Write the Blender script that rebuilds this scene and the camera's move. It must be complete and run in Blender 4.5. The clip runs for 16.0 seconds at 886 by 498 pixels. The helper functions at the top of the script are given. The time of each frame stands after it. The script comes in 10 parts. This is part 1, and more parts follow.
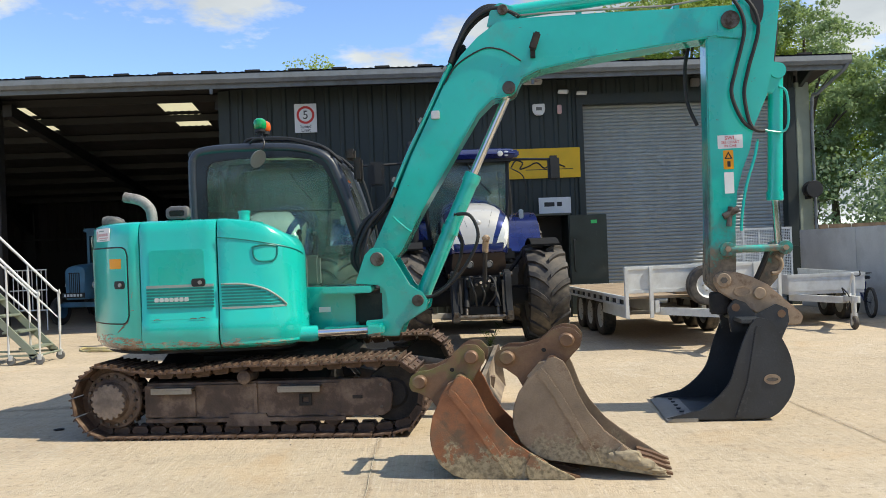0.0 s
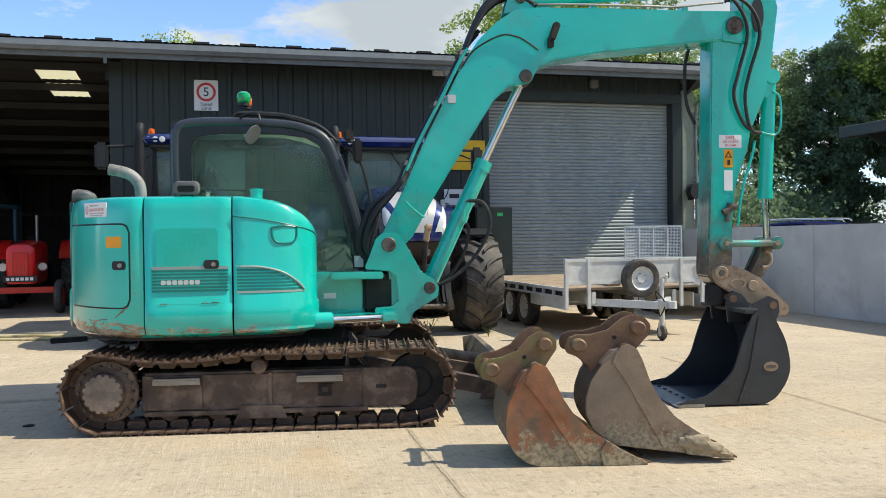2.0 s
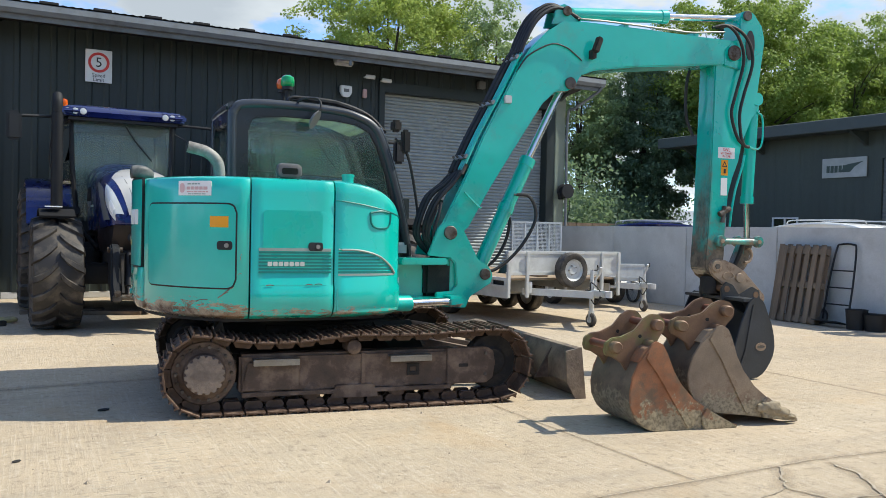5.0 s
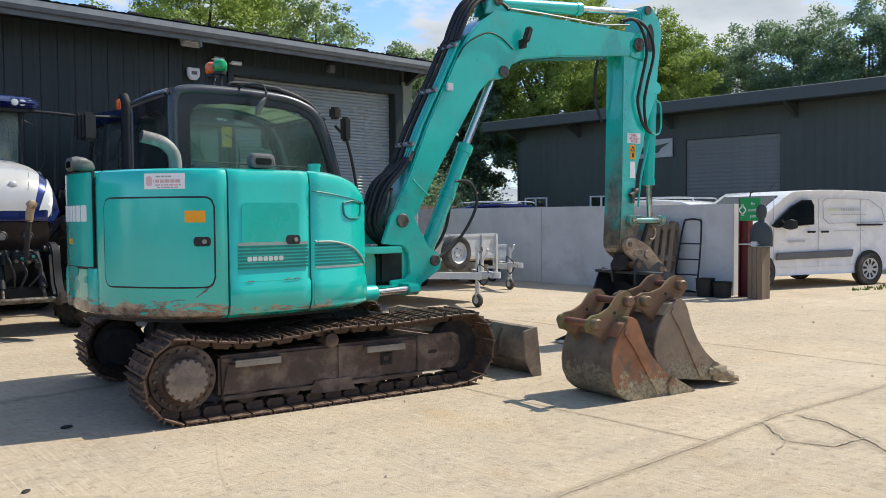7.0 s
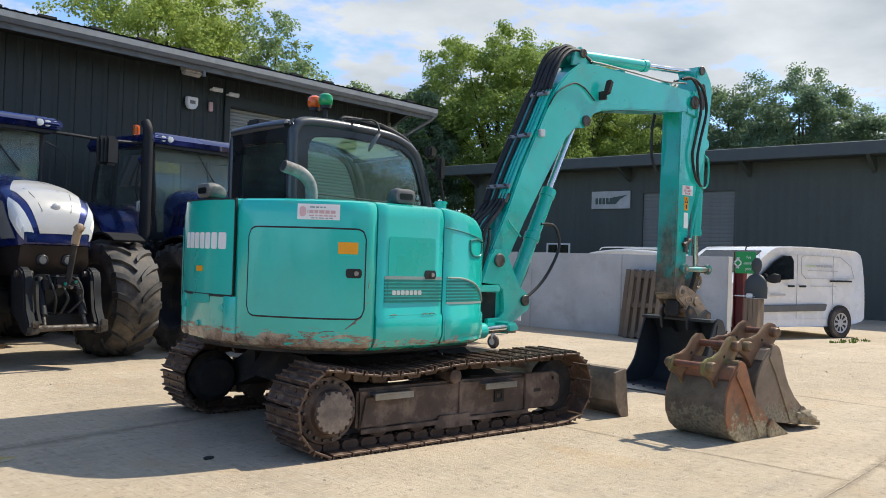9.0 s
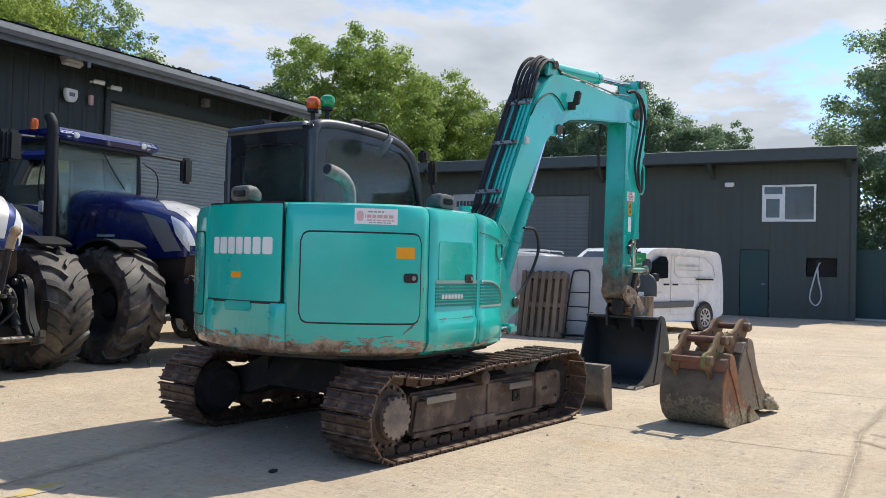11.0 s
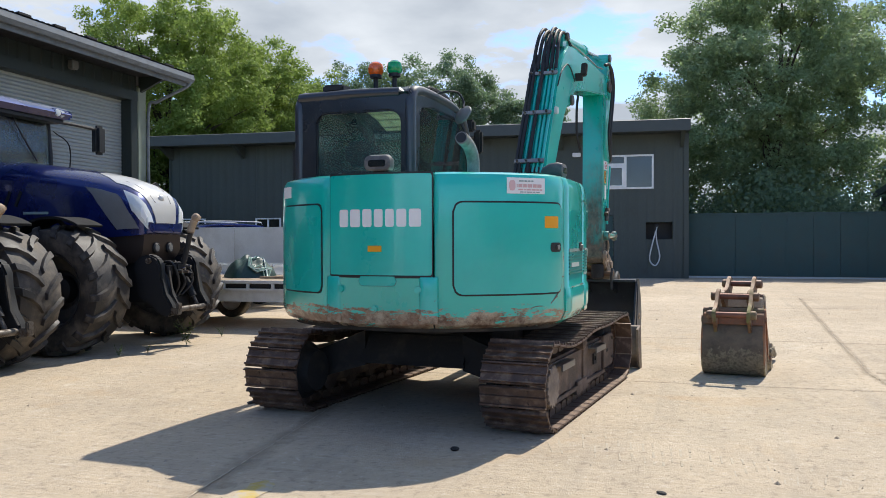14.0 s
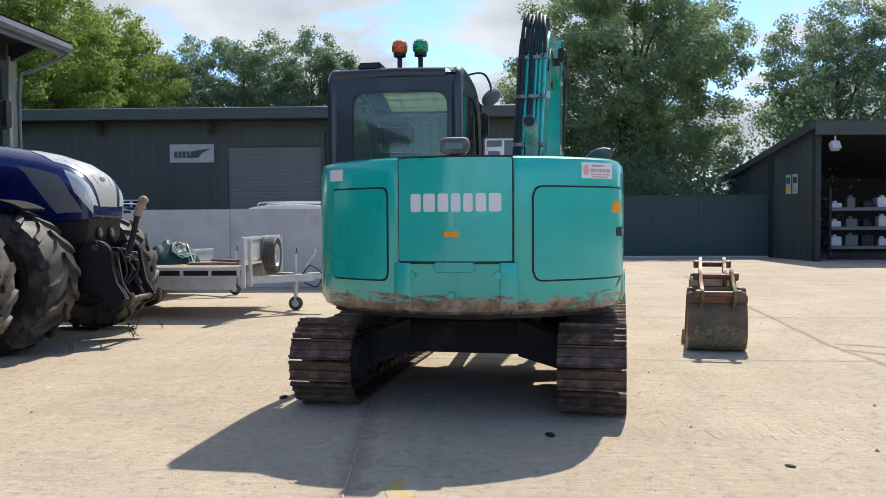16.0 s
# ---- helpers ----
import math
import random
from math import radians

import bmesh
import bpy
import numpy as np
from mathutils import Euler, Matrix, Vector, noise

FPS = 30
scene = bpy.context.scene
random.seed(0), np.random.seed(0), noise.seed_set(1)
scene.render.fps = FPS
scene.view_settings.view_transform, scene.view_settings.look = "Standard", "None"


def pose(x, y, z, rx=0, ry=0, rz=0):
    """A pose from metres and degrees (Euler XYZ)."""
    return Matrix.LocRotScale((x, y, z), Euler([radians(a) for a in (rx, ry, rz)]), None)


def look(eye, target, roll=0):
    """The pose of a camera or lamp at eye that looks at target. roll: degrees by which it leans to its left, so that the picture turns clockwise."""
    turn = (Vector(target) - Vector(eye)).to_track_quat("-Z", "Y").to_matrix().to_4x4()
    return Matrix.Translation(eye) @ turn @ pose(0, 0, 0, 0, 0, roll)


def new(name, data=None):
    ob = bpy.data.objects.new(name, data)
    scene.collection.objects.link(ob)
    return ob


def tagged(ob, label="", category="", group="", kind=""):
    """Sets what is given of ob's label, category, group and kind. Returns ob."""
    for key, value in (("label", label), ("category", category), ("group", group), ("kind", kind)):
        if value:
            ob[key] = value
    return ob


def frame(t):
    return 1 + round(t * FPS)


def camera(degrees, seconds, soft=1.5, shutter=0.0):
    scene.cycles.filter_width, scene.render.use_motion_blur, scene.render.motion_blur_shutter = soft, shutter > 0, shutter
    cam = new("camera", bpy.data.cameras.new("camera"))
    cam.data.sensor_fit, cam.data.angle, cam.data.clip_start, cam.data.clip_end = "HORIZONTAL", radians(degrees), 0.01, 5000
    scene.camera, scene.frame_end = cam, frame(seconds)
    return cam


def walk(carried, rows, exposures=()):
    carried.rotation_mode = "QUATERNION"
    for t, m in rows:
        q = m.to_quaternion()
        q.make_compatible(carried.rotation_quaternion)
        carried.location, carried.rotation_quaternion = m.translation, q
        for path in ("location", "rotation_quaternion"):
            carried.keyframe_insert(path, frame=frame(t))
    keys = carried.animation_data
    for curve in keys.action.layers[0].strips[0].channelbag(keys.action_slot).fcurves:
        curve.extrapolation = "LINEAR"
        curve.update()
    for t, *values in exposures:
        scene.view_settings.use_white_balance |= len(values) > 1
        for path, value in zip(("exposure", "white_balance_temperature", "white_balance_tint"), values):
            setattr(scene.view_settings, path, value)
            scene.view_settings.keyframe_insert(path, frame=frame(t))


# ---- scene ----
cam = camera(56.0, 16.0, 0.6)
METRES, EYE, TILT, LEAN, TURN = 12.5, 1.40, -0.34, 0.26, 0.0
ROWS = [
    (0.0, 0.0, 0.0, 0.0, 0.02, 0.55, 1.96),
    (0.5, -0.0315, 0.0084, 0.0003, -2.68, 0.19, 1.73),
    (1.0, -0.0614, 0.0116, -0.0016, -5.46, -0.06, 1.33),
    (1.5, -0.0917, 0.0141, -0.0022, -8.45, -0.2, 0.85),
    (2.0, -0.1191, 0.0216, -0.0008, -11.48, -0.26, 0.5),
    (2.5, -0.1514, 0.0209, -0.0021, -14.31, -0.32, 0.1),
    (3.0, -0.1822, 0.0243, -0.0037, -16.74, -0.32, -0.15),
    (5.5, -0.3291, 0.0581, -0.0035, -30.35, -1.19, -0.8),
    (6.0, -0.3475, 0.0718, -0.0018, -35.24, -1.79, 0.12),
    (6.5, -0.372, 0.0869, -0.0018, -38.62, -2.08, 0.63),
    (7.0, -0.3981, 0.104, -0.0018, -40.15, -1.81, 0.47),
    (7.5, -0.421, 0.1251, -0.0011, -40.77, -1.19, -0.14),
    (8.0, -0.4467, 0.1452, -0.0029, -41.59, -0.47, -0.87),
    (8.5, -0.4734, 0.162, -0.0057, -43.29, 0.38, -1.43),
    (9.0, -0.4988, 0.1829, -0.0053, -45.94, 1.16, -1.79),
    (11.5, -0.5999, 0.3081, -0.0076, -61.3, 1.2, -0.97),
    (12.0, -0.6148, 0.3381, -0.0081, -64.02, 0.8, -0.65),
    (12.5, -0.6292, 0.367, -0.0087, -66.44, 0.55, -0.18),
    (13.0, -0.6364, 0.3985, -0.0065, -68.72, 0.31, 0.29),
    (13.5, -0.6526, 0.4283, -0.0072, -70.88, 0.07, 0.48),
    (14.0, -0.6593, 0.4576, -0.0092, -72.92, -0.29, 0.41),
    (14.5, -0.662, 0.4878, -0.0069, -75.03, -0.72, 0.21),
    (15.0, -0.6705, 0.5185, -0.0065, -77.62, -1.28, 0.32),
    (15.5, -0.6724, 0.5512, -0.0057, -80.71, -1.6, 0.56),
    (16.0, -0.6752, 0.5836, -0.0062, -84.33, -1.66, 0.67),
]
walk(cam, [(t, pose(0, 0, EYE, TILT, LEAN, TURN) @ pose(METRES * x, METRES * y, METRES * z, 90 + pitch, roll, yaw)) for t, x, y, z, yaw, pitch, roll in ROWS],
     exposures=[(0.0, 1.03, 6800, 5), (3.0, 1.09, 6650, 3), (5.5, 1.05, 6500, 5), (7.0, 0.99, 6550, 6), (9.0, 0.99, 6600, 7), (12.0, 0.98, 6480, 9), (16.0, 0.99, 6450, 8)])

# ---------------------------------------------------------------- world and sun
SUN_WAY = Vector((-1.33, 0.335, -1.70)).normalized()
SUN_EL = math.asin(-SUN_WAY.z)
SUN_AZ = math.atan2(-SUN_WAY.x, -SUN_WAY.y)


def build_world():
    w = bpy.data.worlds.new("sky")
    scene.world = w
    w.use_nodes = True
    nt = w.node_tree
    nt.nodes.clear()
    add, link = nt.nodes.new, nt.links.new
    out, bg, sky = add("ShaderNodeOutputWorld"), add("ShaderNodeBackground"), add("ShaderNodeTexSky")
    sky.sky_type, sky.sun_disc = "NISHITA", False
    sky.sun_elevation, sky.sun_rotation = SUN_EL, SUN_AZ
    sky.air_density, sky.dust_density, sky.ozone_density = 0.85, 0.05, 2.2
    co = add("ShaderNodeTexCoord")
    sep = add("ShaderNodeSeparateXYZ")
    link(co.outputs["Generated"], sep.inputs[0])
    # cloud sheet: project the direction onto a plane overhead
    zz = add("ShaderNodeMath")
    zz.operation = "ADD"
    zz.inputs[1].default_value = 0.16
    link(sep.outputs["Z"], zz.inputs[0])
    mx = add("ShaderNodeMath")
    mx.operation = "MAXIMUM"
    mx.inputs[1].default_value = 0.06
    link(zz.outputs[0], mx.inputs[0])
    dv = add("ShaderNodeVectorMath")
    dv.operation = "DIVIDE"
    comb = add("ShaderNodeCombineXYZ")
    for k in range(3):
        link(mx.outputs[0], comb.inputs[k])
    link(co.outputs["Generated"], dv.inputs[0])
    link(comb.outputs[0], dv.inputs[1])
    mp = add("ShaderNodeMapping")
    mp.inputs["Location"].default_value = (0.7, 2.6, 0.0)
    link(dv.outputs[0], mp.inputs["Vector"])
    n1, n2 = add("ShaderNodeTexNoise"), add("ShaderNodeTexNoise")
    n1.inputs["Scale"].default_value, n1.inputs["Detail"].default_value, n1.inputs["Roughness"].default_value = 1.45, 10.0, 0.58
    n2.inputs["Scale"].default_value, n2.inputs["Detail"].default_value = 1.5, 6.0
    link(mp.outputs[0], n1.inputs["Vector"])
    link(mp.outputs[0], n2.inputs["Vector"])
    r1 = add("ShaderNodeValToRGB")
    r1.color_ramp.elements[0].position, r1.color_ramp.elements[1].position = 0.490, 0.560
    east = add("ShaderNodeMath")
    east.operation = "MULTIPLY_ADD"
    east.inputs[1].default_value = 0.085
    link(sep.outputs["X"], east.inputs[0])
    link(n1.outputs["Fac"], east.inputs[2])
    link(east.outputs[0], r1.inputs[0])
    r2 = add("ShaderNodeValToRGB")
    r2.color_ramp.elements[0].position, r2.color_ramp.elements[1].position = 0.38, 0.62
    r2.color_ramp.elements[0].color = (2.16, 2.27, 2.44, 1)
    r2.color_ramp.elements[1].color = (1.34, 1.47, 1.68, 1)
    link(n2.outputs["Fac"], r2.inputs[0])
    mix = add("ShaderNodeMix")
    mix.data_type = "RGBA"
    link(r1.outputs["Color"], mix.inputs["Factor"])
    deep = add("ShaderNodeMix")
    deep.data_type, deep.blend_type = "RGBA", "MULTIPLY"
    deep.inputs["Factor"].default_value = 1.0
    deep.inputs["B"].default_value = (0.49, 0.525, 0.625, 1)
    link(sky.outputs[0], deep.inputs["A"])
    link(deep.outputs["Result"], mix.inputs["A"])
    link(r2.outputs["Color"], mix.inputs["B"])
    bg.inputs["Strength"].default_value = SKY
    link(mix.outputs["Result"], bg.inputs["Color"])
    link(bg.outputs[0], out.inputs[0])


SKY = 0.196
build_world()
sun = new("sun", bpy.data.lights.new("sun", "SUN"))
sun.data.energy, sun.data.angle, sun.data.color = 2.74, radians(0.53), (1.0, 0.93, 0.83)
sun.matrix_world = look((20, -10, 30), tuple(Vector((20, -10, 30)) + SUN_WAY))

# ---------------------------------------------------------------- materials


class Nodes:
    def __init__(self, name):
        self.m = bpy.data.materials.new(name)
        self.m.use_nodes = True
        self.nt = self.m.node_tree
        self.bsdf = self.nt.nodes["Principled BSDF"]
        self.out = self.nt.nodes["Material Output"]
        co = self.nt.nodes.new("ShaderNodeTexCoord")
        self.obj = co.outputs["Object"]

    def add(self, kind, **kw):
        n = self.nt.nodes.new(kind)
        for k, v in kw.items():
            n.inputs[k.replace("_", " ")].default_value = v
        return n

    def link(self, a, b):
        self.nt.links.new(a, b)

    def noise(self, scale, detail=5.0, rough=0.55, stretch=(1, 1, 1), src=None, dist=0.0):
        n = self.add("ShaderNodeTexNoise", Scale=scale, Detail=detail, Roughness=rough, Distortion=dist)
        mp = self.add("ShaderNodeMapping")
        mp.inputs["Scale"].default_value = stretch
        self.link(src or self.obj, mp.inputs["Vector"])
        self.link(mp.outputs[0], n.inputs["Vector"])
        return n.outputs["Fac"]

    def ramp(self, fac, stops):
        r = self.add("ShaderNodeValToRGB")
        el = r.color_ramp.elements
        while len(el) < len(stops):
            el.new(0.5)
        for e, (p, c) in zip(el, stops):
            e.position = p
            e.color = (c, c, c, 1) if isinstance(c, (int, float)) else (*c, 1)
        self.link(fac, r.inputs[0])
        return r.outputs["Color"]

    def mix(self, fac, a, b, mode="MIX"):
        n = self.add("ShaderNodeMix")
        n.data_type, n.blend_type = "RGBA", mode
        for v, key in ((fac, "Factor"), (a, "A"), (b, "B")):
            if isinstance(v, (int, float)):
                n.inputs[key].default_value = v if key == "Factor" else (v, v, v, 1)
            elif isinstance(v, tuple):
                n.inputs[key].default_value = (*v, 1)
            else:
                self.link(v, n.inputs[key])
        return n.outputs["Result"]

    def math(self, op, a, b=0.0):
        n = self.add("ShaderNodeMath")
        n.operation = op
        for v, k in ((a, 0), (b, 1)):
            if isinstance(v, (int, float)):
                n.inputs[k].default_value = v
            else:
                self.link(v, n.inputs[k])
        return n.outputs[0]

    def colour(self, c):
        self.link(c, self.bsdf.inputs["Base Color"])

    def rough(self, c):
        self.link(c, self.bsdf.inputs["Roughness"])

    def bump(self, h, strength=0.3, distance=0.01):
        b = self.add("ShaderNodeBump", Strength=strength, Distance=distance)
        self.link(h, b.inputs["Height"])
        self.link(b.outputs[0], self.bsdf.inputs["Normal"])


def mat(name, col, rough=0.5, metal=0.0, var=0.15, scale=3.0, bump=0.1, fine=60.0, dirt=None, dirt_at=(0.55, 0.7), dirt_scale=4.0,
        stretch=(1, 1, 1), coat=0.0, spec=0.5, dist=0.01, mud=None):
    """A surface with variation at two scales, optional dirt of another colour in patches, and fine relief."""
    n = Nodes(name)
    big = n.noise(scale, 4.0, stretch=stretch)
    small = n.noise(fine, 3.0, stretch=stretch)
    dark = tuple(c * (1 - var) for c in col)
    lite = tuple(min(1, c * (1 + var)) for c in col)
    base = n.mix(n.ramp(big, [(0.3, 0.0), (0.7, 1.0)]), dark, lite)
    base = n.mix(n.ramp(small, [(0.35, 0.0), (0.7, 0.35 * min(1, var * 4))]), base, tuple(c * 0.6 for c in col))
    r = n.ramp(big, [(0.3, max(0.02, rough - 0.08)), (0.7, min(1, rough + 0.1))])
    if dirt:
        m = n.ramp(n.noise(dirt_scale, 8.0, 0.65), [(dirt_at[0], 0.0), (dirt_at[1], 1.0)])
        base = n.mix(m, base, dirt)
        r = n.mix(m, r, (0.9, 0.9, 0.9))
    if mud:  # dried mud caked on up to a height, with a ragged edge
        sep = n.add("ShaderNodeSeparateXYZ")
        n.link(n.obj, sep.inputs[0])
        k = n.math("ADD", n.math("MULTIPLY", n.noise(7.0, 9.0, 0.75), 1.5), n.math("MULTIPLY", sep.outputs["Z"], -1.6))
        k = n.ramp(k, [(mud[0], 0.0), (mud[0] + 0.06, 1.0)])
        base = n.mix(k, base, n.mix(n.ramp(n.noise(38.0, 4.0), [(0.35, 0.0), (0.6, 1.0)]), tuple(c * 0.5 for c in mud[1]), mud[1]))
        r = n.mix(k, r, (0.95, 0.95, 0.95))
    n.colour(base)
    n.rough(r)
    n.bsdf.inputs["Metallic"].default_value = metal
    n.bsdf.inputs["Coat Weight"].default_value = coat
    n.bsdf.inputs["Specular IOR Level"].default_value = spec
    if bump:
        n.bump(small, bump, dist)
    return n.m


def concrete_ground():
    n = Nodes("yard_concrete")
    big = n.noise(0.22, 6.0, 0.6)
    mid = n.noise(1.3, 8.0, 0.68)
    fine = n.noise(15.0, 8.0, 0.72)
    grit = n.noise(120.0, 3.0, 0.7)
    brush = n.noise(9.0, 5.0, 0.65, stretch=(5.0, 0.22, 1))
    tyre = n.noise(2.2, 6.0, 0.6, stretch=(0.12, 1.6, 1), dist=0.5)
    stain = n.noise(0.8, 9.0, 0.72, dist=0.7)
    base = n.mix(n.ramp(big, [(0.3, 0.0), (0.7, 1.0)]), (0.43, 0.337, 0.225), (0.575, 0.470, 0.336))
    base = n.mix(n.ramp(mid, [(0.38, 0.0), (0.68, 0.6)]), base, (0.37, 0.305, 0.225))
    base = n.mix(n.ramp(brush, [(0.50, 0.0), (0.75, 0.45)]), base, (0.62, 0.55, 0.44))
    base = n.mix(n.ramp(tyre, [(0.56, 0.0), (0.74, 0.42)]), base, (0.31, 0.26, 0.20))
    base = n.mix(n.ramp(stain, [(0.58, 0.0), (0.74, 0.55)]), base, (0.27, 0.215, 0.155))
    base = n.mix(n.ramp(stain, [(0.25, 0.5), (0.40, 0.0)]), base, (0.62, 0.56, 0.46))
    base = n.mix(n.ramp(fine, [(0.33, 0.75), (0.46, 0.0)]), base, (0.25, 0.20, 0.145))
    base = n.mix(n.ramp(fine, [(0.57, 0.0), (0.72, 0.6)]), base, (0.69, 0.625, 0.51))
    base = n.mix(n.ramp(grit, [(0.60, 0.0), (0.70, 0.5)]), base, (0.22, 0.19, 0.15))
    warm = n.noise(0.55, 7.0, 0.68, dist=1.2)
    base = n.mix(n.ramp(warm, [(0.56, 0.0), (0.72, 0.5)]), base, (0.46, 0.315, 0.17))
    blot = n.noise(6.5, 8.0, 0.72, dist=0.6)
    base = n.mix(n.ramp(blot, [(0.58, 0.0), (0.68, 0.65)]), base, (0.28, 0.225, 0.16))
    base = n.mix(n.ramp(blot, [(0.30, 0.5), (0.40, 0.0)]), base, (0.64, 0.575, 0.46))
    # grass and earth beyond the yard
    sep = n.add("ShaderNodeSeparateXYZ")
    n.link(n.obj, sep.inputs[0])
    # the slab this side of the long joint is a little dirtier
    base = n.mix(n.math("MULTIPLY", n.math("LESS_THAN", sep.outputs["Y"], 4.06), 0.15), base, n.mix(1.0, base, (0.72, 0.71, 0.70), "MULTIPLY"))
    far = n.math("ADD", n.math("GREATER_THAN", sep.outputs["X"], 27.0), n.math("GREATER_THAN", sep.outputs["Y"], 33.0))
    g = n.mix(n.noise(2.5, 6.0), (0.05, 0.085, 0.02), (0.10, 0.12, 0.04))
    n.colour(n.mix(n.math("MINIMUM", far, 1.0), base, g))
    n.rough(n.ramp(mid, [(0.3, 0.82), (0.7, 0.95)]))
    h = n.math("ADD", n.math("MULTIPLY", fine, 0.7), n.math("ADD", n.math("MULTIPLY", brush, 0.5), n.math("ADD", n.math("MULTIPLY", mid, 0.9), n.math("MULTIPLY", grit, 0.25))))
    n.bump(n.math("ADD", h, n.math("MULTIPLY", blot, 1.2)), 0.62, 0.018)
    return n.m


def teal_paint(name, scrapes, foot=False):
    """Faded teal machine paint; scrapes: rust and bared filler along the lower skirt and scattered chips."""
    n = Nodes(name)
    big = n.noise(1.6, 5.0)
    fade = n.noise(6.0, 5.0, stretch=(1, 1, 0.35))
    fine = n.noise(180.0, 3.0)
    base = n.mix(n.ramp(big, [(0.3, 0.0), (0.7, 1.0)]), (0.001, 0.430, 0.358), (0.008, 0.535, 0.448))
    base = n.mix(n.ramp(fade, [(0.55, 0.0), (0.8, 0.35)]), base, (0.07, 0.46, 0.41))
    sep = n.add("ShaderNodeSeparateXYZ")
    n.link(n.obj, sep.inputs[0])
    z = sep.outputs["Z"]
    streak = n.noise(4.6, 10.0, 0.78, stretch=(1, 1, 4.5))
    chips = n.noise(16.0, 6.0, 0.7, stretch=(1, 1, 2.2))
    grime = n.noise(9.0, 7.0, 0.7)
    rough = n.ramp(big, [(0.3, 0.24), (0.7, 0.36)])
    if scrapes:
        low = n.ramp(z, [(0.70, 1.25), (0.765, 1.15), (0.80, 0.75), (0.86, 0.42), (0.96, 0.26), (1.05, 0.0)])
        rear = n.math("ADD", n.math("MULTIPLY", n.math("MINIMUM", n.math("MAXIMUM", n.math("MULTIPLY", n.math("ADD", sep.outputs["X"], 0.55), -2.8), 0.0), 1.0), 0.50), 0.50)
        low = n.math("MULTIPLY", low, rear)
        m = n.math("MULTIPLY", n.ramp(streak, [(0.30, 0.0), (0.60, 1.0)]), low)
        m = n.ramp(m, [(0.40, 0.0), (0.48, 1.0)])
        bare = n.mix(n.ramp(grime, [(0.38, 0.0), (0.60, 1.0)]), (0.105, 0.056, 0.034), (0.42, 0.345, 0.245))
        bare = n.mix(n.ramp(n.noise(3.1, 7.0, 0.7), [(0.50, 0.0), (0.62, 0.8)]), bare, (0.21, 0.105, 0.055))
        base = n.mix(m, base, bare)
        c = n.math("MULTIPLY", n.ramp(chips, [(0.66, 0.0), (0.70, 1.0)]), n.ramp(z, [(0.85, 1.0), (1.5, 0.15)]))
        base = n.mix(n.ramp(c, [(0.45, 0.0), (0.55, 1.0)]), base, (0.085, 0.05, 0.03))
        rough = n.mix(m, rough, (0.85, 0.85, 0.85))
    else:
        c = n.ramp(chips, [(0.665, 0.0), (0.70, 0.85)])
        base = n.mix(c, base, (0.10, 0.07, 0.045))
        base = n.mix(n.ramp(n.noise(2.2, 6.0, 0.7), [(0.54, 0.0), (0.80, 0.55)]), base, (0.14, 0.19, 0.15))
        wear = n.noise(3.2, 9.0, 0.72, stretch=(1, 1, 0.5))
        base = n.mix(n.ramp(wear, [(0.62, 0.0), (0.72, 0.7)]), base, (0.02, 0.26, 0.24))
    if foot:  # grease and mud thrown up over the working end
        up = n.math("MULTIPLY", n.math("ADD", n.math("MULTIPLY", z, -1.0), 1.95), 0.75)
        g = n.ramp(n.math("ADD", n.math("MULTIPLY", n.noise(4.5, 8.0, 0.7), 0.9), n.math("ADD", up, -0.35)), [(0.42, 0.0), (0.62, 1.0)])
        lead = n.math("MULTIPLY", n.math("ADD", n.math("MULTIPLY", sep.outputs["X"], -1.0), 4.10), 9.0)
        lead = n.math("MULTIPLY", n.math("MINIMUM", n.math("MAXIMUM", lead, 0.0), 1.0), n.ramp(z, [(1.1, 1.0), (1.75, 0.0)]))
        g = n.math("MAXIMUM", g, n.ramp(n.math("MULTIPLY", lead, n.noise(3.5, 8.0, 0.7, stretch=(1, 1, 0.4))), [(0.22, 0.0), (0.40, 0.9)]))
        mud = n.mix(n.ramp(grime, [(0.35, 0.0), (0.65, 1.0)]), (0.045, 0.036, 0.028), (0.20, 0.16, 0.115))
        base = n.mix(g, base, mud)
        rough = n.mix(g, rough, (0.75, 0.75, 0.75))
    base = n.mix(n.ramp(fine, [(0.6, 0.0), (0.9, 0.12)]), base, (0.2, 0.4, 0.33))
    n.colour(base)
    n.rough(rough)
    n.bsdf.inputs["Coat Weight"].default_value = 0.9
    n.bsdf.inputs["Coat Roughness"].default_value = 0.09
    n.bump(n.math("ADD", n.math("MULTIPLY", fine, 0.12), n.math("ADD", n.math("MULTIPLY", fade, 0.5), n.math("MULTIPLY", n.noise(2.6, 2.0), 3.4))), 0.13, 0.012)
    n.link(n.bsdf.inputs["Normal"].links[0].from_socket, n.bsdf.inputs["Coat Normal"])
    return n.m


def glass(name, tint=(0.80, 0.92, 0.86), rough=0.0):
    n = Nodes(name)
    b = n.bsdf.inputs
    b["Base Color"].default_value = (*tint, 1)
    b["Transmission Weight"].default_value = 1.0
    b["Roughness"].default_value = rough
    b["IOR"].default_value = 1.45
    return n.m


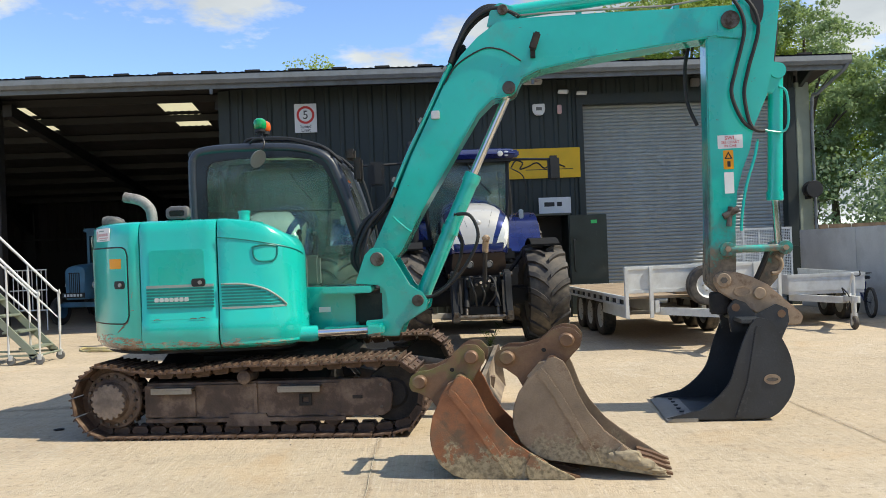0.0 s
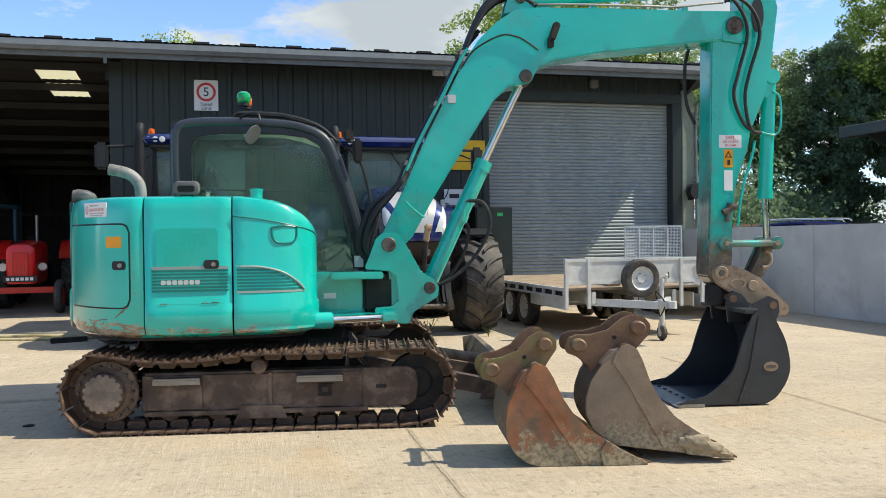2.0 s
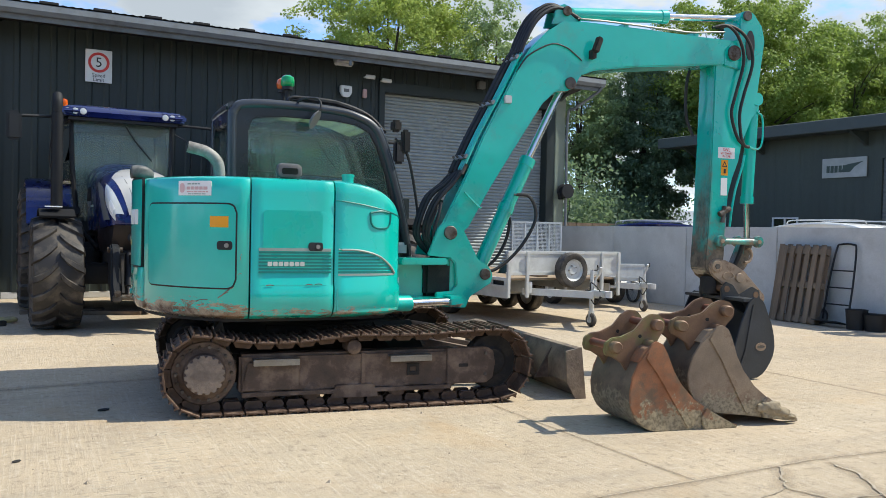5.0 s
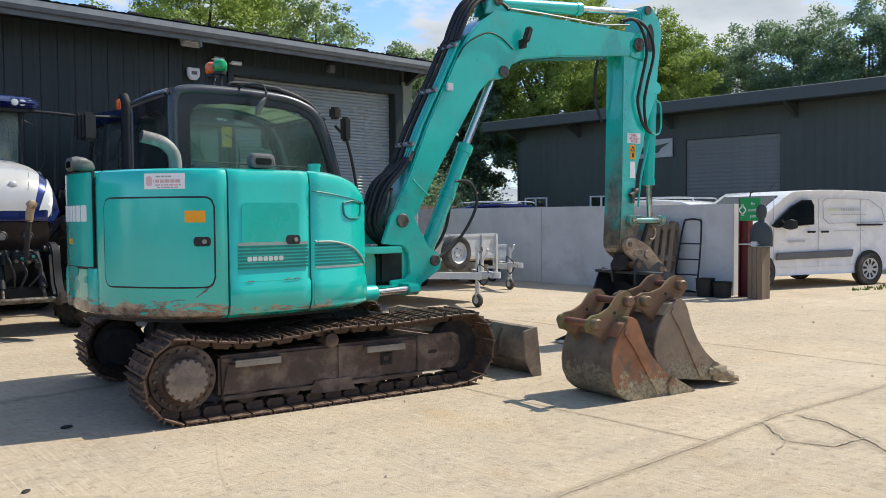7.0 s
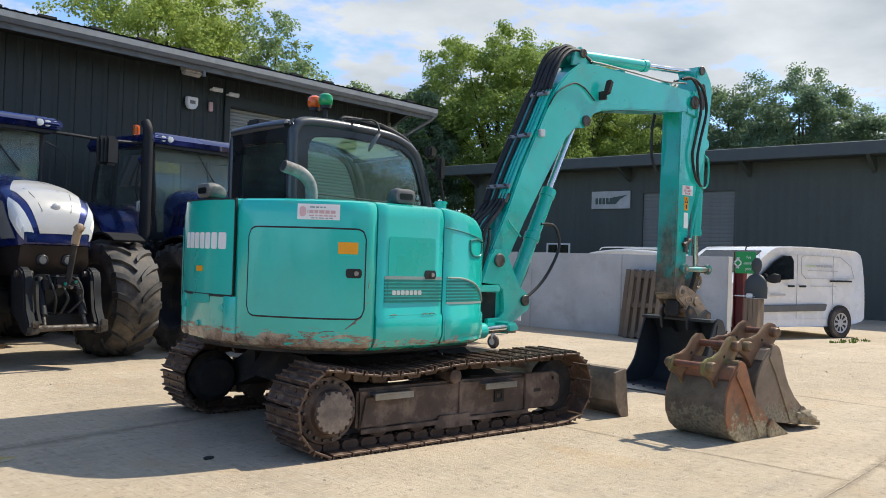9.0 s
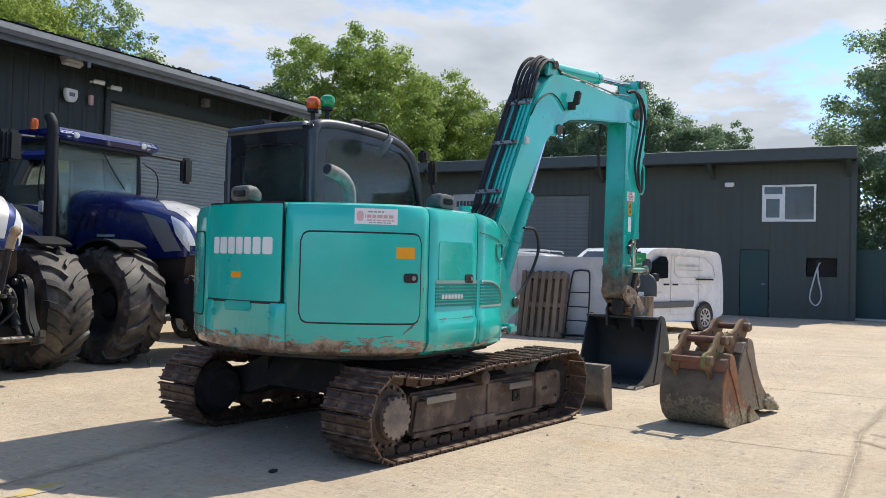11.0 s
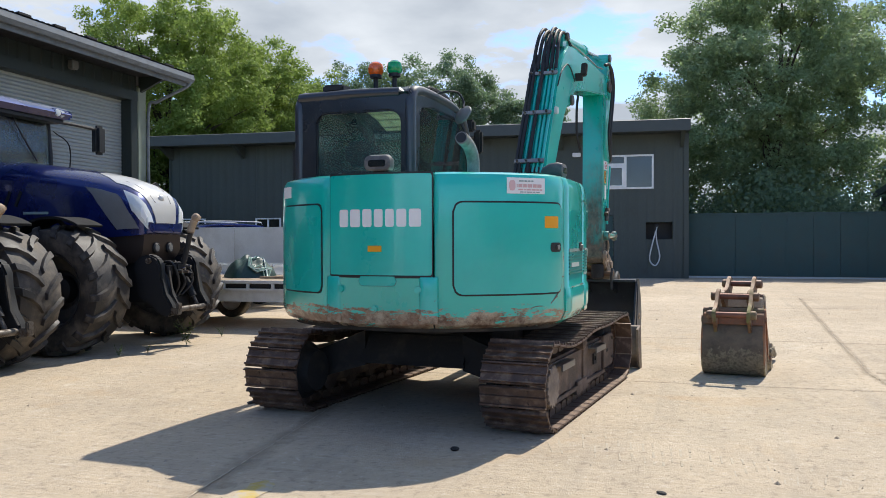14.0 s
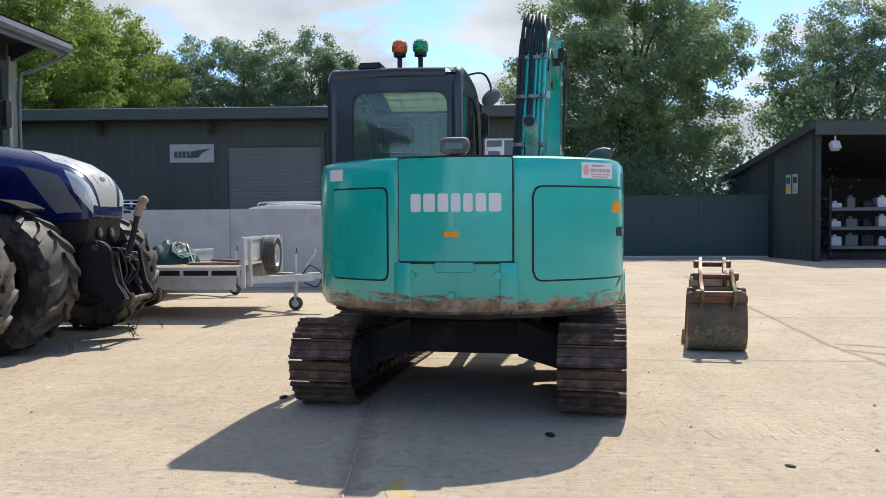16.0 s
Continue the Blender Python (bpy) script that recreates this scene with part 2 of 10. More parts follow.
def pane_glass(name, tint, dust_haze):
    """A thin tinted pane; its pale film paints in reflected sky haze and dust. Fresnel sets its gloss."""
    n = Nodes(name)
    clear = n.add("ShaderNodeBsdfTransparent")
    clear.inputs["Color"].default_value = (*tint, 1)
    film = n.add("ShaderNodeBsdfDiffuse")
    film.inputs["Color"].default_value = (0.42, 0.50, 0.44, 1)
    m1 = n.add("ShaderNodeMixShader")
    n.link(n.ramp(n.noise(3.0, 6.0, 0.6), [(0.3, dust_haze * 0.5), (0.75, dust_haze * 1.7)]), m1.inputs[0])
    n.link(clear.outputs[0], m1.inputs[1])
    n.link(film.outputs[0], m1.inputs[2])
    gloss = n.add("ShaderNodeBsdfGlossy")
    gloss.inputs["Roughness"].default_value = 0.02
    fr = n.add("ShaderNodeFresnel")
    fr.inputs["IOR"].default_value = 1.43
    m2 = n.add("ShaderNodeMixShader")
    n.link(fr.outputs[0], m2.inputs[0])
    n.link(m1.outputs[0], m2.inputs[1])
    n.link(gloss.outputs[0], m2.inputs[2])
    n.link(m2.outputs[0], n.out.inputs["Surface"])
    return n.m


def leaf_mat(name, a, b):
    n = Nodes(name)
    geo = n.add("ShaderNodeNewGeometry")
    c = n.mix(geo.outputs["Random Per Island"], a, b)
    c = n.mix(n.ramp(n.noise(0.35, 4.0), [(0.35, 0.0), (0.65, 0.45)]), c, tuple(v * 0.8 for v in a))
    n.colour(c)
    n.bsdf.inputs["Roughness"].default_value = 0.55
    n.bsdf.inputs["Specular IOR Level"].default_value = 0.3
    tr = n.add("ShaderNodeBsdfTranslucent")
    n.link(n.mix(0.22, c, (0.26, 0.38, 0.10)), tr.inputs["Color"])
    sh = n.add("ShaderNodeMixShader", Fac=0.48)
    n.link(n.bsdf.outputs[0], sh.inputs[1])
    n.link(tr.outputs[0], sh.inputs[2])
    n.link(sh.outputs[0], n.out.inputs["Surface"])
    return n.m


M = {
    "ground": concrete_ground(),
    "teal": teal_paint("teal_body_paint", True),
    "teal_arm": teal_paint("teal_boom_paint", False),
    "teal_dip": teal_paint("teal_dipper_paint", False, True),
    "black": mat("black_plastic", (0.012, 0.013, 0.014), 0.55, var=0.3, bump=0.1),
    "cabframe": mat("dark_slate_cab_paint", (0.027, 0.033, 0.043), 0.36, var=0.2, coat=0.35, dirt=(0.11, 0.11, 0.10), dirt_at=(0.62, 0.85)),
    "cabtrim": mat("black_cab_trim", (0.010, 0.012, 0.015), 0.30, var=0.2, coat=0.2, bump=0.03, dirt=(0.05, 0.05, 0.046), dirt_at=(0.64, 0.9)),
    "rubber": mat("tyre_rubber", (0.030, 0.027, 0.026), 0.6, var=0.4, bump=0.3, dirt=(0.20, 0.168, 0.13), dirt_at=(0.45, 0.78), dirt_scale=3.0),
    "hose": mat("hydraulic_hose_rubber", (0.016, 0.016, 0.017), 0.6, var=0.3, bump=0.15, dirt=(0.08, 0.07, 0.06), dirt_at=(0.55, 0.8)),
    "trackshoe": mat("worn_track_steel", (0.125, 0.078, 0.054), 0.5, metal=0.35, var=0.5, scale=9.0, bump=0.5, fine=80.0, dirt=(0.29, 0.21, 0.145), dirt_at=(0.52, 0.66), dirt_scale=9.0),
    "trackframe": mat("muddy_track_frame_paint", (0.100, 0.066, 0.048), 0.65, var=0.5, scale=5.0, bump=0.4, dirt=(0.225, 0.165, 0.12), dirt_at=(0.48, 0.66), dirt_scale=5.0),
    "hubface": mat("dried_mud_hub_face", (0.21, 0.165, 0.13), 0.75, metal=0.1, var=0.35, scale=8.0, bump=0.3, dirt=(0.29, 0.23, 0.175), dirt_at=(0.46, 0.62), dirt_scale=9.0),
    "under": mat("grimy_black_chassis", (0.016, 0.015, 0.014), 0.8, var=0.4, bump=0.3, dirt=(0.07, 0.055, 0.042), dirt_at=(0.5, 0.75)),
    "rust": mat("rusted_bucket_steel", (0.335, 0.142, 0.066), 0.7, metal=0.1, var=0.4, scale=5.0, bump=0.2, fine=110.0, dirt=(0.20, 0.135, 0.085), dirt_at=(0.46, 0.62), dirt_scale=5.5, mud=(0.47, (0.43, 0.355, 0.225))),
    "rust_grey": mat("weathered_grey_bucket_steel", (0.315, 0.238, 0.162), 0.7, metal=0.1, var=0.35, scale=4.0, bump=0.2, fine=110.0, dirt=(0.155, 0.095, 0.06), dirt_at=(0.52, 0.70), dirt_scale=4.0, mud=(0.56, (0.40, 0.335, 0.225))),
    "shell_rust": mat("dark_rusted_bucket_back", (0.135, 0.102, 0.072), 0.65, metal=0.15, var=0.45, scale=4.0, bump=0.2, fine=110.0, dirt=(0.20, 0.15, 0.105), dirt_at=(0.46, 0.66), dirt_scale=5.0, mud=(0.34, (0.275, 0.225, 0.155))),
    "rust_ear": mat("rusted_hanger_steel", (0.195, 0.112, 0.065), 0.55, metal=0.2, var=0.4, scale=6.0, bump=0.12, fine=120.0, dirt=(0.20, 0.165, 0.085), dirt_at=(0.54, 0.68), dirt_scale=3.0),
    "pin_rust": mat("brown_rusted_pin", (0.215, 0.085, 0.05), 0.5, metal=0.25, var=0.35, scale=9.0, bump=0.1, fine=140.0),
    "ear_olive": mat("rusted_steel_with_old_olive_paint", (0.205, 0.118, 0.068), 0.55, metal=0.15, var=0.4, scale=6.0, bump=0.12, fine=120.0, dirt=(0.205, 0.190, 0.075), dirt_at=(0.47, 0.57), dirt_scale=2.6),
    "pin": mat("greasy_pin_steel", (0.13, 0.115, 0.10), 0.5, metal=0.5, var=0.4, bump=0.2, dirt=(0.07, 0.05, 0.035), dirt_at=(0.48, 0.62), dirt_scale=14.0),
    "hitch": mat("dusty_hitch_steel", (0.37, 0.275, 0.185), 0.65, metal=0.1, var=0.35, scale=7.0, bump=0.15, fine=120.0, dirt=(0.19, 0.12, 0.075), dirt_at=(0.54, 0.70), dirt_scale=7.0),
    "stained": None,
    "tarp": mat("dark_green_tarpaulin", (0.010, 0.045, 0.034), 0.5, var=0.3, scale=8.0, bump=0.2, dirt=(0.06, 0.09, 0.075), dirt_at=(0.60, 0.80), dirt_scale=7.0),
    "netting": mat("pale_green_netting", (0.16, 0.27, 0.22), 0.8, var=0.3, bump=0.2),
    "dark_flash": mat("faded_sign_print", (0.045, 0.075, 0.06), 0.5, var=0.2, bump=0.0),
    "pale_sign": mat("weathered_sign_board", (0.42, 0.44, 0.43), 0.6, var=0.15, bump=0.05),
    "chrome": mat("chrome_rod", (0.72, 0.72, 0.72), 0.12, metal=1.0, var=0.05, bump=0.0),
    "steel": mat("bare_steel", (0.33, 0.32, 0.30), 0.42, metal=0.8, var=0.25, bump=0.15),
    "dullsteel": mat("dull_aluminised_steel", (0.27, 0.265, 0.255), 0.62, metal=0.2, var=0.25, scale=8.0, bump=0.05, dirt=(0.13, 0.115, 0.10), dirt_at=(0.48, 0.70), dirt_scale=6.0),
    "galv": mat("galvanised_steel", (0.60, 0.61, 0.60), 0.5, metal=0.25, var=0.09, scale=9.0, bump=0.08, dirt=(0.40, 0.395, 0.37), dirt_at=(0.52, 0.85), dirt_scale=3.0),
    "bucketblack": mat("black_bucket_paint", (0.032, 0.037, 0.043), 0.42, var=0.3, bump=0.12, dirt=(0.10, 0.105, 0.105), dirt_at=(0.60, 0.82), dirt_scale=16.0),
    "white": mat("white_print", (0.80, 0.80, 0.78), 0.45, var=0.05, bump=0.0),
    "orange": mat("orange_reflector", (0.85, 0.36, 0.01), 0.35, var=0.06, bump=0.0),
    "faded_red": mat("faded_red_print", (0.62, 0.40, 0.38), 0.5, var=0.1, bump=0.0),
    "faded_pink": mat("faded_pink_print", (0.68, 0.45, 0.44), 0.5, var=0.1, bump=0.0),
    "red_print": mat("red_print", (0.65, 0.04, 0.03), 0.45, var=0.05, bump=0.0),
    "black_print": mat("black_print", (0.02, 0.02, 0.02), 0.5, var=0.1, bump=0.0),
    "yellow": mat("yellow_signboard", (0.78, 0.46, 0.01), 0.45, var=0.08, bump=0.05),
    "green_sign": mat("green_signboard", (0.02, 0.33, 0.09), 0.45, var=0.08, bump=0.0),
    "mark_grey": mat("pale_grey_decal", (0.50, 0.56, 0.53), 0.45, var=0.1, bump=0.0),
    "stripe": mat("dark_decal_stripe", (0.004, 0.195, 0.168), 0.4, var=0.1, bump=0.0),
    "stripe_grey": mat("grey_decal_stripe", (0.28, 0.36, 0.33), 0.4, var=0.1, bump=0.0),
    "clad": mat("dark_green_cladding", (0.021, 0.030, 0.027), 0.5, var=0.2, scale=0.8, bump=0.08, fine=30, stretch=(1, 1, 0.25), dirt=(0.05, 0.055, 0.045), dirt_at=(0.60, 0.85), dirt_scale=1.2),
    "clad2": mat("dark_olive_cladding", (0.056, 0.070, 0.061), 0.6, var=0.2, scale=0.8, bump=0.08, fine=30, stretch=(1, 1, 0.25), dirt=(0.06, 0.06, 0.05), dirt_at=(0.58, 0.85), dirt_scale=1.2),
    "blackdoor": mat("black_green_door_paint", (0.010, 0.018, 0.017), 0.35, var=0.3, coat=0.3, bump=0.02, dirt=(0.05, 0.055, 0.05), dirt_at=(0.6, 0.8), dirt_scale=9.0),
    "pod": mat("weathered_grey_housing", (0.085, 0.088, 0.09), 0.5, var=0.25, bump=0.05, dirt=(0.20, 0.195, 0.18), dirt_at=(0.5, 0.75), dirt_scale=12.0),
    "shutter2": mat("dull_roller_shutter", (0.165, 0.18, 0.172), 0.6, metal=0.0, var=0.12, scale=2.0, bump=0.05, dirt=(0.12, 0.128, 0.122), dirt_at=(0.5, 0.8)),
    "joint": mat("pale_joint_filler", (0.435, 0.362, 0.262), 0.95, var=0.25, scale=14.0, bump=0.25, dirt=(0.45, 0.385, 0.29), dirt_at=(0.42, 0.56), dirt_scale=6.0),
    "fascia": mat("grey_green_fascia", (0.047, 0.057, 0.055), 0.5, var=0.15, bump=0.06),
    "gutter": mat("grey_gutter", (0.16, 0.178, 0.19), 0.5, var=0.15, bump=0.05, dirt=(0.10, 0.105, 0.10), dirt_at=(0.5, 0.8)),
    "flash": mat("pale_olive_flashing", (0.22, 0.25, 0.19), 0.5, var=0.12, bump=0.05),
    "shutter": mat("grey_roller_shutter", (0.33, 0.36, 0.352), 0.5, metal=0.1, var=0.10, scale=2.0, bump=0.05, dirt=(0.26, 0.285, 0.28), dirt_at=(0.55, 0.85)),
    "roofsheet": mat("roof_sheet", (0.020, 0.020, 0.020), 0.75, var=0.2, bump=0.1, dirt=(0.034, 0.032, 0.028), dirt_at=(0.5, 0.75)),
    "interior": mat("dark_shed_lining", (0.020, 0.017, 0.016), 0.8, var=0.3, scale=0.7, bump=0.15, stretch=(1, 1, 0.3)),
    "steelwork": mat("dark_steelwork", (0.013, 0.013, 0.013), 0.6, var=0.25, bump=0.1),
    "block": mat("cast_concrete_wall", (0.60, 0.595, 0.57), 0.85, var=0.14, scale=1.2, bump=0.25, fine=45.0, dirt=(0.42, 0.405, 0.37), dirt_at=(0.52, 0.78), dirt_scale=1.6),
    "fence": mat("dark_green_fence_paint", (0.013, 0.052, 0.050), 0.5, var=0.15, bump=0.06, dirt=(0.03, 0.06, 0.05), dirt_at=(0.55, 0.8)),
    "glass": glass("clear_glass"),
    # stronger film: the sky's brightness in these panes is put into the colour
    "tractorglass": pane_glass("hazed_tractor_glass", (0.80, 0.90, 0.86), 0.17),
    "cabglass": pane_glass("green_tinted_cab_glass", (0.82, 0.94, 0.89), 0.07),
    "darkglass": mat("dark_window_glass", (0.010, 0.014, 0.016), 0.06, var=0.1, bump=0.0, spec=0.8),
    "upvc": mat("white_upvc", (0.78, 0.78, 0.76), 0.35, var=0.05, bump=0.0),
    "blue": mat("metallic_blue_tractor_paint", (0.007, 0.018, 0.125), 0.27, metal=0.45, var=0.15, coat=0.8, bump=0.0),
    "silver_hood": mat("pearl_white_bonnet", (0.50, 0.49, 0.465), 0.32, metal=0.1, var=0.06, coat=0.6, bump=0.0),
    "bronze": mat("bronze_brown_panel", (0.05, 0.036, 0.030), 0.42, metal=0.5, var=0.15, bump=0.02),
    "tractor_black": mat("tractor_black_casting", (0.010, 0.011, 0.013), 0.6, var=0.3, bump=0.2, spec=0.35, dirt=(0.030, 0.028, 0.025), dirt_at=(0.62, 0.85)),
    "wheelrim": mat("dark_wheel_rim", (0.028, 0.030, 0.034), 0.5, var=0.2, bump=0.05, dirt=(0.13, 0.115, 0.09), dirt_at=(0.5, 0.8)),
    "lamp_glass": mat("headlamp_lens", (0.62, 0.64, 0.62), 0.12, var=0.1, bump=0.0, coat=0.8),
    "vanpaint": mat("white_van_paint", (0.84, 0.845, 0.84), 0.25, var=0.04, coat=0.6, bump=0.0),
    "pale_lime": mat("pale_lime_print", (0.62, 0.68, 0.45), 0.4, var=0.05, bump=0.0),
    "alloy": mat("silver_wheel_trim", (0.55, 0.55, 0.55), 0.4, metal=0.2, var=0.1, bump=0.0),
    "grey_plastic": mat("grey_plastic", (0.16, 0.16, 0.155), 0.6, var=0.15, bump=0.1),
    "dgrey": mat("dark_grey_statuette_paint", (0.06, 0.068, 0.068), 0.6, var=0.1, bump=0.1),
    "wood": mat("weathered_pallet_wood", (0.21, 0.155, 0.105), 0.85, var=0.35, scale=4.0, bump=0.35, fine=50, stretch=(1, 1, 0.12)),
    "deckwood": mat("trailer_deck_wood", (0.33, 0.25, 0.17), 0.85, var=0.3, scale=4.0, bump=0.3, fine=50),
    "redsteel": mat("dark_red_painted_post", (0.13, 0.012, 0.014), 0.5, var=0.2, bump=0.1),
    "red": mat("red_tractor_paint", (0.74, 0.014, 0.012), 0.35, var=0.15, coat=0.4, bump=0.02),
    "cone": mat("orange_cone_plastic", (0.75, 0.10, 0.02), 0.5, var=0.1, bump=0.0),
    "bluegrey": mat("old_blue_tractor_paint", (0.07, 0.20, 0.31), 0.5, var=0.25, bump=0.05),
    "bark": mat("tree_bark", (0.085, 0.066, 0.048), 0.9, var=0.35, scale=3.0, bump=0.6, fine=25, stretch=(1, 1, 0.25)),
    "blade": mat("muddy_blade_steel", (0.20, 0.155, 0.118), 0.7, metal=0.2, var=0.45, scale=7.0, bump=0.5, dirt=(0.31, 0.25, 0.185), dirt_at=(0.44, 0.62), dirt_scale=4.0),
    "fender": mat("black_mudguard_plastic", (0.010, 0.010, 0.011), 0.8, var=0.3, bump=0.2, spec=0.25),
    "soil": mat("dried_mud_clods", (0.31, 0.255, 0.17), 0.95, var=0.35, scale=12.0, bump=0.6),
    "crack": mat("sandy_joint_filler", (0.37, 0.31, 0.23), 0.95, var=0.4, scale=14.0, bump=0.6, dirt=(0.43, 0.365, 0.275), dirt_at=(0.45, 0.6), dirt_scale=9.0),
    "lime_leaf": leaf_mat("pale_leaf", (0.34, 0.42, 0.09), (0.48, 0.56, 0.16)),
    "airy_leaf": leaf_mat("airy_pale_leaf", (0.25, 0.34, 0.15), (0.39, 0.49, 0.25)),
    "oak_leaf": leaf_mat("oak_leaf", (0.220, 0.305, 0.155), (0.380, 0.475, 0.250)),
    "mid_leaf": leaf_mat("mid_leaf", (0.21, 0.30, 0.055), (0.37, 0.46, 0.12)),
    "dark_leaf": leaf_mat("dark_leaf", (0.148, 0.222, 0.135), (0.250, 0.345, 0.205)),
    "grass": leaf_mat("weed_leaf", (0.045, 0.085, 0.02), (0.09, 0.12, 0.035)),
    "green_lens": mat("green_beacon_lens", (0.0, 0.34, 0.10), 0.15, var=0.1, bump=0.0, coat=0.6),
    "orange_lens": mat("orange_beacon_lens", (0.80, 0.13, 0.01), 0.15, var=0.1, bump=0.0, coat=0.6),
    "mirror": mat("mirror_face", (0.8, 0.8, 0.8), 0.03, metal=1.0, var=0.02, bump=0.0),
    "skylight": None,
    "hatch": None,
}


def stained_band():
    """Damp dirt gathered along a joint: thickest in the middle of the strip, fading out ragged at its sides."""
    n = Nodes("joint_dirt")
    uv = n.add("ShaderNodeTexCoord").outputs["UV"]
    sep = n.add("ShaderNodeSeparateXYZ")
    n.link(uv, sep.inputs[0])
    off = n.math("ABSOLUTE", n.math("ADD", n.math("MULTIPLY", sep.outputs["X"], 2.0), -1.0))
    m = n.math("ADD", n.math("SUBTRACT", 1.0, off), n.math("MULTIPLY", n.math("ADD", n.noise(7.0, 7.0, 0.7), -0.5), 1.5))
    n.colour(n.mix(n.noise(22.0, 6.0, 0.7), (0.25, 0.20, 0.14), (0.40, 0.325, 0.235)))
    n.bsdf.inputs["Roughness"].default_value = 0.95
    clear = n.add("ShaderNodeBsdfTransparent")
    sh = n.add("ShaderNodeMixShader")
    n.link(n.ramp(m, [(0.15, 0.0), (0.95, 0.30)]), sh.inputs[0])
    n.link(clear.outputs[0], sh.inputs[1])
    n.link(n.bsdf.outputs[0], sh.inputs[2])
    n.link(sh.outputs[0], n.out.inputs["Surface"])
    return n.m


M["stained"] = stained_band()


def skylight_mat(name, colour):
    n = Nodes(name)
    tr = n.add("ShaderNodeBsdfTranslucent")
    tr.inputs["Color"].default_value = (*colour, 1)
    n.link(tr.outputs[0], n.out.inputs["Surface"])
    return n.m


M["skylight"] = skylight_mat("translucent_roof_light", (0.44, 0.40, 0.25))
M["hatch"] = skylight_mat("smoked_roof_hatch", (0.31, 0.35, 0.26))

# ---------------------------------------------------------------- mesh tools


def bm_of(verts, faces):
    bm = bmesh.new()
    vs = [bm.verts.new(v) for v in verts]
    for f in faces:
        try:
            bm.faces.new([vs[i] for i in f])
        except ValueError:
            pass
    bmesh.ops.recalc_face_normals(bm, faces=bm.faces)
    return bm


def soften(bm, width, segs=2, angle=30):
    if width:
        es = [e for e in bm.edges if len(e.link_faces) == 2 and e.calc_face_angle(0) > radians(angle)]
        bmesh.ops.bevel(bm, geom=es, offset=width, segments=segs, affect="EDGES", clamp_overlap=True)
    return bm


def box(x0, x1, y0, y1, z0, z1, b=0.0, segs=2):
    v = [(x, y, z) for x in (x0, x1) for y in (y0, y1) for z in (z0, z1)]
    return soften(bm_of(v, [(0, 1, 3, 2), (4, 6, 7, 5), (0, 4, 5, 1), (2, 3, 7, 6), (0, 2, 6, 4), (1, 5, 7, 3)]), b, segs)


def prism(pts, a, c, axis="y", b=0.0, segs=2):
    """A polygon pushed along an axis from a to c. pts: (x, z) for y, (x, y) for z, (y, z) for x."""
    put = {"y": lambda p, d: (p[0], d, p[1]), "z": lambda p, d: (p[0], p[1], d), "x": lambda p, d: (d, p[0], p[1])}[axis]
    k = len(pts)
    v = [put(p, a) for p in pts] + [put(p, c) for p in pts]
    f = [tuple(range(k)), tuple(range(2 * k - 1, k - 1, -1))] + [(i, (i + 1) % k, k + (i + 1) % k, k + i) for i in range(k)]
    return soften(bm_of(v, f), b, segs)


def ring_prism(outer, inner, a, c, axis="y", b=0.0):
    """A frame: two loops of as many points, pushed along an axis."""
    put = {"y": lambda p, d: (p[0], d, p[1]), "z": lambda p, d: (p[0], p[1], d), "x": lambda p, d: (d, p[0], p[1])}[axis]
    k = len(outer)
    v = [put(p, d) for d in (a, c) for p in (*outer, *inner)]
    f = []
    for i in range(k):
        j = (i + 1) % k
        f += [(i, j, k + j, k + i), (2 * k + i, 3 * k + i, 3 * k + j, 2 * k + j), (i, 2 * k + i, 2 * k + j, j), (k + i, k + j, 3 * k + j, 3 * k + i)]
    return soften(bm_of(v, f), b)


def loft(rings, caps=True):
    k = len(rings[0])
    v = [p for r in rings for p in r]
    f = [(a * k + i, a * k + (i + 1) % k, (a + 1) * k + (i + 1) % k, (a + 1) * k + i) for a in range(len(rings) - 1) for i in range(k)]
    if caps:
        f += [tuple(range(k)), tuple((len(rings) - 1) * k + i for i in range(k))]
    return bm_of(v, f)


def frame_of(d):
    d = Vector(d).normalized()
    up = Vector((0, 0, 1)) if abs(d.z) < 0.95 else Vector((1, 0, 0))
    s = d.cross(up).normalized()
    return s, s.cross(d).normalized(), d


def cyl(p0, p1, r, r2=None, n=20, b=0.0):
    p0, p1 = Vector(p0), Vector(p1)
    s, u, _ = frame_of(p1 - p0)
    rings = [[p + (s * math.cos(t) + u * math.sin(t)) * q for t in (2 * math.pi * i / n for i in range(n))] for p, q in ((p0, r), (p1, r if r2 is None else r2))]
    return soften(loft(rings), b, 2, 50)


def turned(profile, p0, way, n=28):
    """A turned solid: profile of (radius, distance along way)."""
    p0 = Vector(p0)
    s, u, d = frame_of(way)
    rings = [[p0 + d * h + (s * math.cos(t) + u * math.sin(t)) * max(r, 1e-4) for t in (2 * math.pi * i / n for i in range(n))] for r, h in profile]
    if min(profile[0][0], profile[-1][0]) > 0.04:  # a hoop, open in the middle
        bm = loft(rings if profile[0] == profile[-1] else rings + rings[:1], False)
        bmesh.ops.remove_doubles(bm, verts=bm.verts, dist=1e-5)
        bmesh.ops.recalc_face_normals(bm, faces=bm.faces)
        return bm
    return loft(rings)


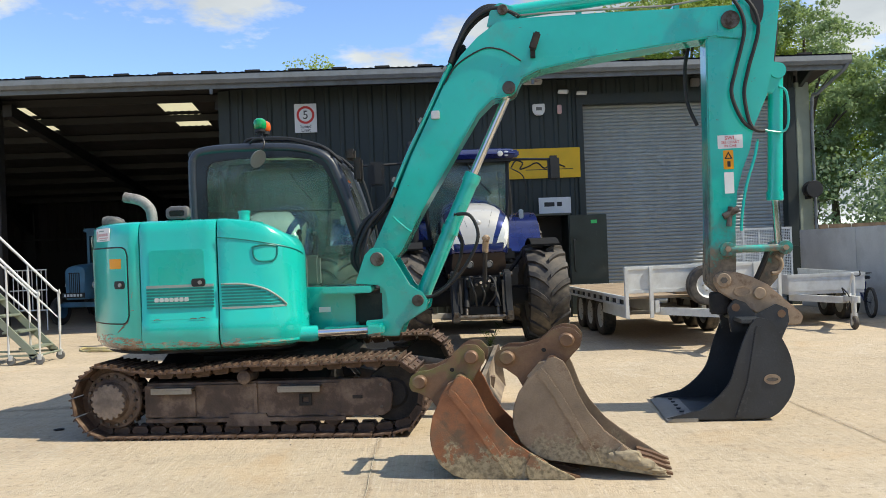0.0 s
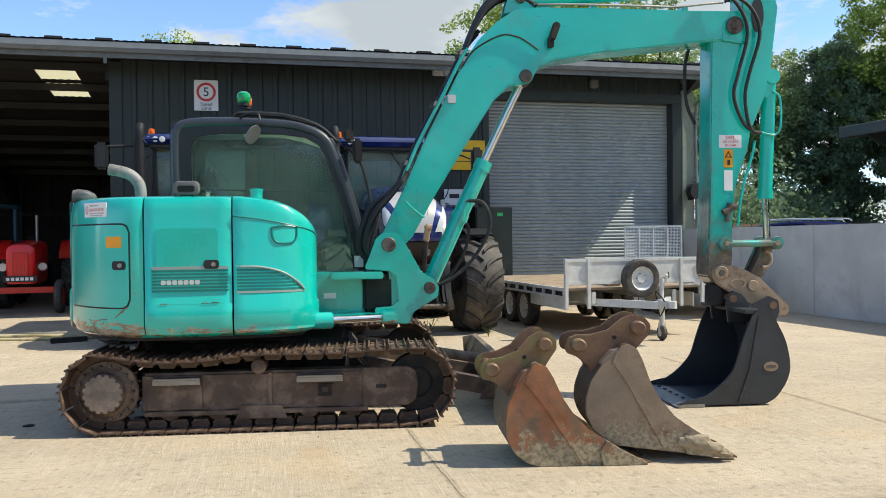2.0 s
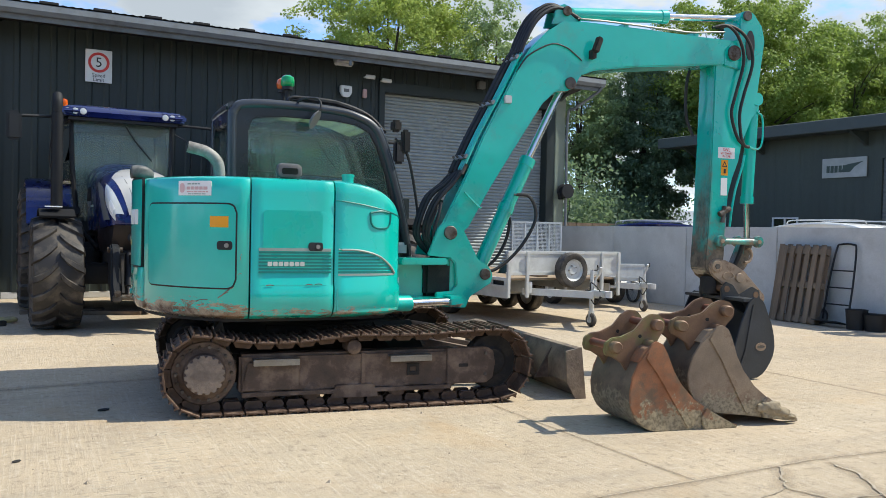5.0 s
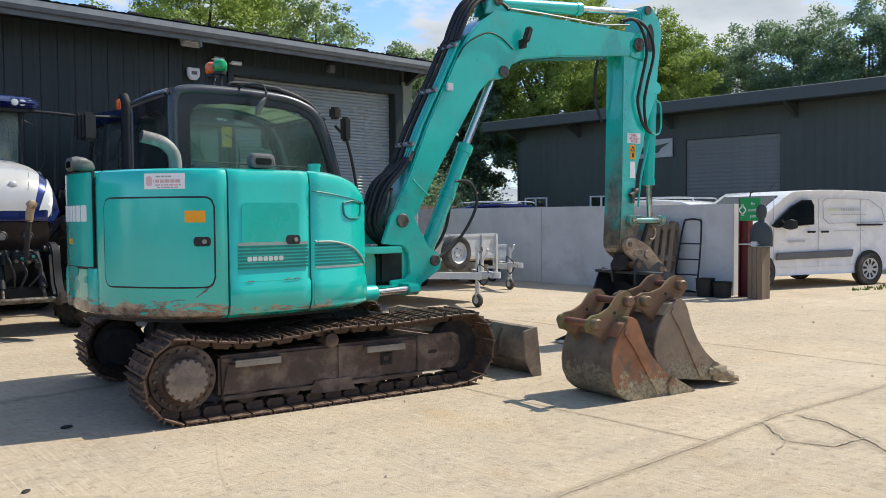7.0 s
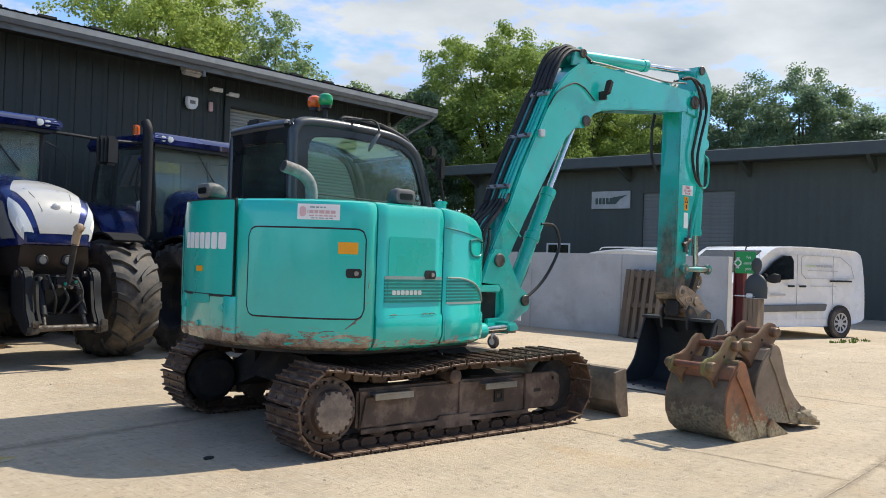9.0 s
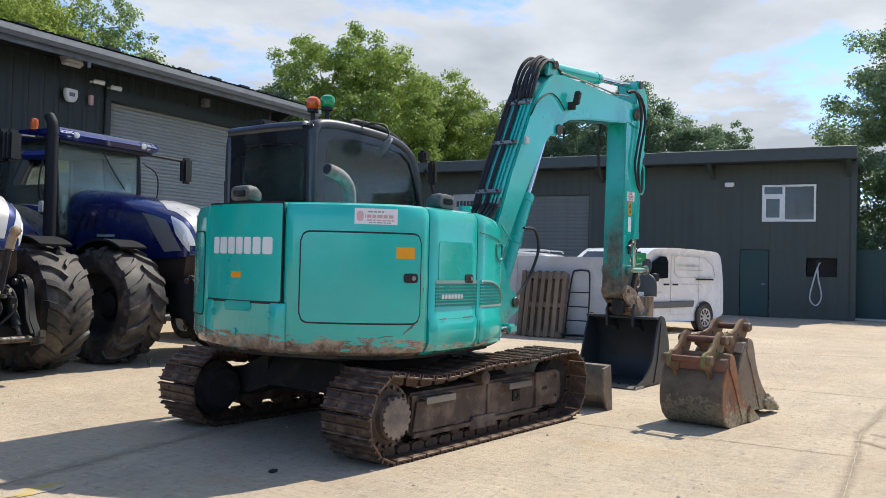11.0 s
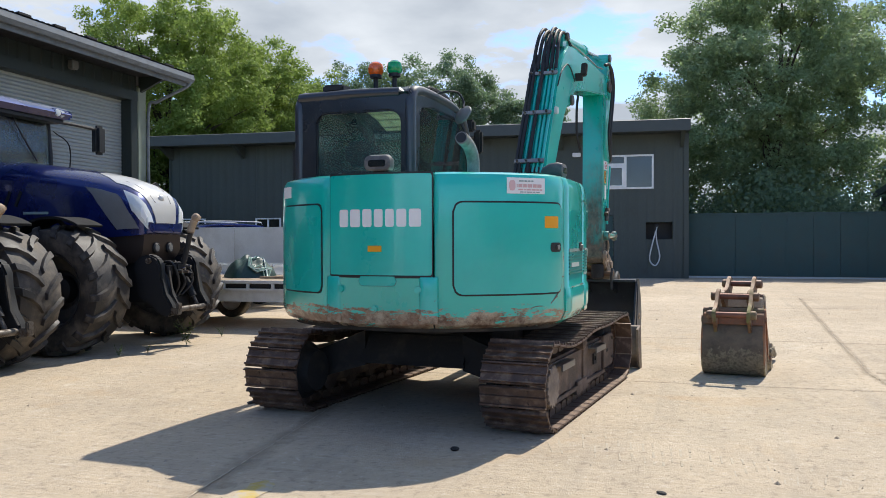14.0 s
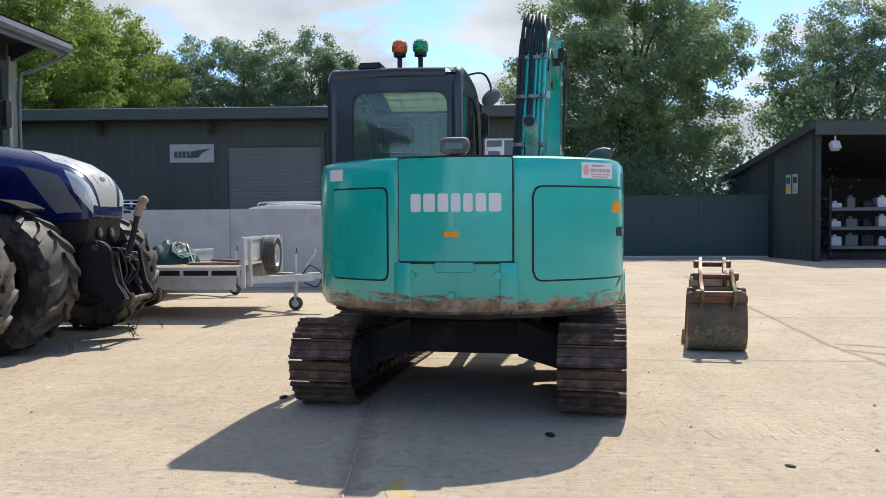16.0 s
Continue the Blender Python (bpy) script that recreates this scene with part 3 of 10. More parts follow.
def smooth_line(pts, n=6, closed=False):
    p = [Vector(q) for q in pts]
    k = len(p)
    if k < 3 and not closed:
        return p
    out = []
    for i in range(k if closed else k - 1):
        a = p[(i - 1) % k] if closed or i else p[0] * 2 - p[1]
        b, c = p[i], p[(i + 1) % k]
        d = p[(i + 2) % k] if closed or i + 2 < k else p[-1] * 2 - p[-2]
        for j in range(n):
            t = j / n
            out.append(0.5 * (2 * b + (c - a) * t + (2 * a - 5 * b + 4 * c - d) * t * t + (3 * b - a - 3 * c + d) * t ** 3))
    if not closed:
        out.append(p[-1])
    return out


def tube(pts, r, n=8, steps=6, r_end=None):
    p = smooth_line(pts, steps)
    rings, last = [], None
    for i, q in enumerate(p):
        d = (p[min(i + 1, len(p) - 1)] - p[max(i - 1, 0)]).normalized()
        if last is None:
            s, u, _ = frame_of(d)
        else:
            s = (last - d * last.dot(d)).normalized()
            u = d.cross(s)
        last = s
        w = r if r_end is None else r + (r_end - r) * i / (len(p) - 1)
        rings.append([q + (s * math.cos(t) + u * math.sin(t)) * w for t in (2 * math.pi * k / n for k in range(n))])
    return loft(rings)


def bar(pts, w, h, closed=False):
    """A square-section rail along straight pieces."""
    out = None
    for a, c in zip(pts, list(pts[1:]) + ([pts[0]] if closed else [])):
        a, c = Vector(a), Vector(c)
        s, u, d = frame_of(c - a)
        rings = [[q + s * i * w / 2 + u * j * h / 2 for i, j in ((-1, -1), (1, -1), (1, 1), (-1, 1))] for q in (a - d * w / 2, c + d * w / 2)]
        out = join(out, loft(rings)) if out else loft(rings)
    return out


def join(*bms):
    """All of them in the first one."""
    first = bms[0]
    for other in bms[1:]:
        me = bpy.data.meshes.new("t")
        other.to_mesh(me)
        first.from_mesh(me)
        bpy.data.meshes.remove(me)
        other.free()
    return first


def moved(bm, m):
    bm.transform(m)
    return bm


def ball(c, r, n=16, squash=(1, 1, 1)):
    bm = bmesh.new()
    bmesh.ops.create_uvsphere(bm, u_segments=n, v_segments=n // 2 + 2, radius=r)
    bm.transform(Matrix.Translation(c) @ Matrix.Diagonal((*squash, 1)))
    return bm


def mesh_from(name, bm, material, sharp=32):
    me = bpy.data.meshes.new(name)
    bm.to_mesh(me)
    bm.free()
    me.materials.append(material)
    me.shade_smooth()
    me.set_sharp_from_angle(angle=radians(sharp))
    return me


def part(name, bm, material, parent, label="", sharp=32):
    ob = new(name, mesh_from(name, bm, M[material] if isinstance(material, str) else material, sharp))
    ob.parent = parent
    return tagged(ob, label) if label else ob


def piece(name, me, parent, m):
    ob = new(name, me)
    ob.parent = parent
    ob.matrix_basis = m
    return ob


def thing(name, label, category, m=None, group="", kind=""):
    ob = new(name)
    ob.empty_display_size = 0.2
    ob.matrix_basis = m or Matrix.Identity(4)
    return tagged(ob, label, category, group, kind)


def solo(name, bm, material, label, category, m=None, kind="", sharp=32, group=""):
    ob = new(name, mesh_from(name, bm, M[material], sharp))
    ob.matrix_basis = m or Matrix.Identity(4)
    return tagged(ob, label, category, group, kind)


def lettering(text, size, material, parent, m, name="lettering", align="CENTER", depth=0.002, squeeze=1.0):
    cu = bpy.data.curves.new(name, "FONT")
    cu.body, cu.size, cu.align_x, cu.align_y, cu.extrude, cu.resolution_u = text, size, align, "CENTER", depth, 3
    tmp = bpy.data.objects.new(name, cu)
    me = bpy.data.meshes.new_from_object(tmp)
    bpy.data.objects.remove(tmp)
    bpy.data.curves.remove(cu)
    me.materials.clear()
    me.materials.append(M[material])
    ob = new(name, me)
    ob.parent = parent
    ob.matrix_basis = m @ Matrix.Diagonal((squeeze, 1, 1, 1))
    return ob


def print_bars(rows, x0, x1, top, step, h, y, material, parent, seed=1, name="print_line"):
    """Unreadable print: rows of short bars on a face that looks along -y (x across, z up)."""
    rnd = random.Random(seed)
    for r in range(rows):
        bm, x = None, x0 + rnd.random() * 0.15 * (x1 - x0)
        end = x1 - rnd.random() * 0.15 * (x1 - x0)
        while x < end:
            w = min((0.6 + rnd.random() * 1.6) * h * 2, end - x)
            b = box(x, x + w, y - 0.002, y, top - r * step - h, top - r * step)
            bm = join(bm, b) if bm else b
            x += w + h * 0.6
        part(name, bm, material, parent)

# ---------------------------------------------------------------- ground
def grid_plane(x0, x1, y0, y1, n):
    bm = bmesh.new()
    bmesh.ops.create_grid(bm, x_segments=n, y_segments=n, size=0.5)
    bm.transform(Matrix.Translation(((x0 + x1) / 2, (y0 + y1) / 2, 0)) @ Matrix.Diagonal((x1 - x0, y1 - y0, 1, 1)))
    return bm


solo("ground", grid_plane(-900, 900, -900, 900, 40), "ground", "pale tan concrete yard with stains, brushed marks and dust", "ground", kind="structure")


JOINT = "dark weathered joint line in the concrete yard"


def crack(pts, width, seed, label, wide=0.0):
    rnd = random.Random(seed)
    line = []
    for a, c in zip(pts, pts[1:]):
        a, c = Vector(a), Vector(c)
        k = max(2, int((c - a).length / 0.045))
        side = Vector((-(c - a).y, (c - a).x)).normalized()
        for i in range(k):
            line.append(a.lerp(c, i / k) + side * rnd.uniform(-1, 1) * (0.004 if label == JOINT else 0.012))
    line.append(Vector(pts[-1]))
    v, f = [], []
    for i, p in enumerate(line):
        d = (line[min(i + 1, len(line) - 1)] - line[max(i - 1, 0)]).normalized()
        w, w2 = width * rnd.uniform(0.12, 1.0), width * rnd.uniform(0.12, 1.0)
        v += [(p.x - d.y * w, p.y + d.x * w, 0.008), (p.x + d.y * w2, p.y - d.x * w2, 0.008)]
        if i:
            f.append((2 * i - 2, 2 * i - 1, 2 * i + 1, 2 * i))
    if wide:
        bv, bf = [], []
        for i, (a, c) in enumerate(zip(pts, pts[1:])):
            a, c = Vector(a), Vector(c)
            k = max(2, int((c - a).length / 0.5))
            bv += [a.lerp(c, j / k) for j in range(k + (i == len(pts) - 2))]
        ring = []
        for i, p in enumerate(bv):
            d = (bv[min(i + 1, len(bv) - 1)] - bv[max(i - 1, 0)]).normalized()
            w, w2 = wide * rnd.uniform(0.75, 1.2), wide * rnd.uniform(0.75, 1.2)
            ring += [(p.x - d.y * w, p.y + d.x * w, 0.004), (p.x + d.y * w2, p.y - d.x * w2, 0.004)]
            if i:
                bf.append((2 * i - 2, 2 * i - 1, 2 * i + 1, 2 * i))
        bm = bm_of(ring, bf)
        bm.verts.index_update()
        uv = bm.loops.layers.uv.new("across")
        for face in bm.faces:
            for lp in face.loops:
                lp[uv].uv = (lp.vert.index % 2, lp.vert.index // 2)
        solo("joint_dirt", bm, "stained", "soft band of dirt along a joint in the concrete", "dirt", kind="structure")
    solo("crack", bm_of(v, f), "joint" if label == JOINT else "crack", label, "crack", kind="structure")


crack([(-7.5, 4.05), (-2.5, 4.03), (-1.28, 4.08), (-0.3, 4.12), (0.51, 4.17), (1.46, 4.12), (4.2, 4.0), (11.2, 3.64)], 0.0045, 1, JOINT, 0.07)
crack([(0.56, 4.10), (0.52, 3.86), (0.29, 3.53), (0.09, 3.3), (0.0, 2.9)], 0.012, 2, "jagged crack across the concrete slab", 0.10)
crack([(0.20, 4.14), (-0.12, 3.81), (-0.02, 3.55), (0.29, 3.53)], 0.010, 3, "jagged crack across the concrete slab", 0.11)
crack([(-0.12, 3.81), (-0.45, 3.72)], 0.008, 13, "jagged crack across the concrete slab")
crack([(-5.6, 8.02), (-4.47, 8.18), (-3.12, 8.33), (-1.0, 8.6)], 0.006, 4, JOINT, 0.12)
crack([(-0.60, 9.0), (-0.52, 5.29), (-0.48, 4.12)], 0.004, 5, JOINT, 0.035)
EDGE_A = [(-2.35, 7.1), (-2.588, 6.5), (-2.79, 6.05), (-2.93, 5.73), (-3.06, 5.40), (-3.2, 4.95), (-3.4, 4.4)]
EDGE_B = [(-3.2, 6.75), (-3.31, 6.4), (-3.36, 6.0), (-3.43, 5.72), (-3.53, 5.38), (-3.63, 5.05), (-3.78, 4.6)]
crack(EDGE_A, 0.0016, 6, JOINT)
crack(EDGE_B, 0.0016, 16, JOINT)


def tread_prints():
    """Ribs of a crawler track pressed into the wet concrete between the two edges."""
    rnd, out = random.Random(61), None
    for k in range(34):
        q = k / 33 * 5.9
        i = min(int(q), 5)
        a, b = (Vector((*p[i], 0)).lerp(Vector((*p[i + 1], 0)), q - i) for p in (EDGE_A, EDGE_B))
        u = rnd.uniform(0.02, 0.12)
        while u < 0.92:
            e = min(u + rnd.uniform(0.12, 0.5), 0.97)
            p0, p1 = a.lerp(b, u), a.lerp(b, e)
            w, h = rnd.uniform(0.007, 0.014), rnd.uniform(0.001, 0.0035)
            rib = tube([p0 + Vector((0, 0, h - w)), p0.lerp(p1, 0.5) + Vector((rnd.uniform(-.012, .012), 0, h - w)), p1 + Vector((0, 0, h - w))], w, 6, 2)
            out = join(out, rib) if out else rib
            u = e + rnd.uniform(0.03, 0.25)
    solo("tread_prints", out, "joint", "crawler track prints set in the concrete", "tread print", kind="stuff")


tread_prints()
crack([(2.9, 9.2), (2.95, 5.0), (3.0, 1.0)], 0.004, 9, JOINT, 0.045)
crack([(7.2, 6.6), (8.4, 3.9), (8.8, 0.5)], 0.006, 7, JOINT, 0.04)

# ---------------------------------------------------------------- long shed with open bay and roller door
SHED = pose(0, 17.52, 0, 0, 0, 2.0)


def ribbed_wall(x0, x1, z0, z1, y, pitch=0.30, depth=0.026, out=-1):
    """Upright box-profile sheet along x; the ribs stand out towards out."""
    v, f, xs = [], [], []
    x = x0
    while x < x1 - 1e-6:
        e = min(x1, x + pitch)
        w = e - x
        xs += [(x, 0), (x + w * 0.58, 0), (x + w * 0.68, 1), (x + w * 0.90, 1)]
        x = e
    xs.append((x1, 0))
    for z in (z0, z1):
        v += [(q, y + out * depth * r, z) for q, r in xs]
    k = len(xs)
    f = [(i, i + 1, k + i + 1, k + i) for i in range(k - 1)]
    bm = bm_of(v, f)
    return join(bm, box(x0, x1, y - out * 0.004, y - out * 0.10, z0, z1))


def shed():
    s = thing("shed", "long dark green clad farm shed with an open bay and a grey roller door", "shed", SHED, kind="structure")
    part("wall", ribbed_wall(-4.35, 3.0, 0.12, 4.95, 0.0), "clad", s, "dark green box-profile cladding")
    part("wall", ribbed_wall(3.0, 7.62, 4.42, 4.95, 0.0), "clad", s, "dark green box-profile cladding over the roller door")
    part("side_wall", moved(ribbed_wall(0, 11.5, 0.12, 3.5, 0.0, out=-1), pose(7.80, 0.03, 0, 0, 0, 90)), "clad", s)
    part("plinth", box(-4.35, 3.0, -0.02, 0.1, 0, 0.12, 0.01), "block", s)
    part("wall", ribbed_wall(-34.0, -13.5, 0.12, 4.95, 0.0), "clad", s)
    # columns and door surround
    for x, m in ((-4.45, "flash"), (-9.2, "steelwork"), (-13.5, "steelwork")):
        part("column", box(x - 0.12, x + 0.12, -0.04, 0.22, 0, 4.92, 0.012), "clad" if x > -5 else m, s)
    part("corner_flashing", box(7.62, 7.92, -0.06, 0.12, 0, 4.72, 0.012), "flash", s, "pale olive corner flashing")
    part("door_jamb", box(2.92, 3.06, -0.05, 0.25, 0, 4.5, 0.01), "clad", s)
    part("door_jamb", box(7.38, 7.62, -0.05, 0.25, 0, 4.5, 0.01), "clad", s)
    part("door_head", box(2.92, 7.62, -0.06, 0.25, 4.40, 4.62, 0.01), "clad", s)
    # eaves: soffit, fascia, gutter, roof
    part("soffit", box(-34, 8.25, -0.85, 0.0, 4.955, 4.985), "steelwork", s)
    part("fascia", box(-34, 8.32, -0.90, -0.86, 4.80, 5.0, 0.004), "gutter", s, "grey eaves fascia")
    gut = prism([(-1.02, 5.07), (-1.04, 4.96), (-0.99, 4.89), (-0.92, 4.89), (-0.905, 5.07), (-0.92, 5.07), (-0.93, 4.91), (-0.98, 4.91), (-1.02, 4.97), (-1.005, 5.07)], -34, 8.36, "x")
    part("gutter", gut, "gutter", s, "grey eaves gutter")
    part("bracket", prism([(-0.86, 4.98), (-0.02, 4.98), (-0.02, 4.60)], 7.70, 7.78, "x"), "clad", s)
    for x in (-4.5, 1.9):
        part("gutter_bracket", box(x - 0.03, x + 0.03, -0.90, -0.86, 4.70, 4.96, 0.004), "gutter", s)
    part("downpipe", tube([(8.28, -0.97, 4.95), (8.26, -0.9, 4.8), (8.02, -0.3, 4.45), (7.95, -0.10, 4.2), (7.95, -0.10, 2.0), (7.95, -0.10, 0.1)], 0.035, 10), "gutter", s, "grey downpipe")
    # roof: corrugated sheets, sloping up from the eaves to a ridge, with roof lights
    slope = -math.tan(radians(7))
    lights = [(-9.70, -8.90, 0.48, 1.40), (-9.70, -8.90, 1.67, 2.60), (-6.07, -5.32, 0.48, 1.40), (-6.07, -5.32, 1.67, 2.60)]
    xs = sorted({-34.0, 8.4, *[a for q in lights for a in q[:2]]})
    ys = sorted({-1.03, 11.5, *[a for q in lights for a in q[2:]]})

    def sheet(x0, x1, y0, y1, dz=0.0):
        n = max(1, int(round((x1 - x0) / 0.14)))
        v, f = [], []
        for i in range(2 * n + 1):
            x = x0 + (x1 - x0) * i / (2 * n)
            h = 5.085 + (0.014 if i % 2 else 0.0) + dz
            v += [(x, y0, h + (y0 + 1) * slope), (x, y1, h + (y1 + 1) * slope)]
            if i:
                f.append((2 * i - 2, 2 * i - 1, 2 * i + 1, 2 * i))
        return v, f

    v, f = [], []
    for a, c in zip(xs, xs[1:]):
        for d, e in zip(ys, ys[1:]):
            if any(q[0] - 0.01 <= a and c <= q[1] + 0.01 and q[2] - 0.01 <= d and e <= q[3] + 0.01 for q in lights):
                continue
            pv, pf = sheet(a, c, d, e)
            f += [tuple(i + len(v) for i in q) for q in pf]
            v += pv
    bm = bm_of(v, f)
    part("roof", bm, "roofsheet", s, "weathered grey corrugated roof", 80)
    for q in lights:
        v, f = sheet(*q)
        part("roof_light", bm_of(v, f), "skylight", s, "yellowed translucent roof light", 80)
    for k in range(26):
        part("sheet_crown", prism([(-1.03, 5.09), (-1.03, 5.135), (0.4, 4.965), (0.4, 4.92)], -14.0 + 0.85 * k, -13.70 + 0.85 * k, "x", 0.008), "roofsheet", s)
    part("rear_gutter", box(-34, 8.1, 11.5, 11.6, 3.42, 3.56), "gutter", s)
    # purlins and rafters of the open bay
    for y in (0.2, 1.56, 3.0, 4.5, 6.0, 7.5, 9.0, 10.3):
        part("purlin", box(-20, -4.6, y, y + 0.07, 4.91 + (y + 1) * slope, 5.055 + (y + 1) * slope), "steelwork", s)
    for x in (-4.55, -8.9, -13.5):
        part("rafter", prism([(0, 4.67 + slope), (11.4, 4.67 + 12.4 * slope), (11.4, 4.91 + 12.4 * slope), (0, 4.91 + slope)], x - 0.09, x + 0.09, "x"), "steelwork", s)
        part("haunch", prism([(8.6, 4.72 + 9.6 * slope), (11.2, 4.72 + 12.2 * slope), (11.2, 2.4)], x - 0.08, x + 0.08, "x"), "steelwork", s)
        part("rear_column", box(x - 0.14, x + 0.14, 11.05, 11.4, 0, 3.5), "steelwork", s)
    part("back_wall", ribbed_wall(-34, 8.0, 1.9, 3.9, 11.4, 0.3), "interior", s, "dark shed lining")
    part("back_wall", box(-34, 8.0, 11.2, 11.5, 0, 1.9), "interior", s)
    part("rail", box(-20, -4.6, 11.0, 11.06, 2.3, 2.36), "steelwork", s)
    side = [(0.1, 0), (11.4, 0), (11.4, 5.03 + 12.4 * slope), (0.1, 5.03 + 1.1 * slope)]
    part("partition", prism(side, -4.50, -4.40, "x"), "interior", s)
    part("far_gable", prism(side, -34.1, -33.9, "x"), "clad", s)
    part("near_gable", prism(side, 7.66, 7.72, "x"), "interior", s)
    # roller door: one slat after another
    door = part("door_sheet", box(3.05, 7.40, 0.225, 0.25, 0, 4.5), "shutter", s, "grey roller shutter door")
    pr = [(0.0, 0.0), (-0.020, 0.009), (-0.027, 0.034), (-0.022, 0.062), (0.0, 0.0745)]
    v = [(x, y, z) for x in (3.06, 7.38) for y, z in pr]
    me = mesh_from("slat", bm_of(v, [(i, i + 1, 6 + i, 5 + i) for i in range(4)]), M["shutter"], 60)
    for i in range(58):
        piece("slat", me, door, pose(0, 0.222, 0.07 + i * 0.075))
    part("bottom_bar", box(3.06, 7.38, 0.15, 0.21, 0.0, 0.07, 0.008), "steelwork", door)
    return s


SH = shed()


def wall_sign(name, x, z, w, h, material, label, category="sign", y=-0.05):
    s = thing(name, label, category, SHED @ pose(x, y, z))
    part("board", box(0, w, -0.012, 0.012, -h, 0, 0.003), material, s)
    return s


sg = wall_sign("speed_sign", -2.99, 4.60, 0.46, 0.60, "white", "white speed limit sign with a red ring on the shed wall", y=-0.06)
part("red_ring", moved(ring_prism([(0.23 + 0.185 * math.cos(a), -0.235 + 0.185 * math.sin(a)) for a in [math.pi * i / 16 for i in range(32)]],
                                  [(0.23 + 0.138 * math.cos(a), -0.235 + 0.138 * math.sin(a)) for a in [math.pi * i / 16 for i in range(32)]], -0.018, -0.013), Matrix.Identity(4)), "red_print", sg)
lettering("5", 0.25, "black_print", sg, pose(0.23, -0.016, -0.24, 90))
lettering("Speed", 0.095, "black_print", sg, pose(0.23, -0.016, -0.475, 90))
lettering("Limit", 0.095, "black_print", sg, pose(0.23, -0.016, -0.555, 90))

sg = wall_sign("yellow_banner", 1.18, 3.50, 1.78, 0.63, "yellow", "yellow dealer signboard with a black swash on the shed", y=-0.06)
part("swash", tube([(0.30, -0.016, -0.40), (0.42, -0.016, -0.24), (0.56, -0.016, -0.30), (0.50, -0.016, -0.42), (0.66, -0.016, -0.38), (0.86, -0.016, -0.30), (1.02, -0.016, -0.42), (1.2, -0.016, -0.32), (1.45, -0.016, -0.40)], 0.016, 6), "black_print", sg, "black swash mark")
part("underline", box(0.62, 1.62, -0.016, -0.012, -0.455, -0.44), "black_print", sg)
sg = wall_sign("white_notice", 2.05, 2.46, 0.68, 0.34, "white", "small white notice board with grey print on the shed", y=-0.06)
print_bars(1, 0.10, 0.52, -0.10, 0.1, 0.09, -0.014, "black_print", sg, 3)

fl = thing("floodlight", "rectangular white floodlight under the shed eaves", "floodlight", SHED @ pose(1.98, -0.06, 4.84))
part("housing", moved(box(-0.2, 0.2, -0.30, -0.16, -0.13, 0.13, 0.02), pose(0, 0, 0, -25)), "galv", fl)
part("lens", moved(box(-0.17, 0.17, -0.315, -0.30, -0.10, 0.10), pose(0, 0, 0, -25)), "white", fl)
part("arm", tube([(0, 0, 0.1), (0, -0.1, 0.12), (0, -0.18, 0.05)], 0.02), "grey_plastic", fl)
al = thing("alarm_box", "white burglar alarm box on the shed wall", "alarm box", SHED @ pose(2.12, -0.05, 4.31))
part("case", prism([(-0.13, 0.12), (0.13, 0.12), (0.13, -0.03), (0.07, -0.12), (-0.07, -0.12), (-0.13, -0.03)], -0.09, 0.0, "y", 0.015), "white", al)
part("badge", box(-0.06, 0.06, -0.094, -0.09, -0.02, 0.05), "grey_plastic", al)
al = thing("sounder_box", "small red sounder box on the shed wall", "alarm box", SHED @ pose(2.56, -0.05, 4.33))
part("case", box(-0.045, 0.045, -0.07, 0, -0.12, 0.07, 0.012), "faded_red", al)
for x, z in ((2.56, 4.66), (2.95, 4.62)):
    c = thing("wall_camera", "white security camera on the shed wall", "camera", SHED @ pose(x, -0.05, z))
    part("arm", cyl((0, 0, 0), (0.02, -0.12, 0), 0.02), "upvc", c)
    part("barrel", cyl((-0.02, -0.12, 0), (0.16, -0.22, -0.02), 0.045, None, 16, 0.008), "upvc", c)
c = thing("wall_lamp", "small square lamp above the roller door", "lamp", SHED @ pose(5.45, -0.05, 4.78))
part("case", box(-0.09, 0.09, -0.13, 0, -0.09, 0.08, 0.015), "grey_plastic", c)
hr = thing("hose_reel", "black hose reel on the shed corner post", "hose reel", SHED @ pose(7.76, -0.10, 2.42) @ Matrix.Scale(0.66, 4))
for y in (-0.42, -0.12):
    part("flange", turned([(0.03, 0), (0.26, 0.0), (0.27, 0.015), (0.26, 0.03), (0.03, 0.03)], (0.08, y, 0), (0, 1, 0)), "black", hr)
part("hose_coil", turned([(0.08, 0), (0.21, 0.0), (0.22, 0.13), (0.21, 0.27), (0.08, 0.27)], (0.08, -0.40, 0), (0, 1, 0)), "hose", hr)
part("bracket", box(-0.04, 0.1, -0.12, 0.04, -0.3, 0.2, 0.01), "steelwork", hr)
part("hose_tail", tube([(0.2, -0.28, -0.15), (0.26, -0.3, -0.6), (0.2, -0.26, -1.0), (0.3, -0.25, -1.5)], 0.014), "hose", hr)
eb = thing("meter_box", "dark green box fixed at the foot of the shed corner", "box", SHED @ pose(7.40, -0.10, 1.0))
part("case", box(-0.12, 0.12, -0.16, 0.04, -0.35, 0.25, 0.012), "clad", eb)

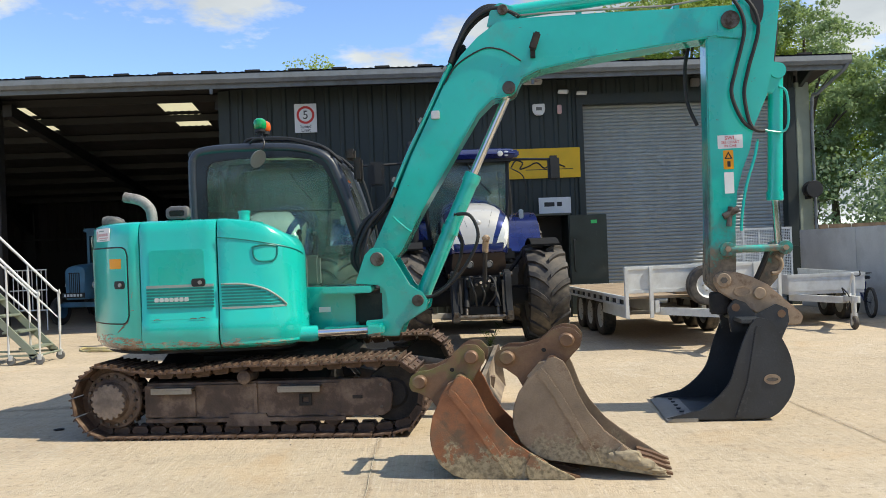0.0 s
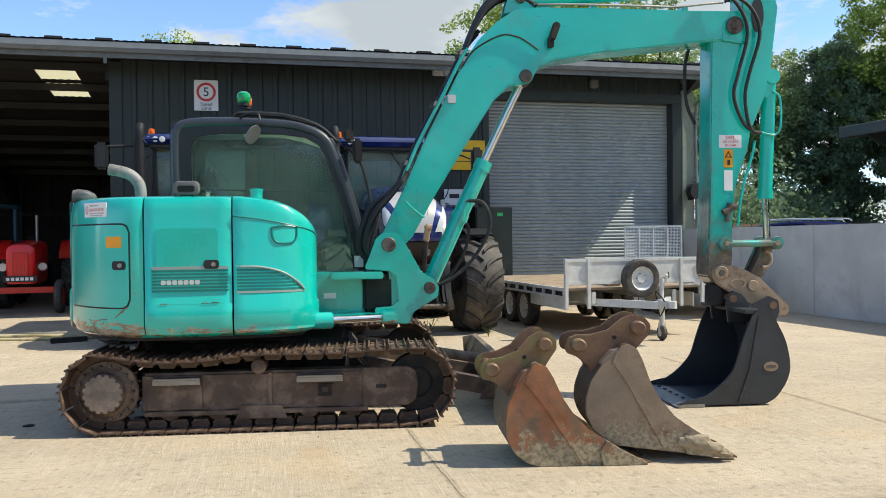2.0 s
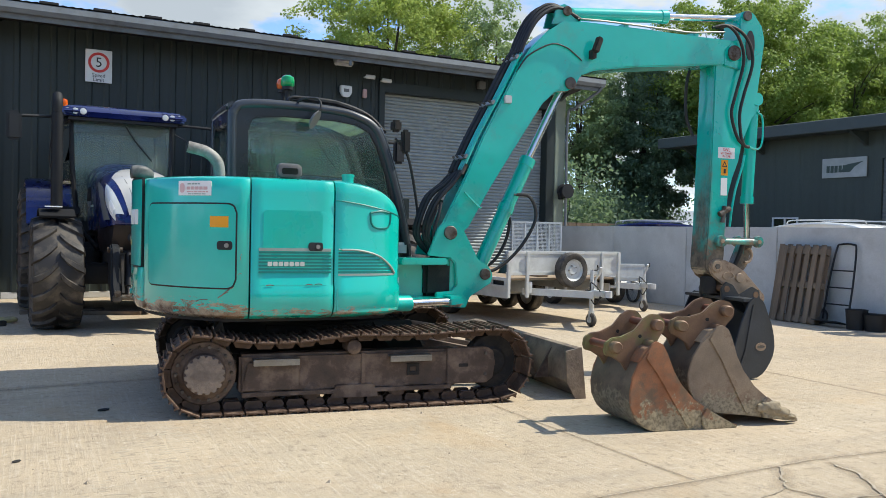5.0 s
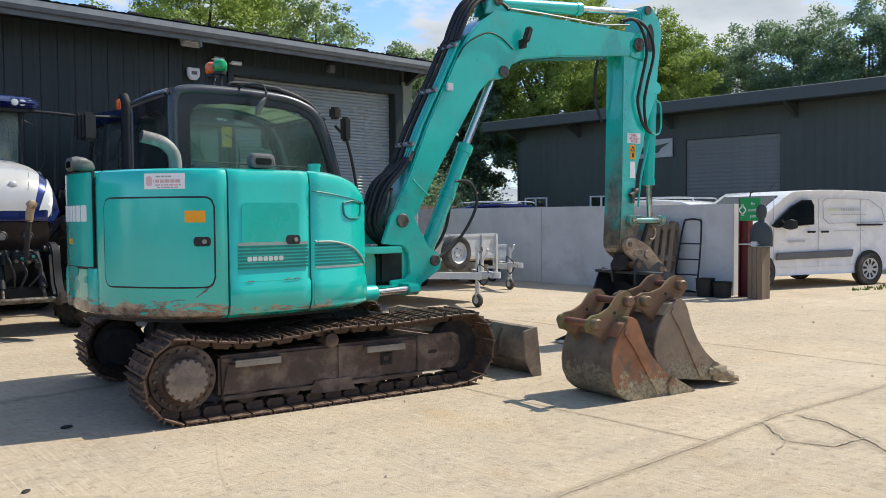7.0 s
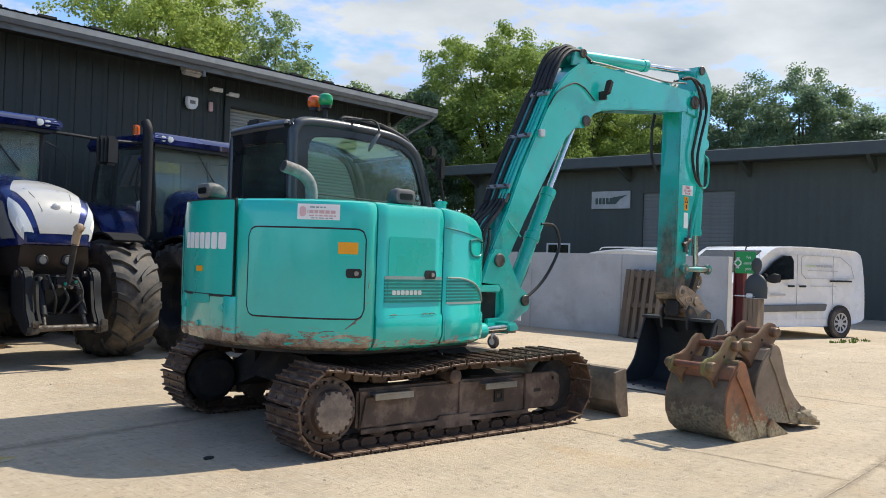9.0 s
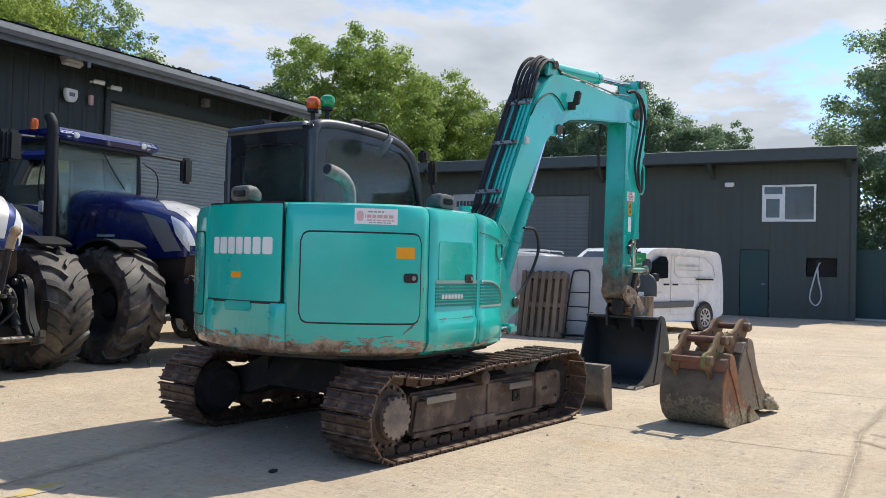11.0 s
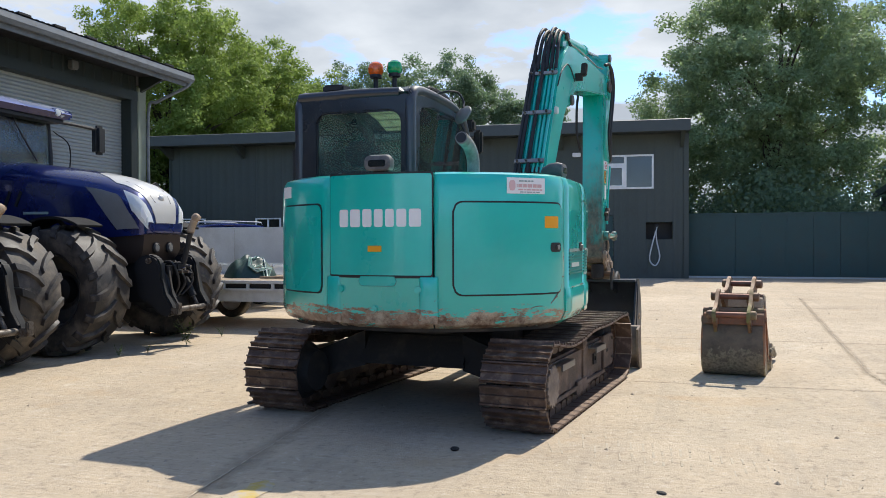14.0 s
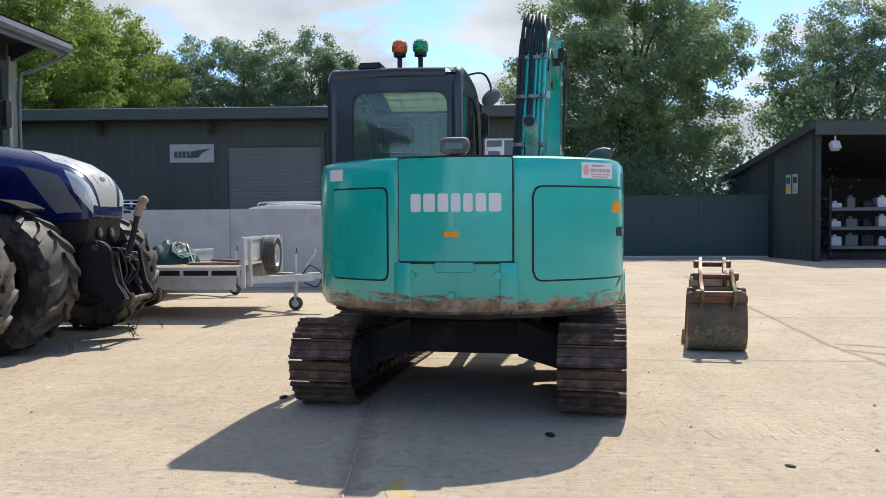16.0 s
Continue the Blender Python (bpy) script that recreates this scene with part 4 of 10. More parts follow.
# open dark cabinet doorway beside the roller door
cb = thing("store_cabinet", "dark steel store cabinet with one door open", "cabinet", SHED @ pose(1.55, -0.9, 0))
part("back", box(0, 0.95, 0.78, 0.80, 0.05, 2.05), "steelwork", cb)
part("side", box(-0.02, 0.0, 0, 0.80, 0, 2.05), "clad", cb)
part("side", box(0.95, 0.97, 0, 0.80, 0, 2.05), "clad", cb)
part("top", box(-0.04, 0.99, -0.02, 0.82, 2.05, 2.09, 0.006), "clad", cb)
dr = part("door", box(0.97, 1.72, -0.03, 0.01, 0.05, 2.04, 0.006), "blackdoor", cb, "glossy black steel door standing open")
part("handle", tube([(1.06, -0.05, 0.9), (1.04, -0.08, 1.0), (1.04, -0.08, 1.45), (1.06, -0.05, 1.55)], 0.014), "black", dr)
part("sticker", box(1.40, 1.52, -0.036, -0.032, 1.86, 1.93), "green_sign", dr)

# ---------------------------------------------------------------- second building
B2 = pose(20.1, 6.1, 0, 0, 0, 94.3)


def office():
    s = thing("workshop_building", "low dark olive clad workshop with a deep flat eave", "building", B2, kind="structure")
    L = 18.7
    openings = [(0.45, 1.30, 1.28, 1.85), (1.05, 2.58, 2.95, 4.08), (2.35, 3.22, 0.0, 2.08), (8.15, 11.35, 0.0, 3.88), (17.2, 18.3, 1.35, 2.1), (14.2, 15.2, 1.35, 2.1)]
    xs = sorted({0.0, L, *[a for o in openings for a in o[:2]]})
    zs = sorted({0.0, 4.75, *[a for o in openings for a in o[2:]]})
    for a, c in zip(xs, xs[1:]):
        runs, run = [], None
        for d, e in zip(zs, zs[1:]):
            if any(o[0] - .001 <= a and c <= o[1] + .001 and o[2] - .001 <= d and e <= o[3] + .001 for o in openings):
                runs.append(run)
                run = None
            else:
                run = (run[0], e) if run else (d, e)
        for q in filter(None, (*runs, run)):
            part("wall", ribbed_wall(a, c, q[0], q[1], 0.0, 0.30, 0.007, 1), "clad2", s, "dark olive cladding")
    part("end_wall", moved(ribbed_wall(-9, 0, 0, 4.8, 0.0, 0.30, 0.007, 1), pose(0, 0, 0, 0, 0, 90)), "clad2", s)
    part("end_wall", moved(ribbed_wall(-9, 0, 0, 4.8, 0.0, 0.24, 0.02, -1), pose(L, 0, 0, 0, 0, 90)), "clad2", s)
    part("corner_trim", box(-0.06, 0.10, -0.06, 0.05, 0, 4.75, 0.01), "clad2", s)
    part("roof", prism([(1.12, 4.70), (1.12, 5.05), (1.06, 5.08), (-9.3, 5.55), (-9.3, 5.35), (1.0, 4.70)], -0.05, 19.6, "x", 0.01), "fascia", s, "grey-green fascia and roof edge")
    for x in (0.1, 4.0, 7.6, 11.8, 15.6, 18.5):
        part("bracket", prism([(0.02, 4.72), (1.0, 4.72), (0.02, 4.28)], x, x + 0.12, "x"), "clad2", s)
    part("back_wall", box(0, L, -9.1, -9.0, 0, 5.0), "clad2", s)
    for o in openings[:2] + openings[4:]:
        part("recess", box(o[0], o[1], -0.5, -0.46, o[2], o[3]), "steelwork", s)
    # roller door
    x0, x1, z1 = 8.15, 11.35, 3.88
    door = part("door_sheet", box(x0, x1, -0.14, -0.11, 0, z1), "shutter2", s, "grey roller shutter")
    pr = [(0.010, 0.0), (0.018, 0.012), (0.022, 0.06), (0.018, 0.11), (0.010, 0.126)]
    v = [(x, y, z) for x in (x0, x1) for y, z in pr]
    me = mesh_from("slat", bm_of(v, [(i, i + 1, 6 + i, 5 + i) for i in range(4)]), M["shutter2"], 60)
    for i in range(30):
        piece("slat", me, door, pose(0, -0.105, 0.06 + i * 0.127))
    # upstairs window
    w = thing("window_1", "white framed upstairs window with a side opening light", "window", B2, kind="structure")
    a, c, d, e = openings[1]
    part("window_frame", ring_prism([(a, d), (c, d), (c, e), (a, e)], [(a + .06, d + .06), (c - .06, d + .06), (c - .06, e - .06), (a + .06, e - .06)], -0.03, 0.05), "upvc", w)
    part("mullion", box(1.92, 2.0, -0.03, 0.05, d, e), "upvc", w)
    part("transom", box(1.98, c, -0.03, 0.045, 3.72, 3.80), "upvc", w)
    part("sash", ring_prism([(2.0, 3.0), (2.53, 3.0), (2.53, 3.72), (2.0, 3.72)], [(2.07, 3.07), (2.46, 3.07), (2.46, 3.65), (2.07, 3.65)], 0.03, 0.075), "upvc", w)
    part("pane", box(a + .05, 1.93, 0.0, 0.006, d + .05, e - .05), "darkglass", w)
    part("pane", box(1.98, c - .05, 0.0, 0.006, d + .05, e - .05), "darkglass", w)
    for k, o in enumerate(openings[4:]):
        w = thing("window_%d" % (k + 2), "low white framed ground floor window", "window", B2, kind="structure")
        a, c, d, e = o
        part("window_frame", ring_prism([(a, d), (c, d), (c, e), (a, e)], [(a + .05, d + .05), (c - .05, d + .05), (c - .05, e - .05), (a + .05, e - .05)], -0.03, 0.05), "upvc", w)
        part("mullion", box((a + c) / 2 - .03, (a + c) / 2 + .03, -0.03, 0.05, d, e), "upvc", w)
        part("pane", box(a + .04, c - .04, 0.0, 0.006, d + .04, e - .04), "darkglass", w)
    d1 = thing("door_1", "plain dark green steel door in the workshop wall", "door", B2, kind="structure")
    part("leaf", box(2.37, 3.20, -0.06, 0.0, 0.02, 2.06, 0.005), "fence", d1)
    part("door_handle", box(2.45, 2.57, 0.0, 0.05, 1.0, 1.03, 0.006), "steel", d1)
    return s


office()
pu = thing("fuel_hose", "pale fuel hose hanging from a wall niche", "hose", B2)
part("hose", tube([(0.92, -0.2, 1.7), (0.96, 0.05, 1.62), (1.10, 0.08, 1.1), (1.18, 0.08, 0.62), (1.0, 0.08, 0.42), (0.86, 0.08, 0.7), (0.95, 0.07, 1.2), (0.98, 0.06, 1.55)], 0.024), "galv", pu)
part("nozzle", tube([(0.98, 0.05, 1.5), (0.99, 0.06, 1.72), (0.9, 0.05, 1.78)], 0.03), "black", pu)
sg = thing("dealer_sign", "pale weathered dealer sign with a dark flash mark", "sign", B2 @ pose(13.32, 0.06, 3.97, 0, 0, 180))
part("board", box(0, 1.52, -0.02, 0.02, -0.62, 0, 0.004), "pale_sign", sg)
for k in range(5):
    part("word_bar", box(0.16 + 0.14 * k, 0.27 + 0.14 * k, -0.026, -0.021, -0.46, -0.24), "dark_flash", sg, "dark wordmark block")
part("flash", prism([(0.62, -0.46), (0.86, -0.22), (1.42, -0.14), (1.12, -0.30), (0.98, -0.46)], -0.027, -0.022), "dark_flash", sg, "dark leaf flash")
wl = thing("wall_lamp", "small white bulkhead lamp on the workshop wall", "lamp", B2 @ pose(3.55, 0.02, 4.12))
part("case", box(-0.14, 0.14, 0, 0.12, -0.08, 0.06, 0.02), "upvc", wl)

# ---------------------------------------------------------------- fence, third shed, concrete wall
fn = thing("boundary_fence", "tall dark green panelled steel gate fence", "fence", pose(20.85, 6.15, 0), kind="structure")
for i in range(9):
    y = -0.79 * i
    part("panel", box(-0.02, 0.02, y - 0.786, y - 0.001, 0.06, 2.10, 0.004), "fence", fn)
part("backing", box(0.021, 0.035, -7.1, 0, 0.06, 2.10), "fence", fn)
part("top_rail", box(-0.05, 0.05, -7.1, 0, 2.08, 2.14, 0.006), "fence", fn)
part("mid_rail", box(0.037, 0.08, -7.1, 0, 1.0, 1.07, 0.006), "fence", fn)
for z in (0.66, 1.65):
    part("face_bar", box(-0.034, -0.021, -4.15, -2.15, z, z + 0.05, 0.004), "fence", fn)
part("face_bar", box(-0.036, -0.021, -3.18, -3.12, 0.30, 1.72, 0.004), "fence", fn)
part("ground_rail", box(-0.04, 0.04, -7.1, 0, 0.0, 0.05), "block", fn)


OS = pose(17.98, -1.46, 0, 0, 0, 9.2)


def open_shed():
    """A lean-to store: high open front, roof falling to the back, closed side towards the yard."""
    s = thing("open_fronted_shed", "dark open-fronted store shed with shelving inside", "shed", OS, kind="structure")
    fall = lambda x: 4.06 - 0.187 * x
    wall = prism([(0.0, 0.0), (6.5, 0.0), (6.5, fall(6.5)), (0.0, fall(0.0))], -0.10, 0.0)
    for k in range(21):
        x = 0.16 + 0.30 * k
        wall = join(wall, prism([(x, 0.02), (x + 0.10, 0.02), (x + 0.10, fall(x + 0.10)), (x, fall(x))], 0.0, 0.014))
    part("side_wall", wall, "clad2", s, "dark green side cladding")
    part("corner_post", box(-0.10, 0.06, -0.16, 0.03, 0, 4.0, 0.01), "clad", s)
    part("gate_post", box(2.72, 2.92, 0.016, 0.10, 0, 3.3, 0.01), "clad", s, "dark post where the fence meets the shed")
    part("roof", prism([(-0.35, fall(-0.35)), (6.8, fall(6.8)), (6.8, fall(6.8) + 0.10), (-0.35, fall(-0.35) + 0.10)], -9.2, 0.16, "y", 0.01), "roofsheet", s, "dark sheet roof")
    part("side_barge", prism([(-0.36, fall(-0.36) - 0.10), (6.8, fall(6.8) - 0.10), (6.8, fall(6.8) + 0.12), (-0.36, fall(-0.36) + 0.12)], 0.162, 0.19), "clad2", s)
    part("front_fascia", box(-0.40, -0.352, -9.2, 0.19, 3.82, 4.24, 0.006), "clad2", s)
    part("back_wall", box(6.4, 6.5, -9, -0.1, 0, 2.8), "interior", s)
    part("far_wall", prism([(0.0, 0.0), (6.5, 0.0), (6.5, fall(6.5)), (0.0, fall(0.0))], -9.1, -9.0), "interior", s)
    return s


open_shed()
rk = thing("storage_rack", "steel racking loaded with grey machine parts", "rack", pose(18.75, -2.2, 0))
for y in (0, -3.0):
    part("upright", box(0, 0.08, y - 0.04, y + 0.04, 0, 2.3), "steelwork", rk)
for z in (0.35, 0.95, 1.55):
    part("beam", box(0, 0.06, -3.0, 0, z, z + 0.10), "grey_plastic", rk)
    part("shelf", box(0.06, 0.9, -3.0, 0, z + 0.05, z + 0.09), "steelwork", rk)
rnd = random.Random(5)
for z in (0.45, 1.05, 1.65):
    for k in range(6):
        y = -0.25 - k * 0.48
        w, h = rnd.uniform(0.24, 0.42), rnd.uniform(0.12, 0.34)
        solo("storage_box", join(box(-w / 2, w / 2, -w / 2, w / 2, 0, h, 0.015), cyl((0, 0, h), (0, 0, h + 0.07), 0.07, None, 12)), ("galv", "grey_plastic", "steelwork")[k % 3],
             "grey machine part standing on the rack", "machine part", pose(19.13, -2.2 + y, z), group="parts on the rack")
for x, l in ((1.17, "weathered pale notice"), (1.62, "pale safety notice")):
    n = thing("notice", l + " on the shed side", "notice", OS @ pose(x, 0.026, 2.42))
    part("board", box(-0.17, 0.17, -0.008, 0.008, -0.31, 0.31, 0.004), "pale_sign", n)
    part("print_block", box(-0.12, 0.12, 0.009, 0.011, 0.02, 0.22), "dark_flash", n)
    part("print_block", box(-0.13, 0.13, 0.009, 0.011, -0.26, -0.10), "yellow" if x > 1.4 else "stripe_grey", n)
lp = thing("shed_floodlight", "white floodlight hanging under the shed eave", "floodlight", OS @ pose(-0.28, -0.48, 3.50))
part("housing", moved(box(-0.1, 0.1, -0.14, 0.14, -0.13, 0.13, 0.02), pose(0, 0, 0, 0, 30)), "galv", lp)
part("bracket", box(-0.02, 0.02, -0.02, 0.02, 0, 0.3), "galv", lp)


def panel_wall():
    s = thing("concrete_wall", "pale grey cast concrete panel wall", "wall", pose(8.06, 8.96, 0, 0, 0, 93.5), kind="structure")
    n, w = 4, 8.45 / 4
    me = mesh_from("panel", box(0.004, w - 0.004, -0.1, 0.1, 0, 1.57, 0.008), M["block"])
    for i in range(n):
        piece("panel", me, s, pose(i * w, 0, 0))
    part("coping_joint", box(0.02, 8.4, -0.085, 0.085, 0.01, 1.55), "crack", s)


panel_wall()

# ---------------------------------------------------------------- excavator
SWING = Vector((-1.81, 7.68, 0))
EX = thing("excavator", "worn teal tracked excavator with black cab standing on the yard", "excavator", Matrix.Translation(SWING))
UC = pose(0, 0, 0, 0, 0, -6.5) @ pose(0.085, 0, 0)
HS = pose(0, 0, 0, 0, 0, -2.5)
BOOM = pose(-0.54 + 1.81, 7.285 - 7.68, 0, 0, 0, -6.1)


def ex(name, bm, material, label="", at=HS, parent=None, sharp=32):
    return part(name, moved(bm, at), material, parent or EX, label, sharp)


def track_loop():
    """Side view of the chain's outer line (x, z), front at +x, with the slack upper run."""
    pts = []
    for i in range(13):
        a = radians(95 + 170 * i / 12)
        pts.append((-0.87 + 0.285 * math.cos(a), 0.305 + 0.285 * math.sin(a)))
    for x in (-0.6, -0.2, 0.2, 0.6, 1.0, 1.3):
        pts.append((x, 0.018))
    for i in range(11):
        a = radians(-75 + 160 * i / 10)
        pts.append((1.415 + 0.265 * math.cos(a), 0.315 + 0.28 * math.sin(a)))
    for x, z in ((1.15, 0.59), (0.75, 0.572), (0.22, 0.575), (-0.15, 0.54), (-0.50, 0.535)):
        pts.append((x, z))
    return smooth_line([(x, 0, z) for x, z in pts], 6, True)


def shoe_mesh():
    """One triple-grouser shoe with its link lugs; x along the chain, z outward."""
    bm = box(-0.072, 0.072, -0.225, 0.225, -0.012, 0.004, 0.003, 1)
    for x, h in ((-0.064, 0.024), (-0.004, 0.020), (0.056, 0.024)):
        bm = join(bm, prism([(x - 0.009, 0.002), (x + 0.009, 0.002), (x + 0.005, h), (x - 0.005, h)], -0.224, 0.224))
    for y in (-0.06, 0.06):
        bm = join(bm, prism([(-0.058, -0.01), (0.058, -0.01), (0.069, -0.036), (0.050, -0.067), (-0.050, -0.067), (-0.069, -0.036)], y - 0.022, y + 0.022))
    for x in (-0.04, 0.04):
        for y in (-0.10, 0.10):
            bm = join(bm, cyl((x, y, 0), (x, y, 0.012), 0.013, None, 6))
    return mesh_from("track_shoe", bm, M["trackshoe"])


def tracks():
    line = track_loop()
    n = len(line)
    seg = [(line[(i + 1) % n] - line[i]).length for i in range(n)]
    total = sum(seg)
    count = 41
    shoe = shoe_mesh()
    for side in (-1, 1):
        y = side * 0.935
        outer = y + side * 0.09
        fr = ex("track", box(-0.62, 1.10, y - 0.09, y + 0.09, 0.135, 0.43, 0.02), "trackframe", "muddy steel crawler track", UC)
        for k in range(count):
            d, i = total * k / count, 0
            while d > seg[i]:
                d -= seg[i]
                i += 1
            p = line[i].lerp(line[(i + 1) % n], d / seg[i])
            q = line[(i + 3) % n] - line[(i - 2) % n]
            a = math.degrees(math.atan2(q.z, q.x))
            # the chain runs backwards along the top, so its outside is on the right of the way
            piece("track_shoe", shoe, fr, UC @ pose(p.x, y, p.z) @ pose(0, 0, 0, 0, -a, 0) @ pose(0, 0, 0, 180))
        ex("drive_motor", turned([(0.02, 0.0), (0.215, 0.0), (0.215, 0.10), (0.17, 0.13), (0.15, 0.20), (0.02, 0.20)], (-0.87, y - side * 0.03, 0.305), (0, -side, 0), 28), "under", "", UC, fr)
        sp = [(-0.87 + r * math.cos(a), 0.305 + r * math.sin(a)) for j in range(22) for r, a in ((0.212, 2 * math.pi * (j - 0.22) / 22), (0.243, 2 * math.pi * (j - 0.1) / 22), (0.243, 2 * math.pi * (j + 0.1) / 22), (0.212, 2 * math.pi * (j + 0.22) / 22))]
        ex("sprocket", prism(sp, y - 0.03, y + 0.03), "trackshoe", "", UC, fr)
        ex("drive_hub", turned([(0.02, 0), (0.19, 0), (0.19, 0.10), (0.155, 0.13), (0.145, 0.165), (0.125, 0.175), (0.02, 0.178)], (-0.87, y + side * 0.01, 0.305), (0, side, 0), 32), "trackframe", "", UC, fr)
        lobes = [(-0.87 + q * math.cos(a), 0.305 + q * math.sin(a)) for j in range(16) for q, a in ((0.128, 2 * math.pi * (j - 0.25) / 16), (0.128, 2 * math.pi * (j + 0.02) / 16), (0.143, 2 * math.pi * (j + 0.12) / 16), (0.143, 2 * math.pi * (j + 0.62) / 16))]
        ex("hub_cover", prism(lobes, y + side * 0.178, y + side * 0.196, "y", 0.003), "hubface", "pale muddy hub cover", UC, fr)
        ex("hub_ring", turned([(0.165, 0.11), (0.225, 0.10), (0.232, 0.085), (0.225, 0.06), (0.165, 0.06), (0.165, 0.11)], (-0.87, y, 0.305), (0, side, 0), 36), "trackframe", "", UC, fr)
        for j in range(18):
            a = 2 * math.pi * j / 18
            c = (-0.87 + 0.195 * math.cos(a), y + side * 0.085, 0.305 + 0.195 * math.sin(a))
            ex("hub_bolt", cyl(c, (c[0], c[1] + side * 0.045, c[2]), 0.013, None, 6), "pin", "", UC, fr)
        ex("idler", turned([(0.02, -0.05), (0.215, -0.05), (0.225, -0.03), (0.225, 0.03), (0.215, 0.05), (0.12, 0.055), (0.10, 0.07), (0.02, 0.075)], (1.415, y, 0.315), (0, side, 0), 32), "under", "", UC, fr)
        ex("idler_yoke", prism([(1.0, 0.15), (1.34, 0.15), (1.40, 0.19), (1.42, 0.31), (1.40, 0.41), (1.34, 0.445), (1.0, 0.44)], outer - 0.012 * side, outer + 0.018 * side, "y", 0.006), "trackframe", "", UC, fr)
        ex("yoke_slot", box(1.10, 1.18, outer + side * 0.016, outer + side * 0.021, 0.285, 0.312, 0.002), "under", "", UC, fr)
        for z in (0.22, 0.39):
            ex("yoke_bolt", cyl((1.33, outer + side * 0.015, z), (1.33, outer + side * 0.032, z), 0.013, None, 6), "pin", "", UC, fr)
        for x in (-0.42, -0.08, 0.25, 0.60, 0.93):
            ex("bottom_roller", turned([(0.02, -0.08), (0.06, -0.08), (0.085, -0.06), (0.075, -0.04), (0.075, 0.04), (0.085, 0.06), (0.075, 0.082), (0.03, 0.10), (0.02, 0.10)], (x, y, 0.150), (0, side, 0), 20), "trackframe", "", UC, fr)
        ex("carrier_roller", turned([(0.02, -0.1), (0.055, -0.1), (0.055, 0.1), (0.035, 0.11), (0.02, 0.115)], (0.235, y + side * 0.03, 0.47), (0, side, 0), 18), "trackframe", "", UC, fr)
        ex("carrier_post", box(0.205, 0.265, y - 0.03, y + 0.03, 0.40, 0.47), "trackframe", "", UC, fr)
        for x in (-0.355, 0.685):
            ex("step_plate", box(x - 0.17, x + 0.17, outer + side * 0.0, outer + side * 0.075, 0.385, 0.400, 0.003), "steel", "worn bright step plate", UC, fr)
            ex("step_edge", box(x - 0.17, x + 0.17, outer + side * 0.06, outer + side * 0.075, 0.352, 0.388, 0.003), "steel", "", UC, fr)
        ex("roller_guard", prism([(0.06, 0.08), (0.44, 0.08), (0.40, 0.18), (0.10, 0.18)], outer, outer + side * 0.02, "y", 0.004), "trackframe", "rusty roller guard", UC, fr)
        ex("grease_hatch", ring_prism([(0.67, 0.235), (0.77, 0.235), (0.77, 0.325), (0.67, 0.325)], [(0.695, 0.26), (0.745, 0.26), (0.745, 0.30), (0.695, 0.30)], outer, outer + side * 0.012), "under", "", UC, fr)
        ex("cover_plate", prism([(-0.60, 0.16), (-0.18, 0.16), (-0.18, 0.37), (-0.56, 0.37)], outer, outer + side * 0.014, "y", 0.004), "trackframe", "", UC, fr)
        ex("lower_flange", box(-0.60, 1.04, outer, outer + side * 0.022, 0.116, 0.150, 0.003), "trackframe", "", UC, fr)
        ex("side_rib", box(0.30, 0.33, outer, outer + side * 0.015, 0.18, 0.42, 0.003), "trackframe", "", UC, fr)


tracks()
# car body between the tracks, swing ring
ex("car_body", prism([(-0.75, 0.36), (-0.60, 0.60), (0.85, 0.60), (1.05, 0.36)], -0.45, 0.45, "y", 0.03), "under", "grimy chassis between the tracks", UC)
for sx in (-0.52, 0.72):
    for side in (-1, 1):
        ex("leg_beam", loft([[(sx + dx, side * 0.40, z) for dx, z in ((-0.17, 0.34), (0.17, 0.34), (0.17, 0.60), (-0.17, 0.60))], [(sx + dx, side * 0.86, z) for dx, z in ((-0.14, 0.20), (0.14, 0.20), (0.14, 0.42), (-0.14, 0.42))]]), "under", "", UC)
ex("swing_ring", cyl((0, 0, 0.59), (0, 0, 0.72), 0.56, None, 40), "under")
# dozer blade with arms
bl = ex("dozer_blade", loft([[(x + o, y, z) for x, z in ((2.10, 0.42), (2.04, 0.30), (2.05, 0.14), (2.16, 0.005), (2.19, 0.005), (2.10, 0.14), (2.09, 0.30), (2.14, 0.43))] for y, o in ((-1.15, 0), (1.15, 0))]), "blade", "muddy brown dozer blade", UC)
for side in (-1, 1):
    ex("end_plate", prism([(2.0, 0.40), (2.15, 0.43), (2.20, 0.0), (2.10, 0.0), (2.02, 0.14)], side * 1.15 - 0.012, side * 1.15 + 0.012, "y", 0.003), "blade", "", UC, bl)
    ex("push_arm", bar([(0.95, side * 0.30, 0.38), (2.07, side * 0.42, 0.16)], 0.11, 0.13), "trackframe", "", UC, bl)
    ex("back_rib", prism([(1.92, 0.12), (2.06, 0.12), (2.08, 0.38)], side * 0.75 - 0.01, side * 0.75 + 0.01), "trackframe", "", UC, bl)
ex("blade_ram", cyl((0.95, 0, 0.52), (2.03, 0, 0.34), 0.045), "trackframe", "", UC, bl)

